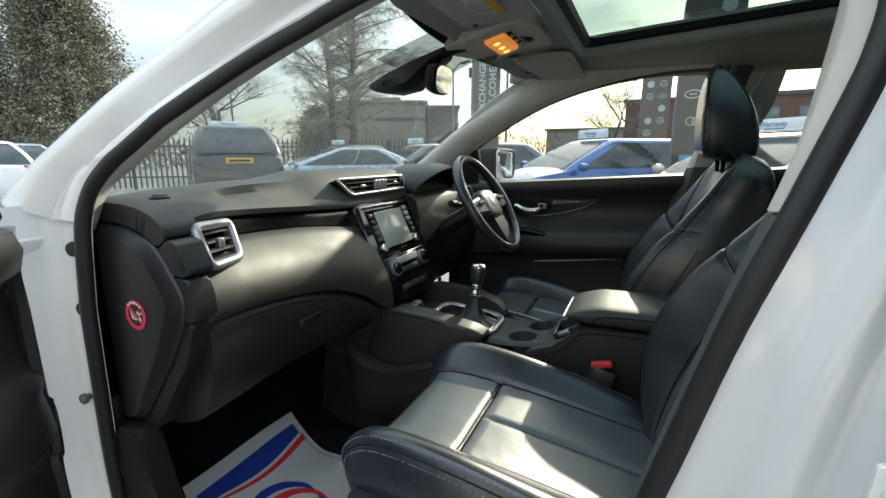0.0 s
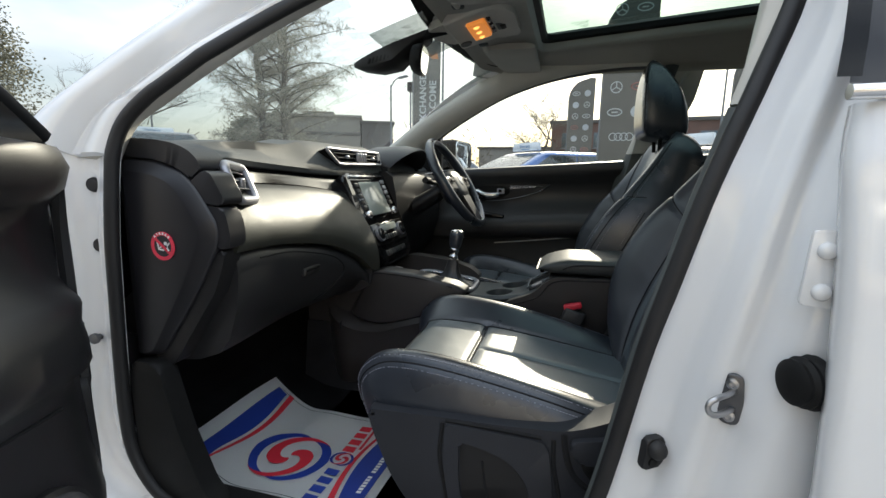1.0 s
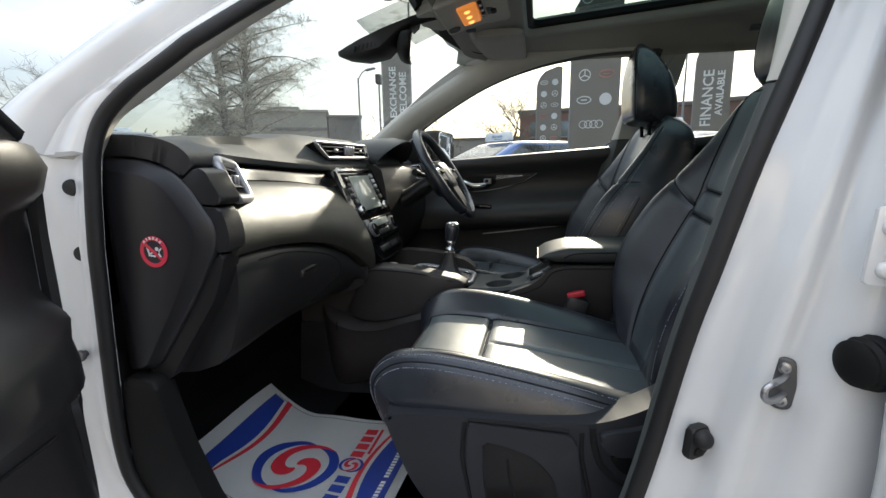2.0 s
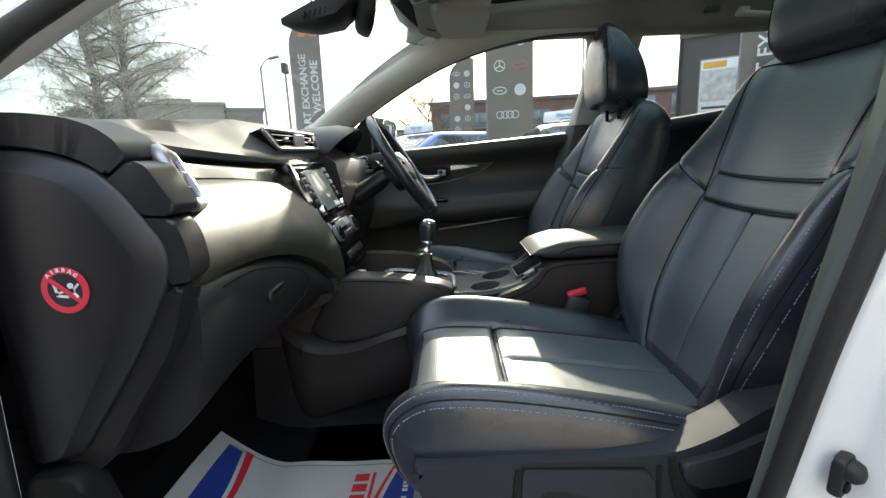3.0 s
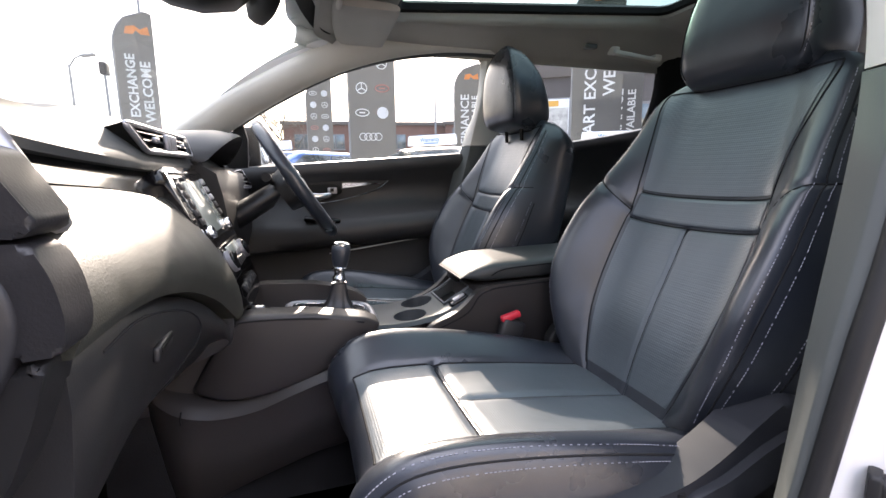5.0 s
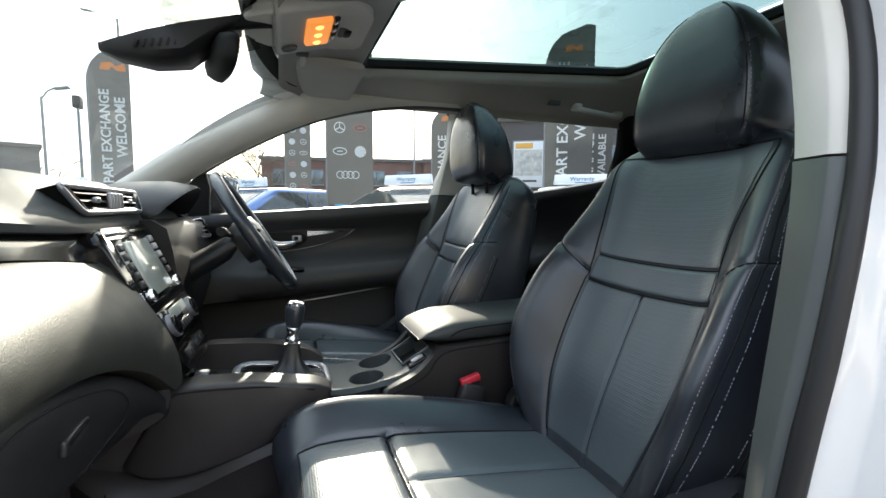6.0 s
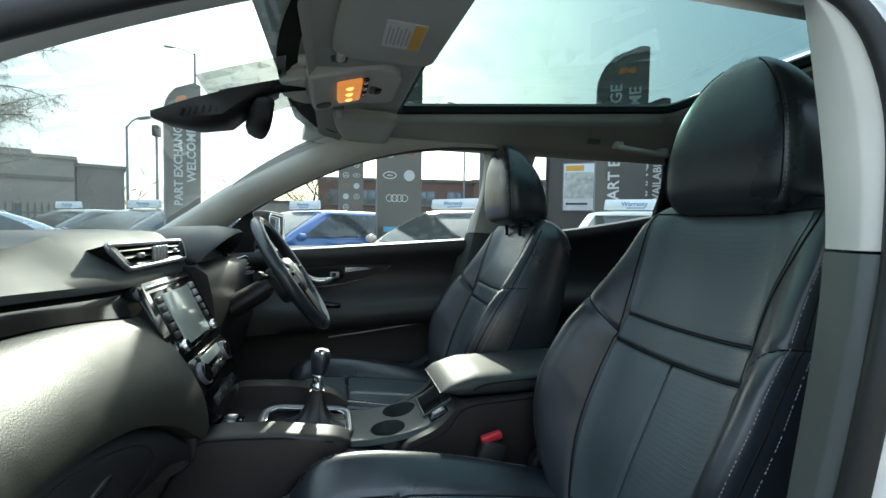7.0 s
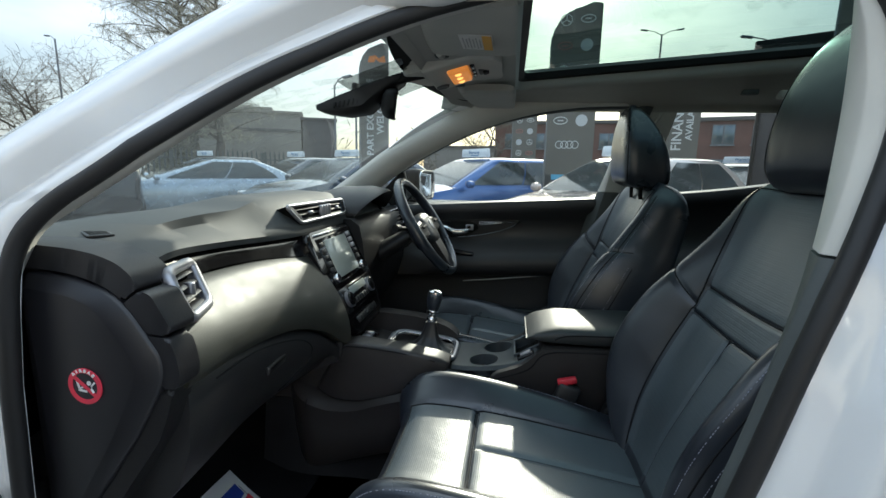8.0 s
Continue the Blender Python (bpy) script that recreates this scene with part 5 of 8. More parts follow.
for s in (-1, 1):
    part("spoke", loft([[Vector((-0.022 + 0.016 * k, s * (0.06 + 0.108 * f), -0.005 + z * (0.034 - 0.012 * f))) for k, z in ((0, 1), (1.6, 1), (2, 0.6), (2, -0.6), (1.6, -1), (0, -1))] for f in (0, 0.3, 0.6, 1)]), "plastic", sw)
    part("spoke_insert", sheet(lambda u, v: (0.014 - 0.004 * u, s * (0.072 + 0.088 * u), -0.030 + 0.050 * v * (1 - 0.3 * u) + 0.006 * u), 8, 4, 0.004), "cap", sw, "dark spoke insert")
    for k in range(3):
        part("spoke_button", box((0.006, 0.016, 0.010), (0.018, s * (0.090 + 0.018 * k), 0.002), 0.002), "black", sw)
part("lower_spoke", loft([[Vector((-0.022 + 0.016 * k, y * (0.05 - 0.012 * f), -0.05 - 0.120 * f)) for k, y in ((0, 1), (2, 1), (2.2, 0), (2, -1), (0, -1))] for f in (0, 0.4, 0.8, 1)]), "cap", sw, "dark lower spoke")
sw.rotation_euler = (0, radians(-32), 0)
col = thing("steering_column", "black plastic steering column shroud with stalks", "steering column")
rings = []
for f in range(9):
    w = f / 8
    c = Vector((-0.535, 0.362, 0.968)).lerp(Vector((-0.74, 0.362, 0.845)), w)
    r = 0.062 + 0.014 * w
    rings.append([c + Vector((0.5 * r * math.sin(a), r * math.cos(a), 0.84 * r * math.sin(a))) for a in [2 * math.pi * j / 24 for j in range(24)]])
part("shroud", loft(rings), "plastic", col)
for s in (-1, 1):
    stalk = part("stalk", tube([(-0.56, 0.362 + s * 0.05, 0.985), (-0.565, 0.362 + s * 0.11, 0.992), (-0.567, 0.362 + s * 0.150, 0.998)], [0.007, 0.0075, 0.009], 10), "black", col, "black control stalk")
    part("stalk_tip", tube([(-0.567, 0.362 + s * 0.140, 0.997), (-0.568, 0.362 + s * 0.178, 1.001)], [0.0125, 0.0115], 12), "black", stalk)

# ---- centre console ----
con = thing("centre_console", "dark centre console with silver gear surround and cupholders", "centre console")
def ridge(x):
    return interp(x, (-0.80, -0.66, -0.60, -0.50, -0.36, -0.25, -0.15, 0.30), (0.66, 0.715, 0.705, 0.694, 0.676, 0.655, 0.66, 0.66))


upper, lower = [], []
for k in range(41):
    x = -0.85 + 1.25 * k / 40
    w = interp(x, (-0.85, -0.70, -0.55, -0.3, 0.4), (0.132, 0.125, 0.114, 0.108, 0.105))
    z = ridge(x)
    upper.append([(x, -w + 0.006, 0.56), (x, -w + 0.004, z - 0.03), (x, -w + 0.020, z - 0.006), (x, 0, z - 0.004), (x, w - 0.020, z - 0.006), (x, w - 0.004, z - 0.03), (x, w - 0.006, 0.56)])
    hump = interp(x, (-0.85, -0.78, -0.6, 0.4), (0.150, 0.140, 0.125, 0.115))
    lower.append([(x, -hump - 0.030, 0.365), (x, -hump - 0.008, 0.40), (x, -hump + 0.006, 0.50), (x, -hump + 0.016, 0.565), (x, hump - 0.016, 0.565), (x, hump - 0.006, 0.50), (x, hump + 0.008, 0.40), (x, hump + 0.030, 0.365)])
part("tunnel", loft(upper, True), "brown", con, "dark plastic tunnel cover")
part("tunnel_carpet", loft(lower, True), "carpet", con, "black carpet over the tunnel")
# padded sides, fullest in the middle, and the moulded panel with its ledge below
PAD_LINE = rounded([(-0.708, 0.602), (-0.672, 0.660), (-0.628, 0.738), (-0.594, 0.750), (-0.472, 0.743), (-0.375, 0.720), (-0.344, 0.700), (-0.350, 0.684), (-0.402, 0.648), (-0.479, 0.614), (-0.582, 0.586), (-0.657, 0.585)], [0.012, 0.04, 0.025, 0.03, 0.05, 0.02, 0.008, 0.012, 0.03, 0.04, 0.04, 0.03], 6)


def pad_bow(x, z):
    """How far the pad's face stands out from the middle of the car."""
    return 0.156 - 0.030 * max(0.0, (-0.60 - x) / 0.11) ** 2 - 0.030 * max(0.0, (x + 0.46) / 0.12) ** 2


for s in (-1, 1):
    cx, cz = -0.53, 0.668
    rings = []
    for f, d in ((1.0, -0.055), (1.0, -0.012), (0.985, -0.005), (0.955, -0.001), (0.90, 0.0), (0.6, 0.003), (0.25, 0.005), (0.02, 0.005)):
        ring = []
        for x, z in PAD_LINE:
            x, z = cx + (x - cx) * f, cz + (z - cz) * f
            ring.append((x, s * (pad_bow(x, z) + d), z))
        rings.append(ring)
    pad = part("side_pad", loft(rings), "brown", con, "padded dark console side")
    run = [(-0.640, 0.706), (-0.618, 0.732), (-0.590, 0.7395), (-0.472, 0.733), (-0.380, 0.711)]
    part("pad_seam", tube(spline([(x, s * (pad_bow(x, z) + 0.0003), z) for x, z in run], 40), 0.0020, 6), "seam", pad)
    # x, lip height, lower edge
    FOOT = [(-0.778, 0.612, 0.555), (-0.760, 0.596, 0.43), (-0.735, 0.580, 0.385), (-0.700, 0.568, 0.383), (-0.664, 0.560, 0.395), (-0.620, 0.561, 0.412), (-0.582, 0.567, 0.424), (-0.53, 0.586, 0.440), (-0.48, 0.602, 0.455), (-0.42, 0.618, 0.462), (-0.35, 0.624, 0.470), (-0.30, 0.624, 0.470)]
    rings = []
    for k in range(45):
        x = FOOT[0][0] + (FOOT[-1][0] - FOOT[0][0]) * k / 44
        xs = [q[0] for q in FOOT]
        lip, low = smooth_in(x, xs, [q[1] for q in FOOT], 0.012), smooth_in(x, xs, [q[2] for q in FOOT], 0.012)
        out = 0.166 - 0.036 * max(0.0, (-0.70 - x) / 0.08) ** 2 - 0.022 * max(0.0, (x + 0.45) / 0.15)
        rings.append([(x, s * 0.105, lip + 0.030), (x, s * (out - 0.022), lip + 0.024), (x, s * (out - 0.006), lip + 0.010), (x, s * out, lip), (x, s * (out - 0.003), lip - 0.008), (x, s * (out - 0.007), lip * 0.6 + low * 0.4), (x, s * (out - 0.010), low + 0.006), (x, s * (out - 0.014), low), (x, s * 0.105, low)])
    part("foot_panel", loft(rings), "brown", con, "moulded dark console side panel")
    part("panel_joint", tube([(-0.716, s * 0.1645, 0.588 - 0.002), (-0.719, s * 0.1655, 0.572), (-0.719, s * 0.163, 0.560)], 0.0014, 6), "seam", con)
# gear gaiter and lever
bez = rounded([(-0.530, -0.062), (-0.345, -0.076), (-0.345, 0.080), (-0.530, 0.066)], 0.045, 8)
part("gear_surround", tube([(x, y, ridge(x) + 0.011) for x, y in bez], 0.0085, 10, True, flat=0.8), "satin", con, "silver gear lever surround")
part("surround_edge", tube([(-0.4375 + (x + 0.4375) * 0.90, y * 0.88, ridge(x) + 0.012) for x, y in bez], 0.0025, 8, True), "chrome", con, "bright inner edge of the surround")
part("gear_plate", prism([(-0.4375 + (x + 0.4375) * 0.94, y * 0.93) for x, y in bez], "z", 0.660, 0.680, 0.002), "black", con)
gear = thing("gear_lever", "black leather gear lever with chrome collar and cap", "gear lever", at=(-0.425, 0.0, 0.688))
g0, g1 = Vector((0, 0, 0)), Vector((0.018, 0.009, 0.157))
rings = []
for k in range(11):
    f = k / 10
    r = interp(f, (0, 0.06, 0.25, 0.5, 0.75, 1), (1.0, 0.78, 0.46, 0.31, 0.24, 0.20))
    c = g0.lerp(g1, f * 0.50)
    rings.append([c + Vector((0.080 * r * math.copysign(abs(math.cos(a)) ** 0.7, math.cos(a)) * (1 + 0.10 * math.cos(8 * a) * (1 - f)), 0.058 * r * math.copysign(abs(math.sin(a)) ** 0.7, math.sin(a)) * (1 + 0.10 * math.cos(8 * a) * (1 - f)), -0.004)) for a in [2 * math.pi * j / 64 for j in range(64)]])
part("gaiter", loft(rings), "plastic", gear, "folded black leather gaiter")
ax = (g1 - g0).normalized()
part("collar", lathe([(0.0135, 0), (0.0150, 0.004), (0.0150, 0.009), (0.0118, 0.013), (0.0118, 0.022), (0.0150, 0.026), (0.0150, 0.032), (0.012, 0.036)], g0 + ax * 0.078, ax, 24), "chrome", gear, "ringed chrome collar")
knob = part("knob", lathe([(0.0125, 0), (0.0165, 0.008), (0.0195, 0.024), (0.0215, 0.040), (0.0205, 0.050), (0.016, 0.056), (0.0, 0.057)], g0 + ax * 0.108, ax, 24), "leather", gear, "black leather gear knob")
part("knob_cap", lathe([(0.0195, 0.0), (0.0190, 0.006), (0.013, 0.010), (0, 0.0105)], g0 + ax * 0.1585, ax, 24), "chrome", knob, "bright knob cap")
# cup panel: satin plate with two round holders and a tray
WELLS = ((-0.262, -0.040, 0.037), (-0.226, 0.044, 0.038))


def cup_point(u, v):
    x, y = -0.345 + 0.232 * u, -0.093 + 0.186 * v
    z = hermite(x, (-0.345, -0.29, -0.20, -0.15, -0.113), (0.680, 0.680, 0.693, 0.716, 0.742)) - 0.008 * max(0, abs(y) - 0.082) / 0.011
    if abs(x + 0.148) < 0.030 and -0.042 < y < 0.062:
        z -= 0.034
    for cx, cy, r in WELLS:
        d = math.hypot(x - cx, y - cy)
        if d < r:
            z -= 0.062 * min(1, (r - d) / 0.0035)
    return (x, y, z)


cup = part("cup_panel", sheet(cup_point, 120, 92, 0.003), "cup", con, "satin grey cupholder panel", sharp=35)
for cx, cy, r in WELLS:
    part("cup_liner", disc(r - 0.003, 0.006, (cx, cy, 0.617), (0, 0, 1), 28), "black", cup, "black cupholder floor")
part("tray", box((0.056, 0.100, 0.006), (-0.148, 0.010, 0.689), 0.003, (0, -28, 0)), "black", cup, "open black tray")
part("tray_rim", tube([(-0.180, -0.044, 0.703), (-0.117, -0.044, 0.740), (-0.117, 0.064, 0.740), (-0.180, 0.064, 0.703)], 0.0035, 8, True), "cup", cup)
br = part("brake_switch", box((0.046, 0.026, 0.012), (-0.152, -0.068, 0.715), 0.003, (0, -28, 0)), "piano", cup)
part("switch_cap", box((0.030, 0.014, 0.008), (-0.153, -0.068, 0.722), 0.002, (0, -28, 0)), "satin", br, "silver parking brake switch")
part("drive_switches", box((0.05, 0.05, 0.008), (-0.588, -0.035, 0.722), 0.003, (0, 3, 0)), "piano", con)
for dy in (-0.012, 0.012):
    part("switch", box((0.026, 0.016, 0.007), (-0.588, -0.035 + dy, 0.728), 0.002, (0, 3, 0)), "satin", con)
# armrest box
box_line = rounded([(-0.245, 0.672), (-0.16, 0.705), (-0.115, 0.755), (0.36, 0.770), (0.36, 0.45), (-0.24, 0.45)], [0.02, 0.05, 0.03, 0.02, 0.02, 0.02])
part("box_body", prism(rounded([(-0.128, 0.60), (-0.118, 0.752), (0.36, 0.770), (0.36, 0.45), (-0.128, 0.45)], 0.012), "y", -0.108, 0.108, 0.010, seg=3), "brown", con, "dark armrest box")
for s in (-1, 1):
    part("box_cheek", prism(box_line, "y", min(s * 0.094, s * 0.114), max(s * 0.094, s * 0.114), 0.007, seg=3), "brown", con, "dark armrest box side")
part("box_seam", tube(spline([(-0.24, -0.1125, 0.660), (-0.15, -0.1135, 0.695), (-0.105, -0.1135, 0.742), (0.0, -0.1135, 0.752), (0.2, -0.1135, 0.756)], 24), 0.002, 6), "seam", con)
rings = []
for k in range(25):
    f = k / 24
    x = -0.155 + 0.50 * f
    nose = min(1.0, (f / 0.16)) ** 0.5
    hi = 0.768 + 0.036 * nose + 0.012 * f
    lo = 0.772 - 0.016 * min(1, f / 0.1) + 0.002 * f
    w = 0.086 + 0.016 * nose
    rings.append([(x, math.copysign(abs(math.cos(a)) ** 0.42, math.cos(a)) * w, (hi + lo) / 2 + math.copysign(abs(math.sin(a)) ** 0.6, math.sin(a)) * (hi - lo) / 2) for a in [2 * math.pi * j / 32 for j in range(32)]])
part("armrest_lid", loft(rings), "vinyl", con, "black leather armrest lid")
part("lid_catch", box((0.012, 0.07, 0.022), (-0.142, 0.0, 0.760), 0.004), "black", con)
part("lid_seam", tube(spline([(-0.085, -0.1025, 0.776), (-0.05, -0.1030, 0.789), (0.05, -0.1030, 0.794), (0.2, -0.1030, 0.798)], 20), 0.0018, 6), "seam", con)
# belt buckles beside the seats
def buckle(at, s):
    ob = thing("belt_buckle", "black seat belt buckle with a red button", "seat belt buckle", "front belt buckles", at=at)
    part("housing", box((0.056, 0.026, 0.085), (0, 0, -0.050), 0.007, (0, 18, 0)), "plastic", ob)
    part("button", box((0.046, 0.017, 0.016), (0.004, 0, 0.0), 0.004, (0, -14, 0)), "red", ob, "red release button")
    part("stalk", box((0.030, 0.014, 0.14), (0.03, 0, -0.15), 0.004, (0, 12, 0)), "black", ob)
    return ob


buckle((-0.058, -0.140, 0.688), -1)
buckle((-0.09, 0.140, 0.66), 1)

# ---- roof fittings ----
over = thing("overhead_console", "grey overhead console with a lit amber map light", "overhead console")
part("body", prism(rounded([(-0.470, -0.10), (-0.275, -0.125), (-0.245, -0.09), (-0.245, 0.09), (-0.275, 0.125), (-0.470, 0.10)], 0.025), "z", 1.436, 1.458, 0.010, seg=3), "liner_dark", over, "grey overhead console body")


def slant(x, y, drop=0.0):
    """A place on the console's face, which slopes up towards the tail."""
    return (x + 0.27 * drop, y, 1.4045 + 0.27 * (x + 0.43) - drop)


panel = part("panel", box((0.172, 0.245, 0.034), slant(-0.345, 0.0, -0.017), 0.009, (0, -15.1, 0), seg=3), "liner_dark", over, "pale grey switch panel")
lens = part("map_light", box((0.052, 0.130, 0.016), slant(-0.350, -0.012, 0.002), 0.006, (0, -15.1, 0), seg=3), "amber_lens", over, "amber map light lens")
for i in range(3):
    part("lamp_spot", lathe([(0.0, 0.004), (0.006, 0.003), (0.009, 0.0)], slant(-0.352, -0.054 + 0.042 * i, 0.0095), (0.27, 0, -1), 16), "orange", lens, "glowing amber lamp")
    part("lamp_switch", box((0.012, 0.034, 0.010), slant(-0.316, -0.056 + 0.042 * i, 0.001), 0.003, (0, -15.1, 0)), "piano", over)
part("oval_switch", box((0.036, 0.055, 0.012), slant(-0.288, 0.010, 0.001), 0.005, (0, -15.1, 0)), "trim_grey", over)
part("rocker", box((0.016, 0.034, 0.012), slant(-0.288, 0.010, 0.006), 0.004, (0, -15.1, 0)), "black", over)
part("round_switch", lathe([(0.018, 0), (0.016, 0.005), (0.007, 0.004), (0, 0.003)], slant(-0.405, 0.070, 0.0), (0.27, 0, -1), 20), "trim_grey", over)
for dy in (-0.075, -0.055):
    part("small_switch", box((0.014, 0.010, 0.008), slant(-0.285, dy, 0.001), 0.002, (0, -15.1, 0)), "black", over)
part("microphone", box((0.022, 0.05, 0.006), (-0.415, 0.0, 1.421), 0.003), "trim_grey", over)
part("front_cap", prism(rounded([(-0.490, -0.055), (-0.43, -0.10), (-0.43, 0.10), (-0.490, 0.055)], 0.02), "z", 1.415, 1.45, 0.008), "liner_dark", over)

# mirror: sensor cover on the glass, arm, mirror head
rm = thing("rear_view_mirror", "black rear-view mirror with sensor cover on the windscreen", "mirror")
rings = []
for f, w, hi, lo in ((0, 0.012, 1.346, 1.339), (0.12, 0.034, 1.354, 1.328), (0.35, 0.052, 1.370, 1.322), (0.6, 0.058, 1.388, 1.332), (0.85, 0.050, 1.408, 1.382), (1.0, 0.036, 1.424, 1.404)):
    x = -0.732 + 0.235 * f
    rings.append([(x, -0.008 + y * w, z) for y, z in ((-1, hi), (-1, lo + 0.012), (-0.7, lo), (0.7, lo), (1, lo + 0.012), (1, hi))])
cover = part("sensor_cover", loft(rings), "hard", rm, "black wedge sensor cover")
for i in range(6):
    part("louvre", box((0.006, 0.004, 0.016), (-0.665 + 0.013 * i, -0.058 - 0.001 * i, 1.345 + 0.002 * i), 0.001, (0, 18, 0)), "black", cover)
part("cable_duct", tube(spline([(-0.60, -0.03, 1.385), (-0.54, -0.03, 1.402), (-0.48, -0.03, 1.418), (-0.44, -0.03, 1.425)], 12), 0.014, 8), "black", rm)
part("arm", tube([(-0.575, 0.0, 1.370), (-0.55, 0.005, 1.362), (-0.528, 0.01, 1.362)], [0.012, 0.010, 0.016], 10), "black", rm)
head = loft([[Vector((dx, 0.120 * w * math.copysign(abs(math.cos(a)) ** 0.6, math.cos(a)), 0.040 * w * math.copysign(abs(math.sin(a)) ** 0.7, math.sin(a)) + 0.004 * math.cos(a) ** 2)) for a in [2 * math.pi * j / 32 for j in range(32)]] for dx, w in ((-0.026, 0.55), (-0.018, 0.85), (-0.004, 0.98), (0.008, 1.0), (0.012, 0.97))])
bmesh.ops.transform(head, matrix=pose(-0.535, 0.025, 1.358, 6, 8, 14), verts=head.verts)
hd = part("mirror_head", head, "black", rm, "black mirror housing")
face = loft([[Vector((dx, 0.113 * w * math.copysign(abs(math.cos(a)) ** 0.6, math.cos(a)), 0.035 * w * math.copysign(abs(math.sin(a)) ** 0.7, math.sin(a)) + 0.004 * math.cos(a) ** 2)) for a in [2 * math.pi * j / 32 for j in range(32)]] for dx, w in ((0.011, 1.0), (0.014, 0.98))])
bmesh.ops.transform(face, matrix=pose(-0.535, 0.025, 1.358, 6, 8, 14), verts=face.verts)
part("glass", face, "mirror", hd)
# grey dotted band at the head of the screen
band = part("screen_shade", sheet(lambda u, v: screen_point(0.80 + 0.17 * u, 0.34 + 0.30 * v) + Vector((0.006, 0, -0.008)), 6, 8, 0.001), "shade_band", rm, "pale tinted band behind the mirror")
band.visible_shadow = False

# visors
def visor(s, sticker):
    ob = thing("sun_visor", "grey fabric sun visor folded up to the roof", "sun visor", "sun visors")
    rings = []
    for k in range(13):
        f = k / 12
        y = s * (0.205 + 0.315 * f)
        z = 1.432 - 0.010 * f + (0.004 if f in (0, 1) else 0)
        w = 0.96 if f in (0, 1) else 1.0
        x0, x1 = -0.385 + 0.035 * f * f, -0.210
        cx, hx = (x0 + x1) / 2, (x1 - x0) / 2 * w
        rings.append([(cx + hx * math.copysign(abs(math.cos(a)) ** 0.35, math.cos(a)), y, z + 0.010 * w * math.copysign(abs(math.sin(a)) ** 0.8, math.sin(a)) - 0.02 * (math.cos(a) + 1) * 0.2) for a in [2 * math.pi * j / 28 for j in range(28)]])
    part("pad", loft(rings), "liner", ob, "grey fabric visor pad")
    part("pivot", tube([(-0.372, s * 0.178, 1.432), (-0.369, s * 0.190, 1.428), (-0.369, s * 0.225, 1.426)], 0.008, 8), "liner_dark", ob)
    part("clip", box((0.03, 0.022, 0.018), (-0.372, s * 0.172, 1.437), 0.004), "trim_grey", ob)
    if sticker:
        lb = part("label", box((0.058, 0.090, 0.0012), (-0.281, s * 0.350, 1.4108), 0.0, (0, 3.4, 0)), "label", ob, "pale paper warning label")
        part("label_band", box((0.016, 0.084, 0.0012), (-0.262, s * 0.350, 1.4083), 0, (0, 3.4, 0)), "label_y", lb, "ochre heading band")
        for i in range(6):
            part("print_bar", box((0.0016, 0.064 - 0.014 * (i % 2), 0.0012), (-0.304 + 0.0058 * i, s * 0.346, 1.4113 - 0.00034 * i), 0, (0, 3.4, 0)), "ink_grey", lb)
    return ob


visor(-1, True)
visor(1, False)
# grab handle on the far rail
gh = thing("grab_handle", "grey plastic roof grab handle folded up", "grab handle")
part("grip", tube(spline([(0.645, 0.474, 1.447), (0.662, 0.452, 1.436), (0.70, 0.444, 1.430), (0.80, 0.450, 1.422), (0.838, 0.460, 1.424), (0.855, 0.484, 1.434)], 30), 0.010, 10), "liner_dark", gh)
for x, y, z in ((0.650, 0.474, 1.449), (0.850, 0.484, 1.436)):
    part("mount", box((0.034, 0.034, 0.026), (x, y, z), 0.006), "liner_dark", gh)
part("coat_hook", box((0.05, 0.024, 0.018), (0.545, 0.470, 1.456), 0.005), "trim_grey", gh)
# ---- seats ----
def steps(lo, hi, n, marks, near=(0.012, 0.005, 0.0025)):
    """Even steps from lo to hi, with close ones round each mark."""
    v = [lo + (hi - lo) * i / n for i in range(n + 1)]
    for m in marks:
        v = [a for a in v if abs(a - m) > near[0]] + [m] + [m + s * d for s in (-1, 1) for d in near]
    return sorted(a for a in v if lo <= a <= hi)


def groove(d, depth=0.006, width=0.006):
    return -depth * math.exp(-(d / width) ** 2)


# the padding's section: v across from the middle, half widths out, share of the bolster's height, lift, share of the depth
SECTION = [(0.0, 0.0, 0.0, -0.008, 0), (0.30, 0.30, 0.0, -0.0075, 0), (0.54, 0.54, 0.02, -0.004, 0), (0.64, 0.64, 0.26, 0, 0), (0.74, 0.745, 0.68, 0, 0), (0.84, 0.85, 0.97, 0, 0), (0.92, 0.935, 0.96, -0.003, 0), (1.0, 1.0, 0.66, -0.013, 0), (1.12, 1.045, 0.28, -0.012, 0.16), (1.45, 1.065, 0.0, 0, 0.52), (1.9, 1.035, 0, 0, 0.86), (2.3, 0.93, 0, 0, 0.98), (3.0, 0.02, 0, 0, 1.0)]
SEC_V = [q[0] for q in SECTION]
SEC = [[q[i] for q in SECTION] for i in range(1, 5)]


def padded(spine, normal, v, hw, bolster, depth):
    """A point on a padded seat part."""
    a, g = abs(v), 1 if v >= 0 else -1
    ky, kb, ka, kt = [hermite(a, SEC_V, col) for col in SEC]
    return spine + normal * (bolster * kb + ka - depth * kt) + Vector((0, g * hw * ky, 0))


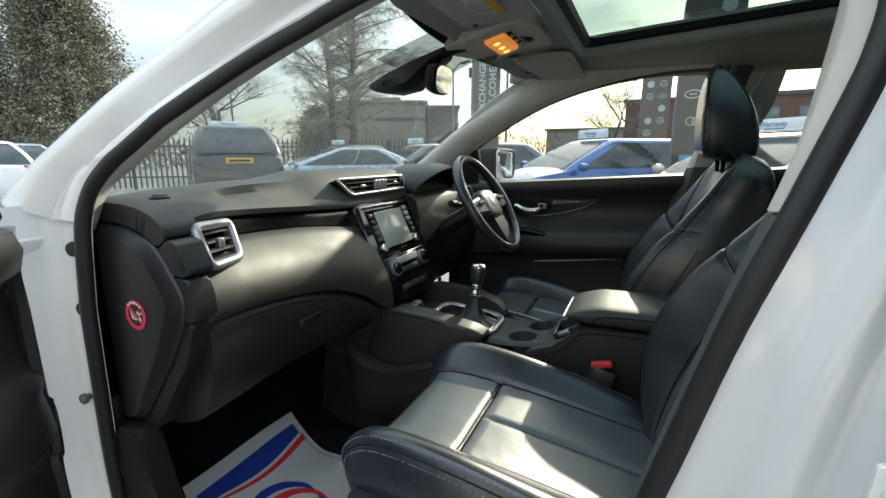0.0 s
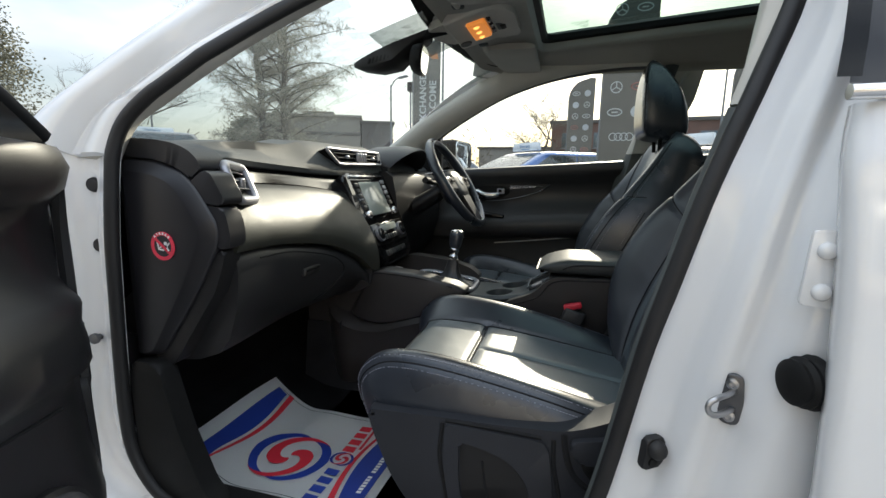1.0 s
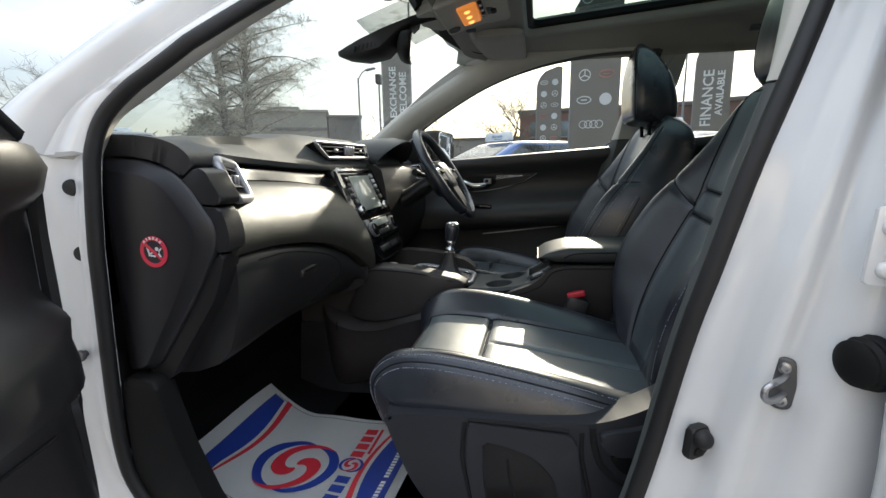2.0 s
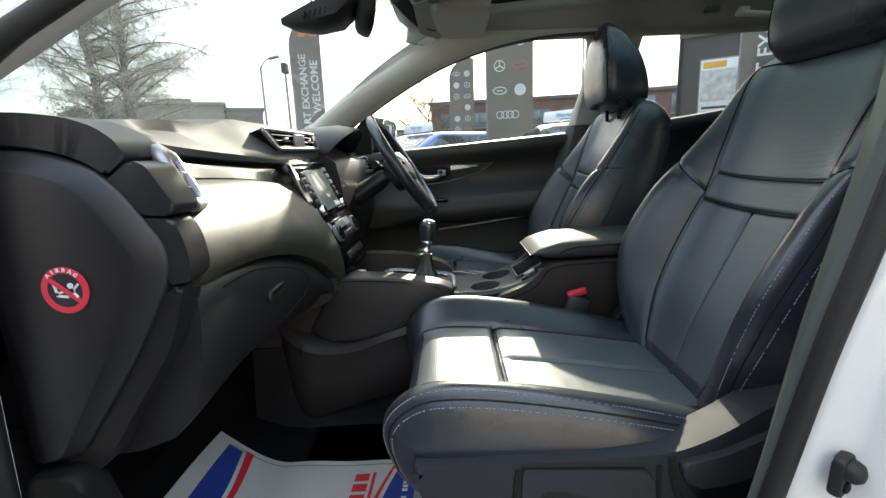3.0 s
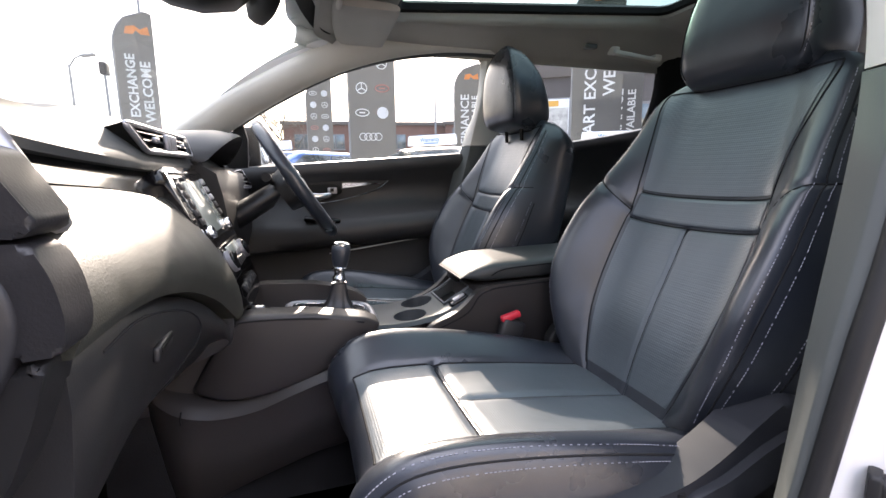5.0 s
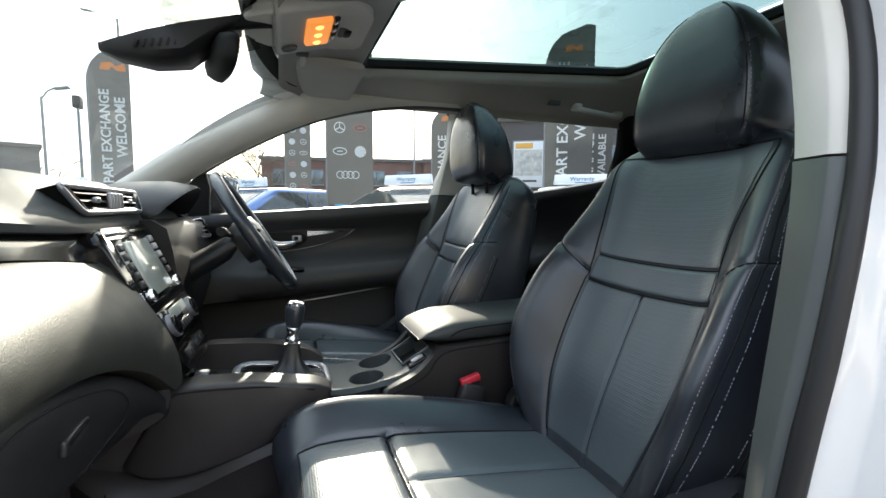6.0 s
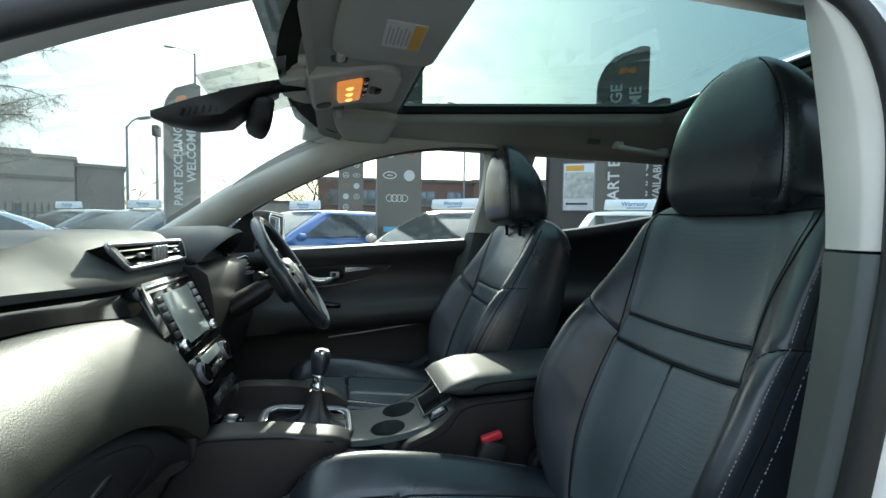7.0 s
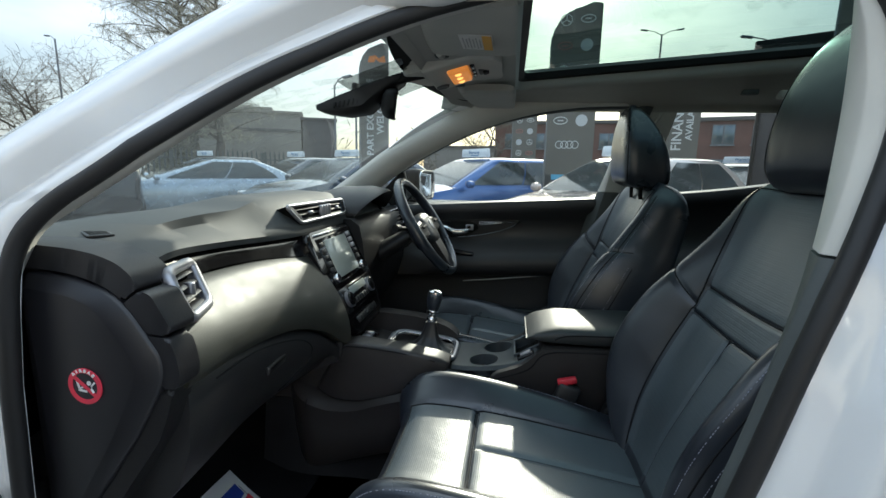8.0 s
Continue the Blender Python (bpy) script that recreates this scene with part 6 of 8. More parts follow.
# cushion: s runs from its lower front edge (0) over the roll to the backrest (1)
CU_S = (0, 0.07, 0.14, 0.20, 0.26, 0.34, 0.50, 0.72, 1.0)
CU_X = (-0.416, -0.437, -0.443, -0.435, -0.413, -0.374, -0.270, -0.110, 0.110)
CU_Z = (0.505, 0.545, 0.590, 0.626, 0.645, 0.654, 0.650, 0.632, 0.600)
CU_SEAM = 0.512


def cushion_spine(s):
    return Vector((hermite(s, CU_S, CU_X), 0, hermite(s, CU_S, CU_Z)))


def cushion_point(s, v):
    c = cushion_spine(s)
    t = (cushion_spine(min(1, s + 0.01)) - cushion_spine(max(0, s - 0.01))).normalized()
    n = Vector((-t.z, 0, t.x))
    hw = hermite(s, (0, 0.1, 0.2, 0.35, 0.6, 1.0), (0.196, 0.210, 0.220, 0.226, 0.228, 0.220))
    bol = hermite(s, (0, 0.12, 0.22, 0.34, 0.50, 0.72, 0.88, 1.0), (0.0, 0.008, 0.030, 0.046, 0.046, 0.034, 0.020, 0.012))
    depth = hermite(s, (0, 0.15, 0.3, 0.7, 1.0), (0.050, 0.075, 0.085, 0.066, 0.030))
    p = padded(c, n, v, hw, bol, depth)
    a = abs(v)
    dent = groove((a - 0.58) * 0.2, 0.0035, 0.005) * min(1, max(0, (s - 0.24) / 0.05)) + groove((a - 0.957) * 0.2, 0.0022, 0.0035)
    if a < 0.60:
        run = (s - CU_SEAM) * 0.70
        dent += groove(run, 0.0065, 0.007)
        if run > 0:
            dent += groove(v * 0.2, 0.0050, 0.006) * min(1, run / 0.02)
    return p + n * dent


def back_axis(s):
    """The backrest's mid front line, s from seat to shoulder."""
    return Vector((hermite(s, (0, 0.2, 0.5, 0.8, 0.94, 1.0), (0.052, 0.090, 0.168, 0.243, 0.276, 0.300)), 0, 0.600 + 0.585 * s))


def back_point(s, v):
    """v from -1 to 1 over the front; the sides and back follow beyond that to 3."""
    a = abs(v)
    c = back_axis(s)
    n = Vector((-0.915, 0, 0.40))
    hw = hermite(s, (0, 0.08, 0.25, 0.45, 0.62, 0.75, 0.86, 0.94, 0.98, 1.0), (0.170, 0.200, 0.240, 0.249, 0.235, 0.217, 0.207, 0.197, 0.176, 0.150))
    bol = hermite(s, (0, 0.1, 0.30, 0.5, 0.65, 0.80, 0.92, 1.0), (0.012, 0.046, 0.082, 0.076, 0.048, 0.024, 0.010, 0.0))
    depth = hermite(s, (0, 0.5, 0.9, 0.97, 1.0), (0.155, 0.145, 0.115, 0.085, 0.05))
    p = padded(c, n, v, hw, bol, depth)
    dent = groove((a - 0.60) * 0.22, 0.004, 0.005) * max(0, min(1, (0.66 - s) / 0.05)) + groove((a - 0.957) * 0.22, 0.0022, 0.0035) * (1 if s < 0.95 else 0)
    if a < 0.60:
        dent += groove(c.z - (0.972 - 0.012 * (1 - a * a)), 0.0035, 0.0050) + groove(c.z - (0.922 - 0.016 * (1 - a * a)), 0.0040, 0.0050)
        if c.z < 0.905:
            dent += groove(v * 0.22, 0.0045, 0.0050)
    elif a < 1.1:
        dent += groove(c.z - (0.925 + (a - 0.60) * 0.14), 0.0050, 0.0055)
    return p + n * dent


def stitches(path, step, mat, parent, size=0.0011):
    """Short raised stitches along a path."""
    bm = bmesh.new()
    pts = [Vector(p) for p in path]
    run = 0.0
    for a, b in zip(pts, pts[1:]):
        d = (b - a).length
        while run < d:
            p = a.lerp(b, run / d)
            q = a.lerp(b, min(1, (run + step * 0.62) / d))
            if (q - p).length > step * 0.3:
                tube([p, q], size, 4, False, bm)
            run += step
        run -= d
    return part("stitching", bm, mat, parent, "pale grey stitching")


# headrests from foot to crown: height, front, back, half width
REST_NEAR = [(1.184, 0.258, 0.372, 0.118), (1.210, 0.252, 0.386, 0.130), (1.255, 0.252, 0.390, 0.132), (1.300, 0.257, 0.382, 0.126), (1.340, 0.264, 0.371, 0.113), (1.375, 0.274, 0.358, 0.092), (1.402, 0.286, 0.346, 0.066), (1.420, 0.300, 0.333, 0.038)]
REST_FAR = [(1.194, 0.208, 0.334, 0.118), (1.220, 0.203, 0.342, 0.130), (1.267, 0.200, 0.336, 0.132), (1.317, 0.200, 0.318, 0.126), (1.351, 0.202, 0.297, 0.113), (1.381, 0.207, 0.275, 0.092), (1.402, 0.213, 0.257, 0.066), (1.416, 0.222, 0.244, 0.038)]


def car_seat(at, label, driver, rest):
    ob = thing("front_seat", label, "car seat", "front seats", at=at)
    # cushion
    ss = steps(0, 1, 56, (CU_SEAM,), (0.016, 0.008, 0.004))
    sides = [1.0, 1.05, 1.12, 1.2, 1.3, 1.45, 1.65, 1.9, 2.1, 2.3, 2.6, 3.0]
    vs = [-v for v in sides[::-1]] + steps(-0.98, 0.98, 44, (-0.957, -0.58, 0, 0.58, 0.957), (0.05, 0.025, 0.012)) + sides
    cush = part("cushion", loft([[cushion_point(s, v) for v in vs] for s in ss], True, True), "leather", ob, "padded black leather seat cushion", sharp=75)
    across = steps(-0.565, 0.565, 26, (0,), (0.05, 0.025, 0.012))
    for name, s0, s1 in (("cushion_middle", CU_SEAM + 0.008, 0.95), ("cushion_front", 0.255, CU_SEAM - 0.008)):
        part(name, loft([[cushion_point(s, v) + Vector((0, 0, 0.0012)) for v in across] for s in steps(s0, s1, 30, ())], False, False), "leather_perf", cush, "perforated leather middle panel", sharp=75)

    def seam(points, parent):
        part("panel_seam", tube(points, 0.0015, 6), "seam", parent)

    up = Vector((0, 0, 0.0004))
    seam([cushion_point(CU_SEAM, -0.57 + 1.14 * k / 24) + up for k in range(25)], cush)
    seam([cushion_point(CU_SEAM + 0.004 + (0.95 - CU_SEAM) * k / 20, 0) + up for k in range(21)], cush)
    seam([cushion_point(0.250, -0.57 + 1.14 * k / 24) + up for k in range(25)], cush)
    for g in (-1, 1):
        seam([cushion_point(0.250 + 0.70 * k / 30, g * 0.58) + up for k in range(31)], cush)
        seam([cushion_point(0.04 + 0.90 * k / 50, g * 0.957) + up for k in range(51)], cush)
        for w in (0.925, 0.99):
            stitches([cushion_point(s, g * w) + Vector((0, g * 0.0006, 0.0008)) for s in steps(0.05, 0.94, 60, ())], 0.0055, "thread", cush, 0.0006)
    # backrest
    fine = sorted(set(steps(0, 1, 60, ()) + [0.635 + d / 1000 for d in range(-30, 31, 5)] + [0.55 + d / 1000 for d in range(-40, 41, 5)]))
    vs = [-v for v in sides[::-1]] + steps(-0.98, 0.98, 48, (-0.957, -0.60, 0, 0.60, 0.957), (0.04, 0.02, 0.010)) + sides
    back = part("backrest", loft([[back_point(s, v) for v in vs] for s in fine], True, True), "leather", ob, "black leather backrest with side bolsters", sharp=75)
    off = Vector((-0.001, 0, 0.0005))
    for g in (-1, 1):
        for w in (0.925, 0.99):
            stitches([back_point(s, g * w) + Vector((-0.0008, g * 0.0006, 0.0004)) for s in steps(0.06, 0.93, 60, ())], 0.0055, "thread", back, 0.0006)
        seam([back_point(0.04 + 0.90 * k / 60, g * 0.957) + off * 0.3 for k in range(61)], back)
        seam([back_point(0.10 + 0.50 * k / 40, g * 1.14) + Vector((0, g * 0.0003, 0)) for k in range(41)], back)
        stitches([back_point(s, g * 1.10) + Vector((-0.0003, g * 0.0007, 0)) for s in steps(0.10, 0.60, 50, ())], 0.0055, "thread", back, 0.0006)

    def arc(z0, bow):
        return lambda v: (z0 - bow * (1 - v * v) - 0.600) / 0.585

    top_arc, low_arc = arc(0.972, 0.012), arc(0.922, 0.016)
    across = steps(-0.565, 0.565, 26, (0,), (0.04, 0.02, 0.01))

    def spread(s):
        """The middle panel's half width, which opens out towards the shoulders."""
        return hermite(s, (0, 0.4, 0.62, 0.80, 0.97), (0.60, 0.60, 0.615, 0.72, 0.86))

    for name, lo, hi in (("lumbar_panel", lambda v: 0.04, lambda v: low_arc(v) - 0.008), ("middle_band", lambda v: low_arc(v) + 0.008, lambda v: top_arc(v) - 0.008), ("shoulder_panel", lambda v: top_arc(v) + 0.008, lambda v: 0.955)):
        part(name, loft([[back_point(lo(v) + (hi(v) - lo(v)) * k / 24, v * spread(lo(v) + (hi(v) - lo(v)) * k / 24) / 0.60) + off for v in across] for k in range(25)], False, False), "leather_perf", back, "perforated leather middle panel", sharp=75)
    for f in (top_arc, low_arc):
        seam([back_point(f(v), v) + off * 0.3 for v in [-0.59 + 1.18 * k / 30 for k in range(31)]], back)
    seam([back_point(0.05 + (low_arc(0) - 0.05) * k / 30, 0) + off * 0.3 for k in range(31)], back)
    seam([back_point(0.962, -0.85 + 1.70 * k / 40) + off * 0.3 for k in range(41)], back)
    for g in (-1, 1):
        seam([back_point(0.03 + 0.93 * k / 50, g * spread(0.03 + 0.93 * k / 50)) + off * 0.3 for k in range(51)], back)
        seam([back_point((0.325 + 0.14 * (w - 0.60)) / 0.585, g * w) + off * 0.3 for w in [0.60 + 0.46 * k / 24 for k in range(25)]], back)

    # headrest: a domed wedge with softly rounded edges
    def rest_ring(f):
        zs = [k / (len(rest) - 1) for k in range(len(rest))]
        z, xf, xb, w = [hermite(f, zs, [q[i] for q in rest]) for i in range(4)]
        ring = []
        for j in range(48):
            a = 2 * math.pi * j / 48
            cx, cy = math.cos(a), math.sin(a)
            u = math.copysign(abs(cx) ** (0.30 + 0.25 * f * f), cx)
            y = w * math.copysign(abs(cy) ** (0.30 + 0.25 * f * f), cy) * (1.0 if cx < 0 else 1 - 0.10 * cx)
            x = (xf + xb) / 2 + (xb - xf) / 2 * u
            ring.append(Vector((x, y, z - 0.026 * max(0, (x - xf) / 0.13) * (1 - f) ** 2 - 0.006 * (y / 0.13) ** 2 * (1 - f))))
        return ring

    rings = [rest_ring(k / 36) for k in range(37)]
    foot, crown = rings[0], rings[-1]
    mid = sum(foot, Vector()) / len(foot)
    rings = [[mid.lerp(p, 0.70) - Vector((0, 0, 0.014)) for p in foot], [mid.lerp(p, 0.92) - Vector((0, 0, 0.009)) for p in foot]] + rings
    mid = sum(crown, Vector()) / len(crown)
    rings += [[mid.lerp(p, 0.75) + Vector((0, 0, 0.004)) for p in crown], [mid.lerp(p, 0.35) + Vector((0, 0, 0.0065)) for p in crown]]
    head = part("headrest", loft(rings), "leather", ob, "black leather headrest", sharp=80)
    for j, g in ((18, 1), (30, -1)):
        edge = [rest_ring(0.03 + 0.95 * k / 30)[j] + Vector((-0.0003, g * 0.0002, 0)) for k in range(31)]
        part("headrest_seam", tube(edge, 0.0013, 6), "seam", head)
        stitches([rest_ring(0.05 + 0.85 * k / 30)[j - g] + Vector((0, g * 0.0005, 0)) for k in range(31)], 0.007, "thread", head, 0.0004)
    for y in (-0.055, 0.055):
        part("post", tube([(rest[0][1] + 0.062, y, 1.13), (rest[0][1] + 0.058, y, rest[0][0])], 0.006, 10), "black", ob, "black headrest post")
        part("post_collar", lathe([(0.013, 0), (0.013, 0.006), (0.008, 0.008)], (rest[0][1] + 0.060, y, 1.172), (-0.1, 0, 1), 16), "black", ob)
    # seat base with its moulded side valance
    door = -1 if driver is False else 1
    base = part("base_frame", prism(rounded([(-0.39, 0.530), (-0.375, 0.47), (-0.33, 0.42), (0.10, 0.42), (0.16, 0.46), (0.16, 0.56), (0.05, 0.58)], 0.03), "y", -0.19, 0.19, 0.01), "black", ob)
    line = rounded([(-0.412, 0.606), (-0.398, 0.56), (-0.365, 0.48), (-0.32, 0.42), (0.13, 0.42), (0.19, 0.50), (0.185, 0.66), (0.120, 0.72), (0.060, 0.688), (0.0, 0.648), (-0.06, 0.622), (-0.16, 0.616), (-0.30, 0.612)], [0.01, 0.05, 0.06, 0.03, 0.03, 0.05, 0.03, 0.03, 0.05, 0.05, 0.05, 0.1, 0.1], 6)

    def slab(outline, lo, hi, bevel, seg=3):
        """A plate on the door side of the seat, from lo to hi out of its middle."""
        return prism(outline, "y", door * lo if door > 0 else -hi, hi if door > 0 else -lo, bevel, seg=seg)

    val = part("side_valance", slab(line, 0.205, 0.262, 0.014), "valance", ob, "dark moulded seat valance")
    # raised frame with a hollow panel, and the long grip behind it
    frame_line = rounded([(-0.262, 0.606), (-0.10, 0.602), (-0.088, 0.592), (-0.076, 0.50), (-0.070, 0.44), (-0.100, 0.44), (-0.118, 0.520), (-0.150, 0.556), (-0.200, 0.572), (-0.238, 0.576), (-0.236, 0.50), (-0.225, 0.44), (-0.250, 0.44), (-0.264, 0.52)], [0.008, 0.01, 0.01, 0.02, 0.004, 0.004, 0.02, 0.04, 0.04, 0.008, 0.02, 0.004, 0.004, 0.02], 4)
    part("valance_frame", slab(frame_line, 0.250, 0.2685, 0.004), "valance", val)
    part("valance_pocket", slab(rounded([(-0.236, 0.572), (-0.20, 0.569), (-0.152, 0.552), (-0.122, 0.518), (-0.104, 0.44), (-0.224, 0.44), (-0.234, 0.50)], 0.008), 0.255, 0.2628, 0.001), "hard", val)
    part("pocket_rib", tube(spline([(-0.196, door * 0.264, 0.545), (-0.190, door * 0.264, 0.50), (-0.178, door * 0.264, 0.46)], 12), 0.0022, 6), "seam", val)
    for pts in ([(-0.268, 0.604), (-0.272, 0.54), (-0.262, 0.48), (-0.252, 0.43)], [(-0.080, 0.606), (-0.078, 0.56), (-0.066, 0.50), (-0.056, 0.43)], [(-0.262, 0.6085), (-0.18, 0.608), (-0.10, 0.6055)]):
        part("valance_groove", tube(spline([(x, door * 0.2612, z) for x, z in pts], 16), 0.0042, 6), "seam", val)
    part("recline_lever", slab(rounded([(-0.058, 0.612), (0.0, 0.626), (0.060, 0.655), (0.110, 0.672), (0.118, 0.640), (0.07, 0.604), (0.0, 0.580), (-0.044, 0.576)], 0.014), 0.250, 0.274, 0.006), "valance", val, "dark recline lever")
    part("lever_gap", tube(spline([(-0.064, door * 0.2615, 0.618), (-0.060, door * 0.2615, 0.585), (-0.045, door * 0.2615, 0.548), (0.0, door * 0.2615, 0.520), (0.06, door * 0.2615, 0.515)], 24), 0.0055, 6), "seam", val)
    part("lever_well", slab(rounded([(-0.040, 0.572), (0.0, 0.576), (0.07, 0.600), (0.12, 0.636), (0.12, 0.56), (0.05, 0.528), (-0.02, 0.545)], 0.012), 0.255, 0.2635, 0.001), "black", val)
    # hinge cover between cushion and backrest
    for s in (-1, 1):
        part("hinge_cover", prism(rounded([(0.02, 0.62), (0.10, 0.56), (0.19, 0.60), (0.22, 0.70), (0.16, 0.73), (0.08, 0.69)], 0.025), "y", s * 0.222 - 0.014, s * 0.222 + 0.014, 0.006), "hard", ob)
    for s in (-1, 1):
        part("seat_rail", box((0.50, 0.035, 0.03), (-0.12, s * 0.17, 0.408), 0.004), "steel_dark", ob, "steel seat rail")
    return ob


car_seat((0, -0.375, 0), "black leather front passenger seat with grey stitching", False, REST_NEAR)
dseat = car_seat((-0.075, 0.365, -0.022), "black leather driver's seat with grey stitching", True, REST_FAR)
part("fold_lever", tube([(0.20, -0.240, 0.80), (0.215, -0.246, 0.83), (0.245, -0.248, 0.875)], [0.012, 0.006, 0.005], 8), "satin", dseat, "pale armrest lever")

# rear bench
bench = thing("rear_bench", "black leather rear bench seat", "car seat")
part("cushion", box((0.50, 1.26, 0.16), (1.02, 0, 0.60), 0.05, (0, -6, 0), seg=4), "leather", bench)
part("backrest", box((0.14, 1.26, 0.60), (1.36, 0, 0.90), 0.05, (0, 20, 0), seg=4), "leather", bench)
for y in (-0.40, 0.0, 0.40):
    part("headrest", box((0.09, 0.24, 0.15), (1.47, y, 1.24), 0.035, (0, 15, 0), seg=4), "leather", bench)

# ---- paper mat on the floor ----
mat = thing("paper_mat", "white printed paper floor mat with blue and red pattern", "paper mat")


def mat_point(u, v, lift=0.0):
    """u along the front edge towards the door, v towards the seat; the front end curls up the footwell."""
    curl = max(0.0, 1 - v / 0.36)
    x = -0.888 + 0.474 * v - 0.010 * u
    y = -0.304 - 0.336 * u + 0.050 * curl ** 1.3
    z = 0.372 + 0.050 * curl ** 1.7 + 0.002 * math.sin(6 * u + 3 * v) + 0.0015 * math.sin(17 * v + 4 * u)
    return Vector((x, y, z + lift))


part("sheet", sheet(lambda u, v: mat_point(u, v), 24, 30, 0.001), "paper", mat, "white paper")


def print_patch(name, f, nu, nv, mat_name, lift=0.0012):
    return part(name, sheet(lambda a, b: mat_point(*f(a, b), lift), nu, nv), mat_name, mat)


def wave(a):
    return 0.045 * math.sin(math.pi * (1.5 * a - 0.15))


print_patch("blue_band", lambda a, b: (0.055 + 0.89 * a, 0.070 + 0.03 * max(0, a - 0.9) + b * (0.080 + 0.55 * wave(a) * (1 - 0.9 * max(0, a - 0.8) / 0.2))), 28, 4, "ink_blue")
print_patch("red_line", lambda a, b: (0.035 + 0.91 * a, 0.166 + wave(a) * 0.60 + 0.036 * b * (1 - 0.75 * a)), 28, 2, "ink_red", 0.0016)
print_patch("blue_band", lambda a, b: (0.045 + 0.91 * a, 0.955 - b * (0.075 + 0.055 * math.sin(math.pi * a) + 0.02 * a)), 28, 3, "ink_blue")
print_patch("red_line", lambda a, b: (0.045 + 0.91 * a, 0.862 - 0.055 * math.sin(math.pi * a) - 0.02 * a - 0.030 * b * (0.35 + 0.65 * a)), 28, 2, "ink_red", 0.0016)
for k in range(22):
    if k not in (4, 15):
        print_patch("white_bar", lambda a, b: (0.16 + 0.030 * (k + 0.72 * a), 0.926 - 0.022 * b), 2, 1, "ink_white", 0.0022)
print_patch("margin_line", lambda a, b: (0.043 + 0.004 * b, 0.09 + 0.86 * a), 30, 1, "ink_black")
print_patch("margin_line", lambda a, b: (0.957 + 0.004 * b, 0.12 + 0.83 * a), 30, 1, "ink_black")


def hook(name, line, mat_name, cu, cv, size, turn, lift=0.0018):
    """A tapered curl of print; line holds (angle, radius, half width) in the mark's own measure."""
    def f(a, b):
        an = radians(interp(a, [i / (len(line) - 1) for i in range(len(line))], [q[0] for q in line]) + turn)
        r = interp(a, [i / (len(line) - 1) for i in range(len(line))], [q[1] for q in line])
        w = interp(a, [i / (len(line) - 1) for i in range(len(line))], [q[2] for q in line])
        r = size * (r + w * (2 * b - 1))
        return cu + r * math.cos(an) / 0.336, cv + r * math.sin(an) / 0.474
    print_patch(name, f, 40, 3, mat_name, lift)


CRESCENT = [(10, 0.80, 0.0), (40, 0.88, 0.06), (80, 0.94, 0.12), (120, 0.94, 0.135), (160, 0.90, 0.11), (200, 0.84, 0.04), (215, 0.82, 0.0)]
CURL = [(-20, 1.02, 0.0), (10, 0.86, 0.055), (45, 0.69, 0.095), (90, 0.55, 0.14), (135, 0.42, 0.19), (170, 0.28, 0.20), (200, 0.18, 0.13), (225, 0.10, 0.03)]
for k in (0, 180):
    hook("blue_crescent", CRESCENT, "ink_blue", 0.60, 0.470, 0.090, k + 150)
    hook("red_curl", CURL, "ink_red", 0.60, 0.470, 0.090, k + 150, 0.0022)
    hook("blue_crescent", CRESCENT, "ink_blue", 0.53, 0.725, 0.026, k + 150)
    hook("red_curl", CURL, "ink_red", 0.53, 0.725, 0.026, k + 150, 0.0022)
# the maker's name: plain bars, blue then red
for k in range(4):
    print_patch("name_bar", lambda a, b: (0.96 - 0.085 * (k + 0.72 * a), 0.700 + 0.062 * b), 3, 2, "ink_blue", 0.0016)
for k in range(4):
    print_patch("name_bar", lambda a, b: (0.445 - 0.085 * (k + 0.72 * a), 0.690 + 0.062 * b), 3, 2, "ink_red", 0.0016)
print_patch("small_print", lambda a, b: (0.40 - 0.28 * a, 0.765 + 0.014 * b), 6, 1, "ink_red", 0.0016)
# ---- outside: forecourt, parked cars, flags, buildings, trees ----
M["asphalt"] = material("grey paving", (0.27, 0.265, 0.255), 0.9, var=0.22, grain=0.6, grain_size=0.01, stain_size=0.8)
M["paint_blue"] = material("blue car paint", (0.020, 0.095, 0.30), 0.20, 0.35, var=0.05, coat=1.0)
M["paint_silver"] = material("pale silver-blue car paint", (0.36, 0.43, 0.50), 0.26, 0.5, var=0.05, coat=1.0)
M["paint_black"] = material("black car paint", (0.012, 0.014, 0.02), 0.18, 0.1, var=0.1, coat=1.0)
M["paint_grey"] = material("dark grey car paint", (0.07, 0.085, 0.10), 0.24, 0.4, var=0.05, coat=1.0)
M["paint_sand"] = material("champagne car paint", (0.66, 0.56, 0.49), 0.24, 0.35, var=0.05, coat=1.0)
M["paint_red"] = material("dark red car paint", (0.30, 0.02, 0.025), 0.22, 0.2, var=0.05, coat=1.0)
# teal of the base imitates sky mirrored in the panes
M["car_glass"] = material("car glass with sky teal in base", (0.045, 0.072, 0.080), 0.05, var=0.35, stain_size=0.35, coat=1.0, spec=1.0)
M["lamp_clear"] = material("headlamp lens", (0.6, 0.62, 0.64), 0.08, 0.4, coat=0.8)
M["lamp_red"] = material("tail lamp lens", (0.35, 0.01, 0.015), 0.15, coat=0.8)
M["sign_white"] = material("white sign plastic", (0.74, 0.77, 0.80), 0.4, var=0.05)
M["sign_blue"] = material("blue sign print", (0.08, 0.22, 0.42), 0.5)
M["plate_yellow"] = material("yellow plate", (0.72, 0.50, 0.03), 0.4)
M["flag"] = cloth("dark flag cloth", (0.135, 0.142, 0.146), 0.55)
M["flag_pale"] = cloth("pale flag print", (0.75, 0.77, 0.78))
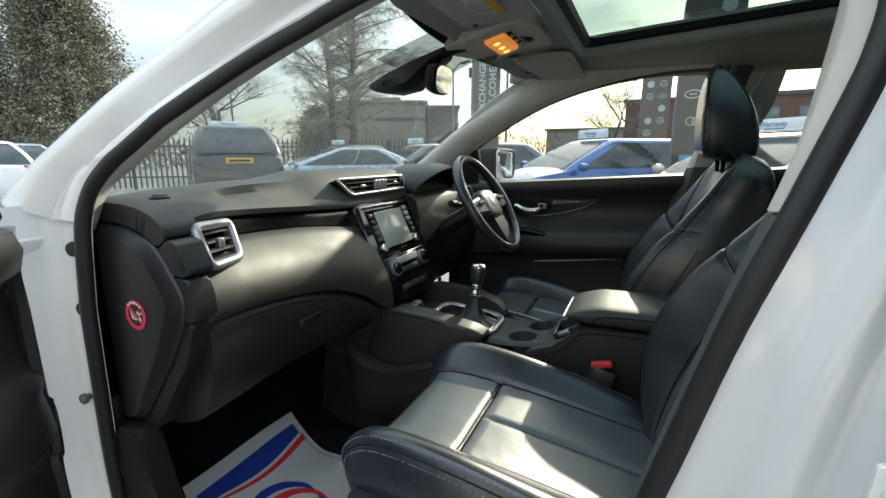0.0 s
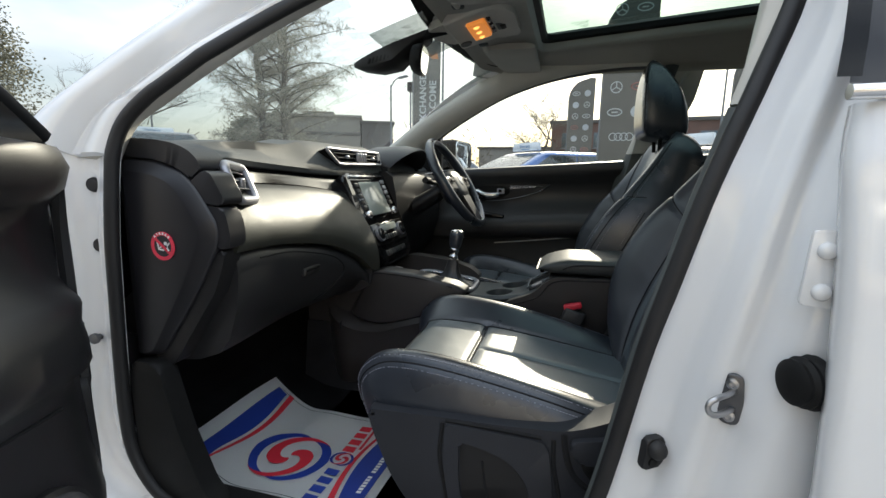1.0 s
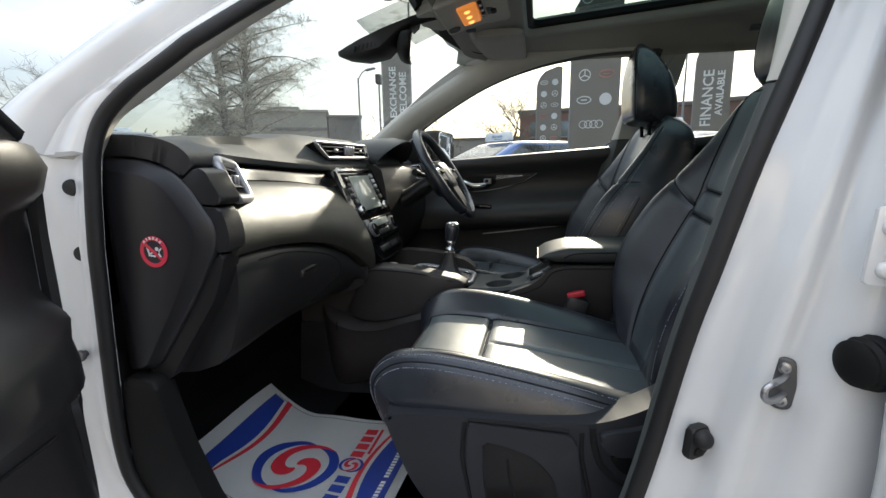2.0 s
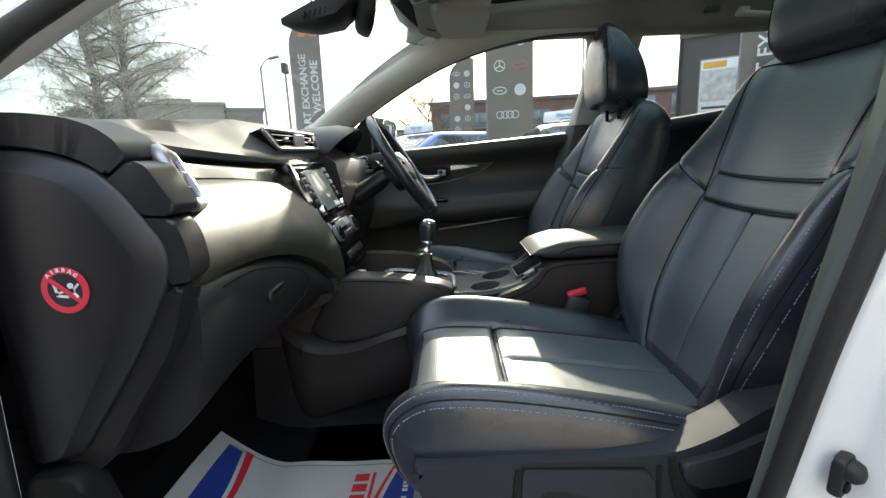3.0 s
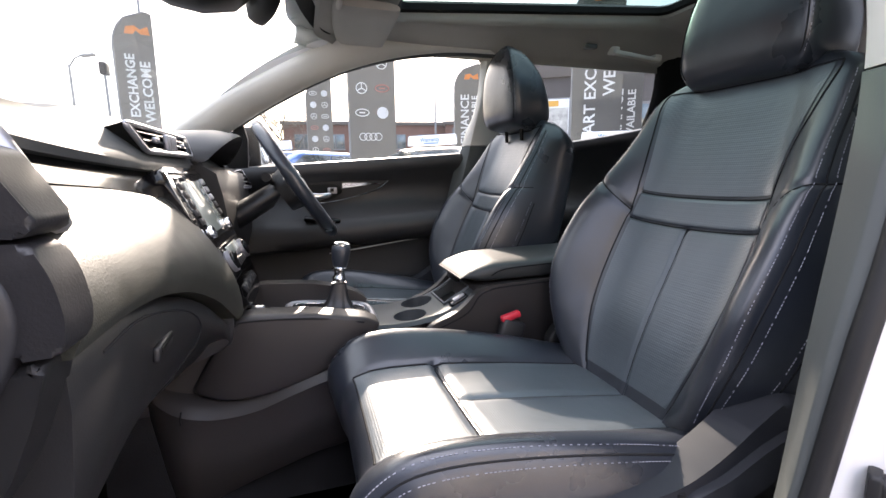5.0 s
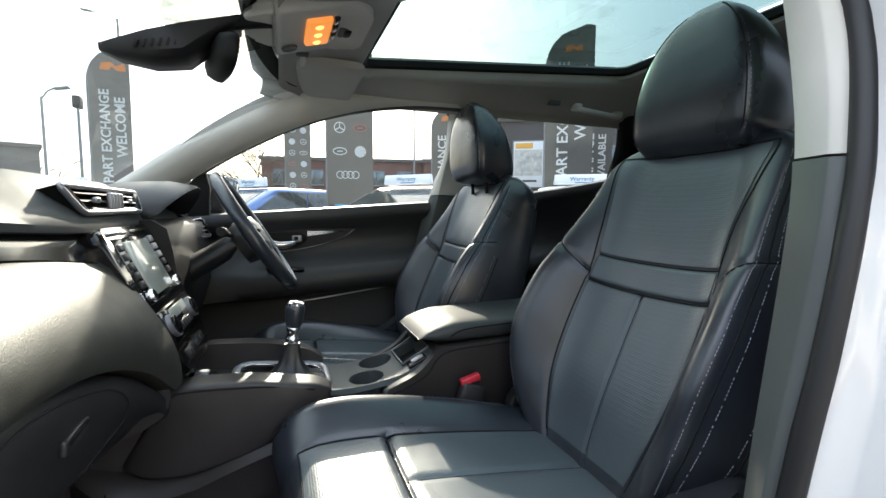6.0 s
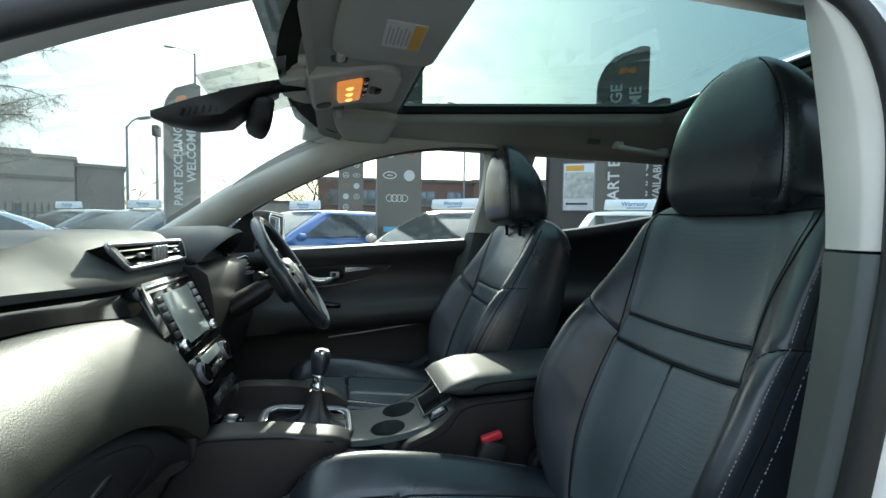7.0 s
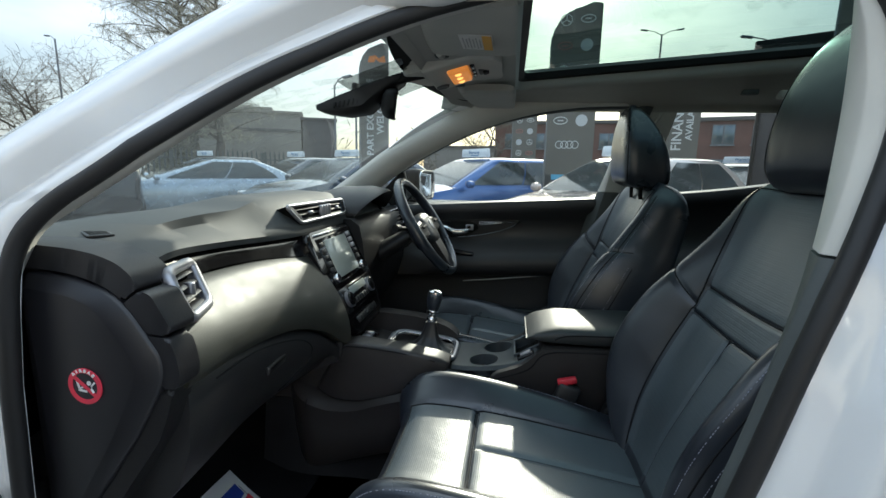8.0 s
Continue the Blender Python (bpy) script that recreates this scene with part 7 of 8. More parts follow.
M["flag_orange"] = material("orange flag print", (0.50, 0.17, 0.04), 0.8)
M["flag_blue"] = material("sky blue flag print", (0.12, 0.40, 0.60), 0.8)
M["pole"] = material("grey pole", (0.20, 0.21, 0.22), 0.5, 0.3, var=0.15)
M["brick"] = material("red-brown brick", (0.135, 0.068, 0.052), 0.9, var=0.25, grain=0.6, grain_size=0.05, stain_size=1.2)
M["window_grey"] = material("dark grey window frame", (0.11, 0.11, 0.115), 0.5, var=0.1)
M["flag_pink"] = cloth("faded red flag print", (0.50, 0.22, 0.21))
M["cladding"] = material("dark facade cladding", (0.050, 0.047, 0.050), 0.7, var=0.15, stain_size=0.7)
M["warehouse"] = material("grey-brown warehouse cladding", (0.24, 0.22, 0.19), 0.8, var=0.1, stain_size=2.0)
M["warehouse_dark"] = material("dark warehouse end", (0.10, 0.09, 0.085), 0.8, var=0.1, stain_size=2.0)
M["poster"] = material("poster paper", (0.50, 0.50, 0.48), 0.5, var=0.3, stain_size=0.12)
M["cream"] = material("cream render", (0.74, 0.67, 0.58), 0.8, var=0.08, stain_size=1.5)
M["bark"] = material("bark", (0.085, 0.07, 0.055), 0.95, var=0.25, grain=0.8, grain_size=0.05)
M["twig"] = material("twigs", (0.15, 0.125, 0.095), 0.9, var=0.3, stain_size=0.8)
M["twig_fine"] = material("pale fine twigs with catkins", (0.33, 0.305, 0.235), 0.9, var=0.35, stain_size=0.9)
M["needle"] = material("conifer foliage", (0.215, 0.205, 0.145), 0.85, var=0.4, stain_size=0.6)
M["fence"] = material("dark green-grey fence", (0.06, 0.07, 0.066), 0.6, 0.1, var=0.15)

ground = part("ground", sheet(lambda u, v: (-800 + 1600 * u, -800 + 1600 * v, 0), 8, 8), "asphalt")
tagged(ground, "pale grey paved forecourt", "ground", kind="structure")


def sweep_body(stations):
    """Stations of (x, half width, belt height, crown height, floor height)."""
    rings = []
    for x, w, b, c, fl in stations:
        rings.append([(x, -w * 0.9, fl), (x, -w, fl + 0.12), (x, -w * 1.01, 0.55), (x, -w * 0.985, b - 0.06), (x, -w * 0.95, b), (x, -w * 0.6, b + (c - b) * 0.75), (x, 0, c), (x, w * 0.6, b + (c - b) * 0.75), (x, w * 0.95, b), (x, w * 0.985, b - 0.06), (x, w * 1.01, 0.55), (x, w, fl + 0.12), (x, w * 0.9, fl)])
    return loft(rings)


def parked_car(at, heading, paint, label, h=1.45, L=4.2, W=1.78, sign=True, plate="front", sleek=0.0, group="parked cars", plate_z=0.80):
    """A parked car; heading is the way its nose points, in degrees from +X."""
    ob = thing("parked_car", label, "car", group, at=(at[0], at[1], 0))
    w = W / 2
    n, t = L / 2, -L / 2
    b = h * 0.635
    part("body", sweep_body([(n, w * 0.72, 0.55, 0.58, 0.28), (n - 0.08, w * 0.86, 0.66, 0.70, 0.22), (n - 0.35, w * 0.95, 0.76, 0.83, 0.20), (n - 0.8, w * 0.985, b - 0.06, b + 0.02, 0.20), (n - 1.15, w, b, b + 0.05, 0.20), (0, w, b + 0.01, b + 0.03, 0.20), (t + 0.8, w, b + 0.04, b + 0.06, 0.20), (t + 0.3, w * 0.96, b + 0.03, b + 0.06, 0.24), (t + 0.06, w * 0.88, b - 0.06, b - 0.02, 0.30), (t, w * 0.80, 0.60, 0.64, 0.34)]), paint, ob, sharp=50)
    # greenhouse: belt to roof
    def hoop(f):
        """f from belt (0) to roof edge (1)."""
        e = f ** 0.9
        x0 = n - 1.10 - (0.92 + sleek) * f
        x1 = t + 0.22 + (0.52 + sleek * 0.8) * f ** 1.4
        ww = w * (0.93 - 0.23 * f ** 1.3)
        return x0, x1, ww, b + (h - 0.05 - b) * e
    rings = []
    for f in (0, 0.25, 0.5, 0.75, 0.92, 1.0):
        x0, x1, ww, z = hoop(f)
        rings.append([(x, y, z) for x, y in rounded([(x0, -ww), (x0, ww), (x1, ww), (x1, -ww)], 0.16, 5)])
    x0, x1, ww, z = hoop(1.0)
    for k, dz in ((0.82, 0.030), (0.5, 0.046), (0.15, 0.05)):
        cx = (x0 + x1) / 2
        rings.append([(cx + (x - cx) * k, y * k, z + dz) for x, y in rounded([(x0, -ww), (x0, ww), (x1, ww), (x1, -ww)], 0.16, 5)])
    part("cabin", loft(rings), paint, ob, sharp=50)

    def end_pane(front):
        def f(u, v):
            g = 0.06 + 0.88 * u
            a0, a1, aw, az = hoop(g)
            y = (2 * v - 1) * (aw - 0.11)
            bow = 0.012 + 0.01 * (1 - (2 * v - 1) ** 2)
            return ((a0 + bow) if front else (a1 - bow), y, az)
        return sheet(f, 6, 8, 0.004)
    part("windscreen", end_pane(True), "car_glass", ob)
    part("rear_window", end_pane(False), "car_glass", ob)
    for s in (-1, 1):
        for name, u0, u1 in (("front_window", 0.05, 0.472), ("rear_side_window", 0.484, 0.92)):
            def f(u, v):
                g = 0.08 + 0.84 * v
                a0, a1, aw, az = hoop(g)
                lo = a0 - 0.14 + (a1 + 0.20 - a0 + 0.14) * (u0 + (u1 - u0) * u)
                return (lo, s * (aw + 0.010), az)
            part(name, sheet(f, 6, 5, 0.004), "car_glass", ob)
        m = part("door_mirror", loft([[Vector((n - 1.30 + dx, s * (w + 0.10) + 0.09 * k * math.cos(a), b + 0.06 + 0.065 * k * math.sin(a))) for a in [2 * math.pi * j / 12 for j in range(12)]] for dx, k in ((0.05, 0.4), (0.03, 0.9), (-0.03, 1.0), (-0.05, 0.9))]), paint, ob)
        part("headlamp", box((0.26, 0.28, 0.11), (n - 0.20, s * w * 0.70, 0.66), 0.04, (0, 0, -s * 22)), "lamp_clear", ob)
        part("tail_lamp", box((0.16, 0.22, 0.15), (t + 0.14, s * w * 0.76, 0.86), 0.04, (0, 0, s * 22)), "lamp_red", ob)
        for x in (n - 0.78, t + 0.80):
            wh = part("wheel", lathe([(0.19, -0.09), (0.29, -0.10), (0.315, -0.07), (0.315, 0.07), (0.29, 0.10), (0.19, 0.09)], (x, s * (w - 0.08), 0.315), (0, s, 0), 20), "rubber", ob)
            part("rim", lathe([(0.03, 0.02), (0.17, 0.03), (0.20, 0.10), (0.03, 0.09)], (x, s * (w - 0.08), 0.315), (0, s, 0), 14), "satin", wh)
    part("grille", box((0.03, W * 0.5, 0.14), (n - 0.01, 0, 0.50), 0.01), "black", ob)
    px = n + 0.012 if plate == "front" else t - 0.012
    pl = part("number_plate", box((0.012, 0.52, 0.11), (px, 0, 0.42 if plate == "front" else plate_z), 0.003), "sign_white" if plate == "front" else "plate_yellow", ob)
    part("plate_bar", box((0.004, 0.40, 0.05), (px + (0.008 if plate == "front" else -0.008), 0, 0.42 if plate == "front" else plate_z), 0.001), "ink_black", pl)
    ob.rotation_euler = (0, 0, radians(heading))
    if sign:
        sg = thing("roof_sign", "white warranty board standing on a car roof", "sign", "roof signs", at=(at[0], at[1], h + 0.002))
        fx = 0.05 if plate == "front" else -0.1
        part("board", prism(rounded([(-0.42, 0.0), (0.42, 0.0), (0.40, 0.145), (-0.40, 0.145)], 0.02), "y", -0.02, 0.02, 0.006), "sign_white", sg, "white plastic board")
        part("foot", box((0.70, 0.10, 0.02), (0, 0, 0.006), 0.006), "sign_white", sg)
        for k in (1, -1):
            letters("Warranty", 0.085, pose(-0.02 * k, -0.022 * k, 0.080, 90, 0, 0 if k > 0 else 180), "sign_blue", sg, "lettering", 0.001)
            part("small_print", box((0.24, 0.002, 0.014), (0.0, -0.022 * k, 0.026), 0), "sign_blue", sg)
        sg.rotation_euler = (0, 0, radians(heading + 90))
        sg.location = Vector((at[0], at[1], h + 0.002)) + Vector((math.cos(radians(heading)), math.sin(radians(heading)), 0)) * fx
    return ob


ROW = 237
parked_car((-0.85, 7.20), ROW - 17, "paint_blue", "bright blue hatchback parked nose to the aisle", 1.42, 4.3)
parked_car((1.40, 5.50), ROW - 15, "paint_sand", "champagne coloured hatchback glinting in the sun", 1.42, 4.2)
parked_car((3.70, 4.45), ROW, "sign_white", "white hatchback with a roof board", 1.42, 4.1)
parked_car((-3.75, 8.35), ROW, "paint_grey", "dark grey saloon parked nose to the aisle", 1.42, 4.4)
parked_car((-7.5, 8.5), ROW - 10, "paint_silver", "pale silver-blue coupe seen from its side", 1.34, 4.5, sign=False, sleek=0.35)
parked_car((-9.5, 11.6), ROW + 8, "paint_black", "black hatchback with silver roof bars", 1.46, 4.1)
parked_car((-6.0, 10.5), ROW, "paint_grey", "dark grey hatchback behind the front row", 1.44, 4.1)
parked_car((-9.4, 7.1), 142, "paint_black", "black off-roader seen from behind", 1.78, 4.5, 1.9, plate="rear", plate_z=1.02)
parked_car((5.0, 10.1), ROW, "paint_black", "black hatchback far back on the forecourt", 1.46, 4.1)
parked_car((2.1, 11.3), ROW, "paint_red", "dark red hatchback behind the front row", 1.42, 4.1, sign=False)
parked_car((-13.5, 3.6), 170, "sign_white", "white car far off by the fence", 1.44, 4.1, sign=False)
parked_car((-15.8, 5.2), 170, "paint_silver", "silver car far off by the fence", 1.44, 4.1, sign=False)

# feather flags
def feather_flag(at, face, lines, top=3.5, width=0.66, low=0.85, logos=0, label="dark feather flag with pale lettering", size=0.30):
    """A tall flag on a bent pole; face is the way its printed side looks, in degrees."""
    ob = thing("feather_flag", label, "flag", "feather flags", at=(at[0], at[1], 0))
    hgt = top - low
    def edge(z):
        f = (z - low) / hgt
        r = 1.0 if f < 0.80 else math.sqrt(max(0.0, 1 - ((f - 0.80) / 0.20) ** 2))
        return -width / 2 + width * (1 - r) * 0.85, width / 2 * (1.0 if f < 0.9 else 1.0)
    def cloth_point(u, v):
        z = low + hgt * v
        l, r = edge(z)
        x = l + (r - l) * u
        return (x, 0.035 * math.sin(5 * v + 3 * u) * u, z + 0.02 * u * math.sin(4 * v))
    part("cloth", sheet(cloth_point, 10, 40, 0.004), "flag", ob, "dark printed flag cloth")
    pole = [(-width / 2 - 0.012, 0, 0.0)] + [(edge(low + hgt * k / 24)[0] - 0.012, 0, low + hgt * k / 24) for k in range(25)]
    part("pole", tube(pole, [0.018] * 10 + [0.012] * 16, 8), "pole", ob, "thin black flag pole")
    part("base", box((0.5, 0.5, 0.05), (-width / 2, 0, 0.025), 0.01), "black", ob)
    y = -0.042
    if logos:
        rnd = random.Random(at[0])
        rows = logos
        for r in range(rows):
            for c in (-1, 1):
                z = low + (hgt * 0.285 + 0.40 * r if rows < 8 else hgt * (0.10 + 0.86 * r / rows))
                x = c * width * 0.22
                rad = width * 0.125
                if r == 0 and c == -1:
                    for k in range(4):
                        bm = tube([(x + width * 0.11 * k + rad * 0.62 * math.cos(a), y, z + rad * 0.62 * math.sin(a)) for a in [2 * math.pi * j / 24 for j in range(24)]], 0.008, 5, True)
                        part("ring", bm, "flag_pale", ob)
                elif r > 0:
                    kind = (r * 2 + (c > 0)) % 3
                    if kind == 0:
                        part("round_mark", disc(rad, 0.004, (x, y + 0.002, z), (0, -1, 0), 24), "flag_pale", ob)
                    elif kind == 1:
                        bm = tube([(x + rad * 0.9 * math.cos(a), y, z + rad * 0.9 * math.sin(a)) for a in [2 * math.pi * j / 24 for j in range(24)]], 0.009, 5, True)
                        for a in (90, 210, 330):
                            tube([(x, y, z), (x + rad * 0.85 * math.cos(radians(a)), y, z + rad * 0.85 * math.sin(radians(a)))], 0.010, 4, False, bm)
                        part("ring_mark", bm, "flag_pale", ob)
                    else:
                        bm = tube([(x + rad * 1.15 * math.cos(a), y, z + rad * 0.6 * math.sin(a)) for a in [2 * math.pi * j / 24 for j in range(24)]], 0.010, 5, True)
                        tube([(x - rad * 0.5, y, z), (x + rad * 0.5, y, z)], 0.012, 4, False, bm)
                        part("oval_mark", bm, "flag_pale" if r % 2 else "flag_pink", ob)
        part("foot_mark", box((width * 0.50, 0.004, 0.09), (-0.08, y, low + 0.11 * hgt), 0), "flag_blue", ob)
    for i, (text, dx, sz, z0) in enumerate(lines):
        letters(text, sz, pose(dx * width, y, z0, 90, 0, 0) @ pose(0, 0, 0, 0, 0, 90), "flag_pale", ob, "lettering", 0.004)
    if lines:
        mark = part("orange_mark", prism([(-0.14, 0), (-0.04, 0), (-0.01, 0.05), (0.05, 0), (0.15, 0), (0.13, 0.11), (0.04, 0.06), (-0.02, 0.11), (-0.12, 0.09)], "y", y - 0.002, y + 0.002, 0), "flag_orange", ob)
        mark.data.transform(Matrix.Translation((0.05, 0, top - hgt * 0.13)))
    ob.rotation_euler = (0, 0, radians(face + 90))
    return ob


feather_flag((-2.545, 6.35), 278, [("PART EXCHANGE", -0.12, 0.155, 2.02), ("WELCOME", 0.25, 0.165, 2.15)], 3.2, 0.46)
feather_flag((0.74, 6.95), 262, [], 3.9, 0.78, 0.75, logos=6, label="dark feather flag with rows of pale badges")
feather_flag((0.10, 12.6), 264, [], 3.7, 0.70, 0.8, logos=8, label="dark feather flag with rows of small pale badges")
feather_flag((2.85, 7.9), 250, [("FINANCE", -0.12, 0.235, 2.10), ("AVAILABLE", 0.22, 0.155, 2.18)], 3.18, 0.56)
feather_flag((4.35, 5.75), 235, [("PART EXCHANGE", -0.12, 0.26, 2.56), ("WELCOME", 0.25, 0.26, 2.90)], 4.2, 0.80)
feather_flag((5.35, 6.35), 232, [("FINANCE", -0.10, 0.26, 2.0), ("AVAILABLE", 0.24, 0.19, 2.05)], 3.6, 0.70)

# lamp posts
def lamp_post(at, h, arm, way, head="lantern"):
    ob = thing("lamp_post", "tall grey lamp post over the forecourt", "lamp post", "lamp posts", at=(at[0], at[1], 0))
    part("post", tube([(0, 0, 0), (0, 0, h * 0.3), (0, 0, h)], [0.02 + 0.006 * h, 0.015 + 0.005 * h, 0.012 + 0.0035 * h], 10), "pole", ob)
    if head == "box":
        part("flood_lamp", box((0.12, 0.20, 0.22), (0, 0, h + 0.06), 0.02), "black", ob, "square black flood lamp")
    else:
        for k, s in enumerate((1, -1) if head == "twin" else (1,)):
            part("arm", tube([(0, 0, h - 0.05), (s * arm * 0.5, 0, h + 0.12), (s * arm, 0, h + 0.18)], 0.016, 8), "pole", ob)
            part("lantern", box((0.30, 0.12, 0.06), (s * (arm + 0.15), 0, h + 0.19), 0.03, (0, -8 * s, 0)), "pole", ob)
    ob.rotation_euler = (0, 0, radians(way))
    return ob


lamp_post((-3.9, 9.3), 2.95, 0, 0, "box")
lamp_post((-5.1, 11.0), 3.4, 0.25, -10)
lamp_post((-5.0, 16.0), 6.9, 0.7, 170)
lamp_post((-18.8, 15.6), 6.1, 0.5, 160)
lamp_post((6.0, 21.0), 7.2, 0.6, 0, "twin")
lamp_post((2.6, 24.0), 6.2, 0.5, 200)
lamp_post((6.5, 12.5), 4.6, 0.6, 180)
lamp_post((-21.5, 7.4), 4.0, 0.8, -40)

# buildings
def window_unit(parent, c, along, up, out, w, h):
    """A window set in a facade: frame, sill and pane."""
    c, along, out = Vector(c), Vector(along), Vector(out)
    m = Matrix((( along.x, out.x, 0, c.x), (along.y, out.y, 0, c.y), (0, 0, 1, c.z), (0, 0, 0, 1)))
    bm = box((w, 0.08, h), (0, 0, 0), 0.01)
    bmesh.ops.transform(bm, matrix=m, verts=bm.verts)
    fr = part("window", bm, "window_grey", parent)
    for s in (-1, 1):
        bm = box((w / 2 - 0.07, 0.03, h - 0.12), (s * w / 4, 0.035, 0), 0.004)
        bmesh.ops.transform(bm, matrix=m, verts=bm.verts)
        part("pane", bm, "car_glass", fr)
    bm = box((w + 0.1, 0.14, 0.06), (0, 0.04, -h / 2 - 0.03), 0.01)
    bmesh.ops.transform(bm, matrix=m, verts=bm.verts)
    part("sill", bm, "pole", fr)


def block(name, label, corner, angle, length, depth, height, wall, cap):
    """A flat-roofed building: front wall from corner along angle, depth to the far side."""
    ob = thing(name, label, "building", at=(corner[0], corner[1], 0))
    part("wall", box((length, depth, height), (length / 2, depth / 2, height / 2), 0.02), wall, ob)
    part("roof", box((length + 0.3, depth + 0.3, 0.22), (length / 2, depth / 2, height + 0.11), 0.03), cap, ob)
    ob.rotation_euler = (0, 0, radians(angle))
    return ob


off = block("sales_office", "dark clad single-storey sales office with a poster", (4.65, 9.16), -32, 10, 6, 3.6, "cladding", "black")
for x in (2.9, 4.4, 6.2, 8.0):
    window_unit(off, (x, -0.02, 2.15), (1, 0, 0), None, (0, -1, 0), 1.1, 0.85)
for k in range(5):
    part("cladding_rib", box((0.06, 0.05, 3.5), (0.05 + 2.1 * k, -0.03, 1.75), 0.01), "black", off)
part("fascia_band", box((10, 0.06, 0.30), (5, -0.04, 3.35), 0.01), "warehouse_dark", off)
po = thing("wall_poster", "framed poster with an ochre heading on the dark wall", "poster", at=(5.30, 8.71, 2.16))
part("frame", box((0.76, 0.04, 1.16), (0, 0, 0), 0.01), "pole", po)
part("sheet", box((0.70, 0.01, 1.10), (0, -0.025, 0), 0.002), "sign_white", po)
part("heading", box((0.42, 0.006, 0.13), (-0.10, -0.032, 0.45), 0), "label_y", po)
part("picture", box((0.66, 0.006, 0.62), (0, -0.032, 0.04), 0), "poster", po)
part("print_bar", box((0.5, 0.006, 0.05), (-0.04, -0.032, -0.40), 0), "cladding", po)
po.rotation_euler = (0, 0, radians(-32))

show = block("showroom", "cream and brick dealer showroom facing the parked car", (16.0, -9.5), 180, 32, 8, 4.6, "cream", "warehouse_dark")
part("brick_base", box((32, 0.10, 0.44), (16, -0.04, 0.22), 0.01), "brick", show, "red-brown brick plinth")
for i in range(9):
    window_unit(show, (2.2 + 3.4 * i, -0.03, 2.2), (1, 0, 0), None, (0, -1, 0), 2.3, 1.9)

brick = block("brick_building", "long red-brown brick building with dark windows", (-1.5, 31.0), -8, 17, 9, 4.3, "brick", "warehouse_dark")
for i in range(8):
    for z in (1.4, 3.2):
        window_unit(brick, (1.3 + 2.05 * i, -0.02, z), (1, 0, 0), None, (0, -1, 0), 1.2, 1.0)
brick2 = block("brick_building", "two-storey red-brown brick block with dark windows", (8.6, 27.6), -20, 6, 8, 4.15, "brick", "warehouse_dark")
for i in range(3):
    for z in (1.5, 3.4):
        window_unit(brick2, (1.0 + 1.9 * i, -0.02, z), (1, 0, 0), None, (0, -1, 0), 1.1, 1.1)
brick3 = block("grey_building", "low grey flat-roofed building far behind", (14.4, 25.8), -22, 22, 9, 3.6, "warehouse", "warehouse_dark")
for i in range(8):
    window_unit(brick3, (1.5 + 2.5 * i, -0.02, 2.0), (1, 0, 0), None, (0, -1, 0), 1.6, 1.1)
wh = block("warehouse", "grey-brown windowless warehouse with a plant box", (-24.8, 30.8), 24, 8.2, 12, 5.3, "warehouse", "warehouse")
part("upper_band", box((8.3, 0.06, 0.25), (4.1, -0.04, 4.0), 0.01), "warehouse_dark", wh)
part("plant_box", box((2.6, 2.0, 0.6), (4.6, 3.0, 5.7), 0.03), "warehouse", wh)
block("warehouse", "dark windowless end block of the warehouse", (-17.2, 34.2), 24, 2.6, 12, 4.9, "warehouse_dark", "warehouse_dark")
block("long_shed", "low pale shed on the skyline", (-9.5, 46.0), -4, 16, 8, 3.4, "warehouse", "warehouse_dark")

# fence of upright pales
fence = thing("palisade_fence", "dark steel palisade fence behind the parked cars", "fence", at=(-19.5, 4.5, 0))
me_pale = None
FL, FA = 17.0, 42.0
for k in range(110):
    if me_pale is None:
        p0 = part("pale", prism([(-0.026, 0.05), (0.026, 0.05), (0.026, 1.60), (0.0, 1.72), (-0.026, 1.60)], "y", -0.012, 0.012, 0), "fence", fence, smooth=False)
        me_pale = p0.data
    else:
        p0 = new("pale", me_pale)
        p0.parent = fence
    p0.location = (k * FL / 110, 0, 0)
for z in (0.40, 1.40):
    part("rail", box((FL, 0.05, 0.05), (FL / 2, 0.04, z), 0.005), "fence", fence)
for k in range(7):
    part("post", box((0.09, 0.09, 1.65), (k * FL / 6, 0.09, 0.825), 0.005), "fence", fence)
fence.rotation_euler = (0, 0, radians(FA))

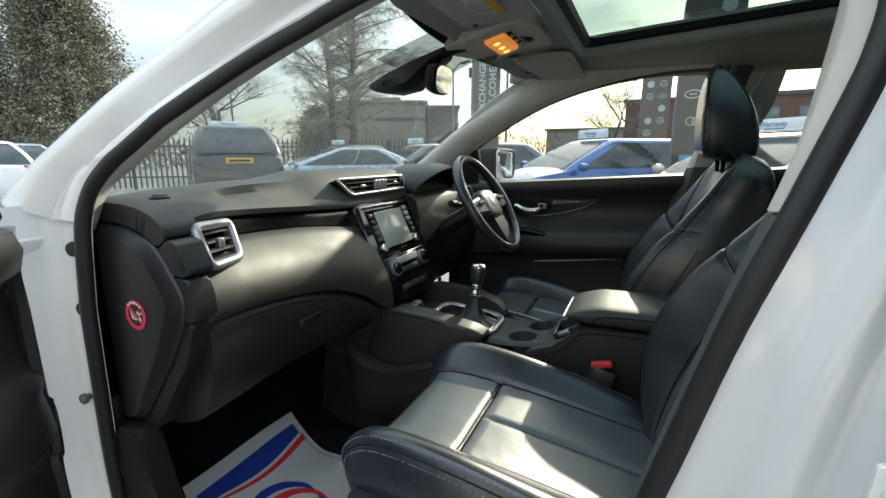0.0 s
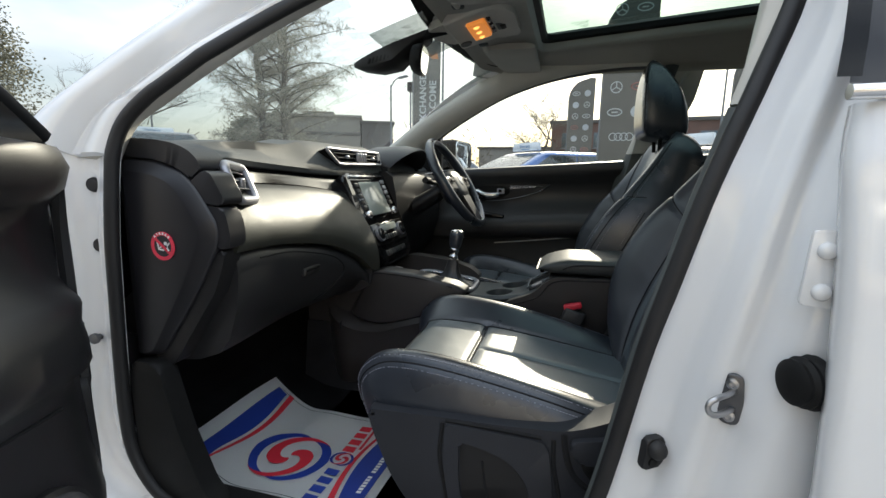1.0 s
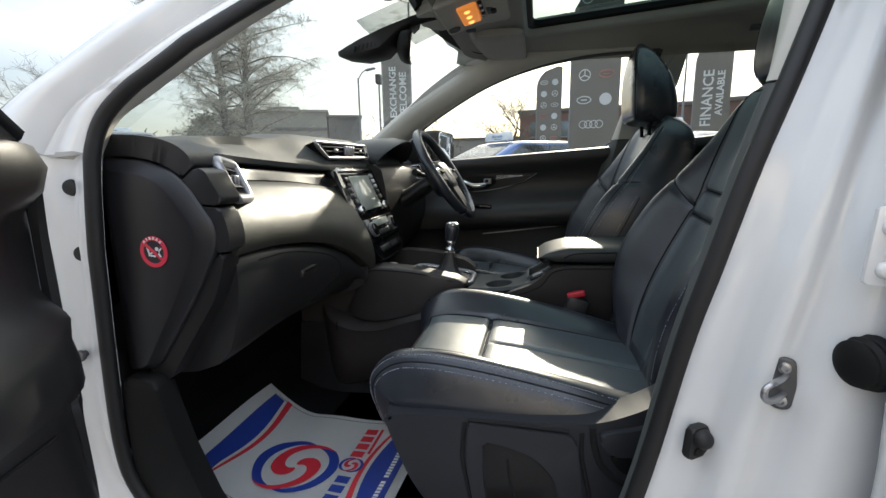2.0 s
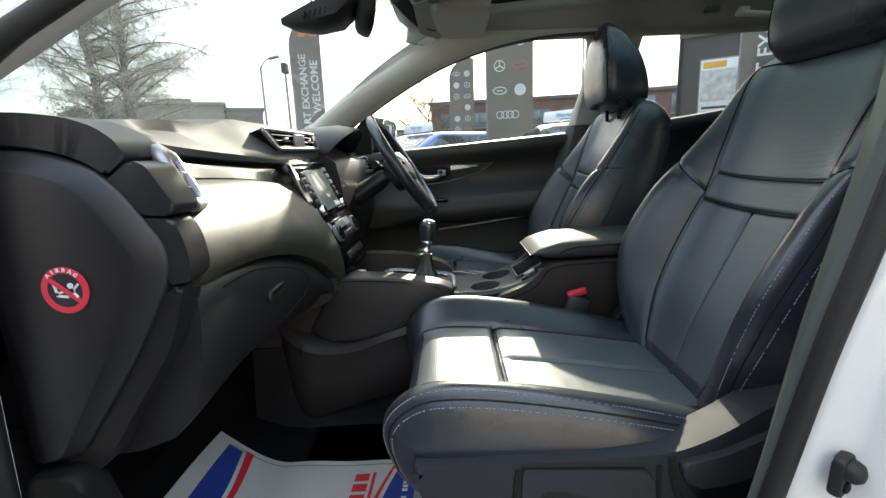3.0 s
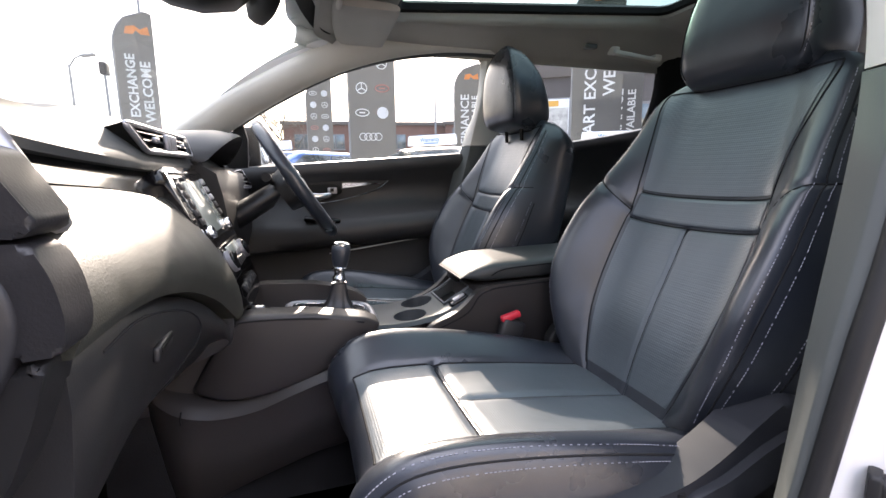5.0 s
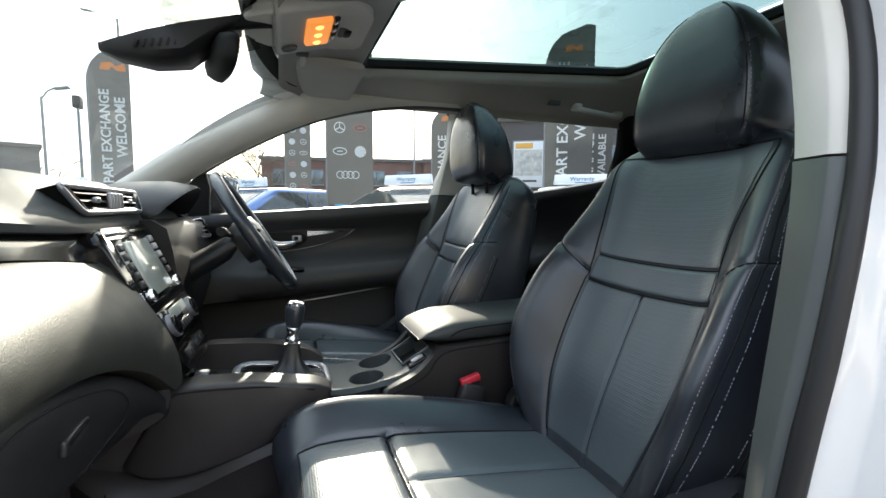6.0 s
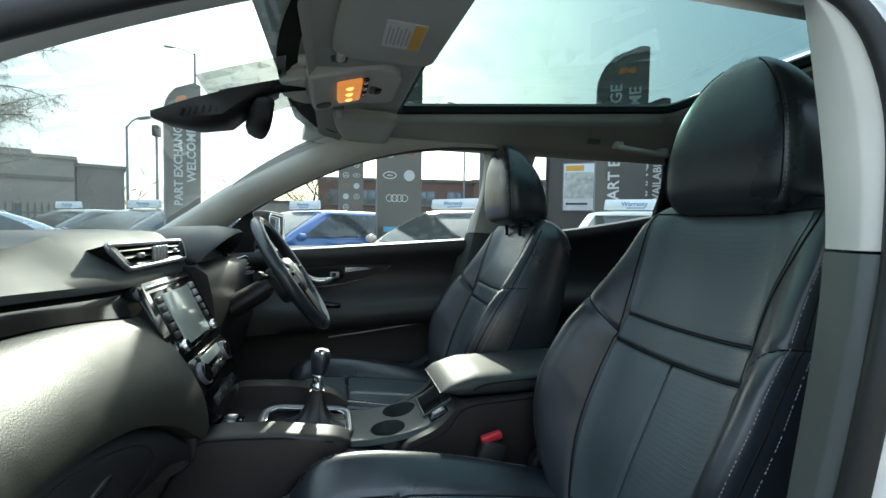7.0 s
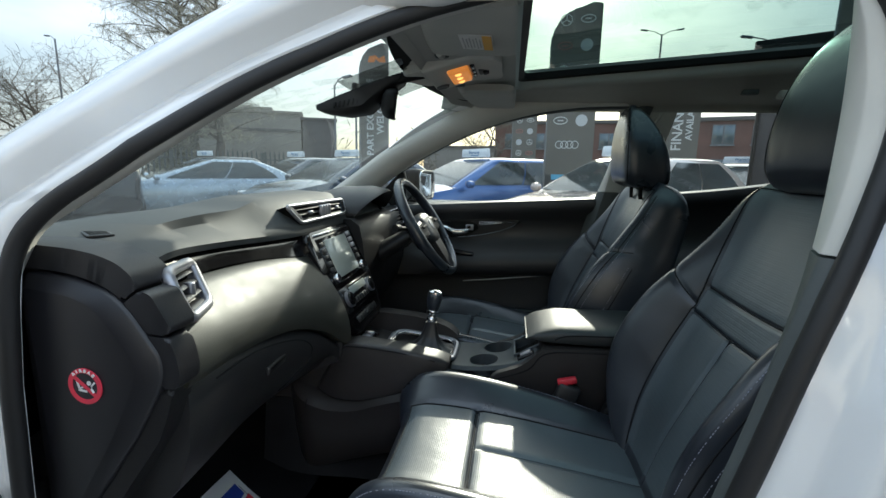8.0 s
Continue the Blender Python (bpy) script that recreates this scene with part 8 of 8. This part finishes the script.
# trees
def limb_tree(name, label, at, height, seed, stems=2, spread=0.5, depth=6, twig=0.012, lean_to=0.05):
    rnd = random.Random(seed)
    ob = thing(name, label, "tree", at=(at[0], at[1], 0))
    trunk = bmesh.new()
    vt, ft, vl, fl = [], [], [], []

    def bar(p, q, r0, r1, seg, vs, fs):
        d = (q - p).normalized()
        u = d.cross(Vector((0.3, 0.9, 0.2))).normalized()
        v = d.cross(u)
        b = len(vs)
        for c, r in ((p, r0), (q, r1)):
            for j in range(seg):
                a = 2 * math.pi * j / seg
                vs.append(tuple(c + u * (r * math.cos(a)) + v * (r * math.sin(a))))
        for j in range(seg):
            fs.append((b + j, b + (j + 1) % seg, b + seg + (j + 1) % seg, b + seg + j))

    def grow(p, d, length, r, level):
        n = 3
        for k in range(n):
            d = (d + Vector((rnd.gauss(0, 0.10), rnd.gauss(0, 0.10), rnd.gauss(0.03, 0.06)))).normalized()
            q = p + d * (length / n)
            r1 = r * 0.86
            bar(p, q, r, r1, 7 if level < 2 else (4 if level < 4 else 3), vt if level < 2 else vl, ft if level < 2 else fl)
            if level < depth and (k > 0 or level > 0):
                for _ in range(2 if level < 3 else 2 + (level > 4)):
                    side = Vector((rnd.uniform(-1, 1), rnd.uniform(-1, 1), rnd.uniform(-0.25, 0.7))).normalized()
                    grow(q, (d * (1 - spread) + side * (spread + 0.25)).normalized(), length * rnd.uniform(0.50, 0.70), max(twig * 0.5, r1 * 0.52), level + 1)
            p, r = q, r1
    for s in range(stems):
        a = 2 * math.pi * s / max(1, stems) + 0.5
        grow(Vector((0.35 * math.cos(a), 0.35 * math.sin(a), -0.1)), Vector((lean_to * math.cos(a), lean_to * math.sin(a), 1)).normalized(), height * 0.60, height * 0.022, 0)
    for nm, vs, fs, mt in (("trunk", vt, ft, "bark"), ("crown", vl, fl, "twig")):
        me = bpy.data.meshes.new(nm)
        me.from_pydata(vs, [], fs)
        me.materials.append(M[mt])
        for p in me.polygons:
            p.use_smooth = True
        o = new(nm, me)
        o.parent = ob
    return ob


def full_tree(at, height, radius, seed):
    """A winter tree with two straight stems, many side limbs and hanging fine twigs."""
    rnd = random.Random(seed)
    ob = thing("bare_tree", "tall twin-stemmed tree with dense hanging winter twigs", "tree", at=(at[0], at[1], 0))
    wood = bmesh.new()
    vs, fs = [], []

    def sliver(p, q, r):
        d = q - p
        u = d.cross(Vector((rnd.gauss(0, 1), rnd.gauss(0, 1), rnd.gauss(0, 1)))).normalized() * r
        b = len(vs)
        vs.extend([tuple(p - u), tuple(p + u), tuple(q + u * 0.4), tuple(q - u * 0.4)])
        fs.append((b, b + 1, b + 2, b + 3))

    for s in (-1, 1):
        foot, top = Vector((0.45 * s, 0.2 * s, -0.1)), Vector((1.0 * s, 0.3 * s, height * (0.97 if s > 0 else 0.88)))
        stem = [foot.lerp(top, k / 8) + Vector((rnd.gauss(0, 0.06), rnd.gauss(0, 0.06), 0)) for k in range(9)]
        tube(stem, [0.30 - 0.032 * k for k in range(9)], 8, False, wood)
        for i in range(74):
            f = 0.20 + 0.79 * (i + rnd.random()) / 74
            c = foot.lerp(top, f)
            reach = radius * math.sin(math.pi * min(0.97, max(0.16, 0.10 + 0.86 * (f - 0.08)))) ** 0.6 * rnd.uniform(0.55, 1.08)
            a = rnd.uniform(0, 2 * math.pi)
            way = Vector((math.cos(a), math.sin(a), rnd.uniform(0.25, 1.0)))
            line = [c]
            for k in range(5):
                way = (way + Vector((rnd.gauss(0, 0.16), rnd.gauss(0, 0.16), -0.09 + rnd.gauss(0, 0.08)))).normalized()
                line.append(line[-1] + way * reach / 5)
            tube(line, [0.058, 0.044, 0.032, 0.022, 0.014, 0.007], 5, False, wood)
            for k in range(24):
                g = rnd.uniform(0.18, 1.0) * 5
                j = min(4, int(g))
                p = line[j].lerp(line[j + 1], g - j)
                d = (way * 0.7 + Vector((rnd.gauss(0, 0.8), rnd.gauss(0, 0.8), rnd.gauss(0.15, 0.5)))).normalized()
                q = p + d * rnd.uniform(0.35, 1.0)
                sliver(p, q, 0.011)
                for _ in range(9):
                    e = p.lerp(q, rnd.uniform(0.15, 1.0))
                    h = e + Vector((rnd.gauss(0, 0.19), rnd.gauss(0, 0.19), rnd.gauss(-0.12, 0.19)))
                    sliver(e, h, 0.0065)
                    m = e.lerp(h, rnd.random())
                    sliver(m, m + Vector((rnd.gauss(0, 0.05), rnd.gauss(0, 0.05), -0.08)), 0.012)
    part("trunk", wood, "bark", ob)
    me = bpy.data.meshes.new("crown")
    me.from_pydata(vs, [], fs)
    me.materials.append(M["twig_fine"])
    o = new("crown", me)
    o.parent = ob
    return ob


full_tree((-18.0, 23.5), 12.6, 5.0, 5)
limb_tree("bare_tree", "bare winter tree at the back of the forecourt", (-17.5, 13.5), 5.2, 11, 2, 0.6, 4, 0.010)
limb_tree("bare_tree", "small bare tree by the brick building", (-1.9, 27.0), 5.2, 8, 2, 0.55, 4, 0.012)


def conifer(at, height, radius, seed, tufts=3000, name="conifer", label="tall dense dark green conifer"):
    rnd = random.Random(seed)
    ob = thing(name, label, "tree" if name == "conifer" else "bush", at=(at[0], at[1], 0))
    part("trunk", tube([(0, 0, 0), (0.1, 0, height * 0.5), (0, 0.1, height * 0.97)], [0.35, 0.22, 0.03], 8), "bark", ob)
    vs, fs = [], []
    for k in range(tufts):
        f = rnd.random() ** 0.8
        z = height * (0.12 + 0.88 * f)
        rr = radius * (1 - f) ** 0.62 * (0.85 + 0.35 * math.sin(9 * f + 5 * rnd.random()))
        a = rnd.uniform(0, 2 * math.pi)
        r = rr * rnd.uniform(0.55, 1.08)
        c = Vector((r * math.cos(a), r * math.sin(a), z))
        for _ in range(22):
            p = c + Vector((rnd.gauss(0, 0.26), rnd.gauss(0, 0.26), rnd.gauss(0, 0.20)))
            d = Vector((math.cos(a) + rnd.gauss(0, 0.6), math.sin(a) + rnd.gauss(0, 0.6), rnd.gauss(-0.1, 0.5))).normalized() * rnd.uniform(0.09, 0.19)
            s = d.cross(Vector((rnd.gauss(0, 1), rnd.gauss(0, 1), rnd.gauss(0, 1)))).normalized() * rnd.uniform(0.025, 0.055)
            b = len(vs)
            vs += [tuple(p - s), tuple(p + d * 0.5 - s * 1.2), tuple(p + d), tuple(p + d * 0.5 + s * 1.2)]
            fs.append((b, b + 1, b + 2, b + 3))
    me = bpy.data.meshes.new("crown")
    me.from_pydata(vs, [], fs)
    me.materials.append(M["needle"])
    o = new("crown", me)
    o.parent = ob
    return ob


conifer((-28.6, 13.6), 11.5, 3.6, 4)
conifer((-31.5, 10.0), 9.0, 3.0, 9)
conifer((-19.3, 22.4), 3.8, 1.3, 12, 500, "evergreen_bush", "dark evergreen bush at the foot of the tall tree")

# far hedge line of scrub behind the fence
rnd = random.Random(77)
vs, fs = [], []
for k in range(5200):
    a = rnd.uniform(100, 168)
    r = rnd.uniform(38, 46)
    z = abs(rnd.gauss(0, 1)) * 1.5
    p = Vector((r * math.cos(radians(a)), r * math.sin(radians(a)), z))
    d = Vector((rnd.gauss(0, 1), rnd.gauss(0, 1), rnd.gauss(0.5, 1))).normalized() * rnd.uniform(0.3, 0.8)
    s = Vector((rnd.gauss(0, 1), rnd.gauss(0, 1), rnd.gauss(0, 1))).normalized() * 0.06
    b = len(vs)
    vs += [tuple(p - s), tuple(p + s), tuple(p + d + s * 0.4), tuple(p + d - s * 0.4)]
    fs.append((b, b + 1, b + 2, b + 3))
me = bpy.data.meshes.new("scrub")
me.from_pydata(vs, [], fs)
me.materials.append(M["twig"])
scrub = tagged(new("scrub", me), "bare brown winter scrub along the skyline", "scrub", kind="stuff")
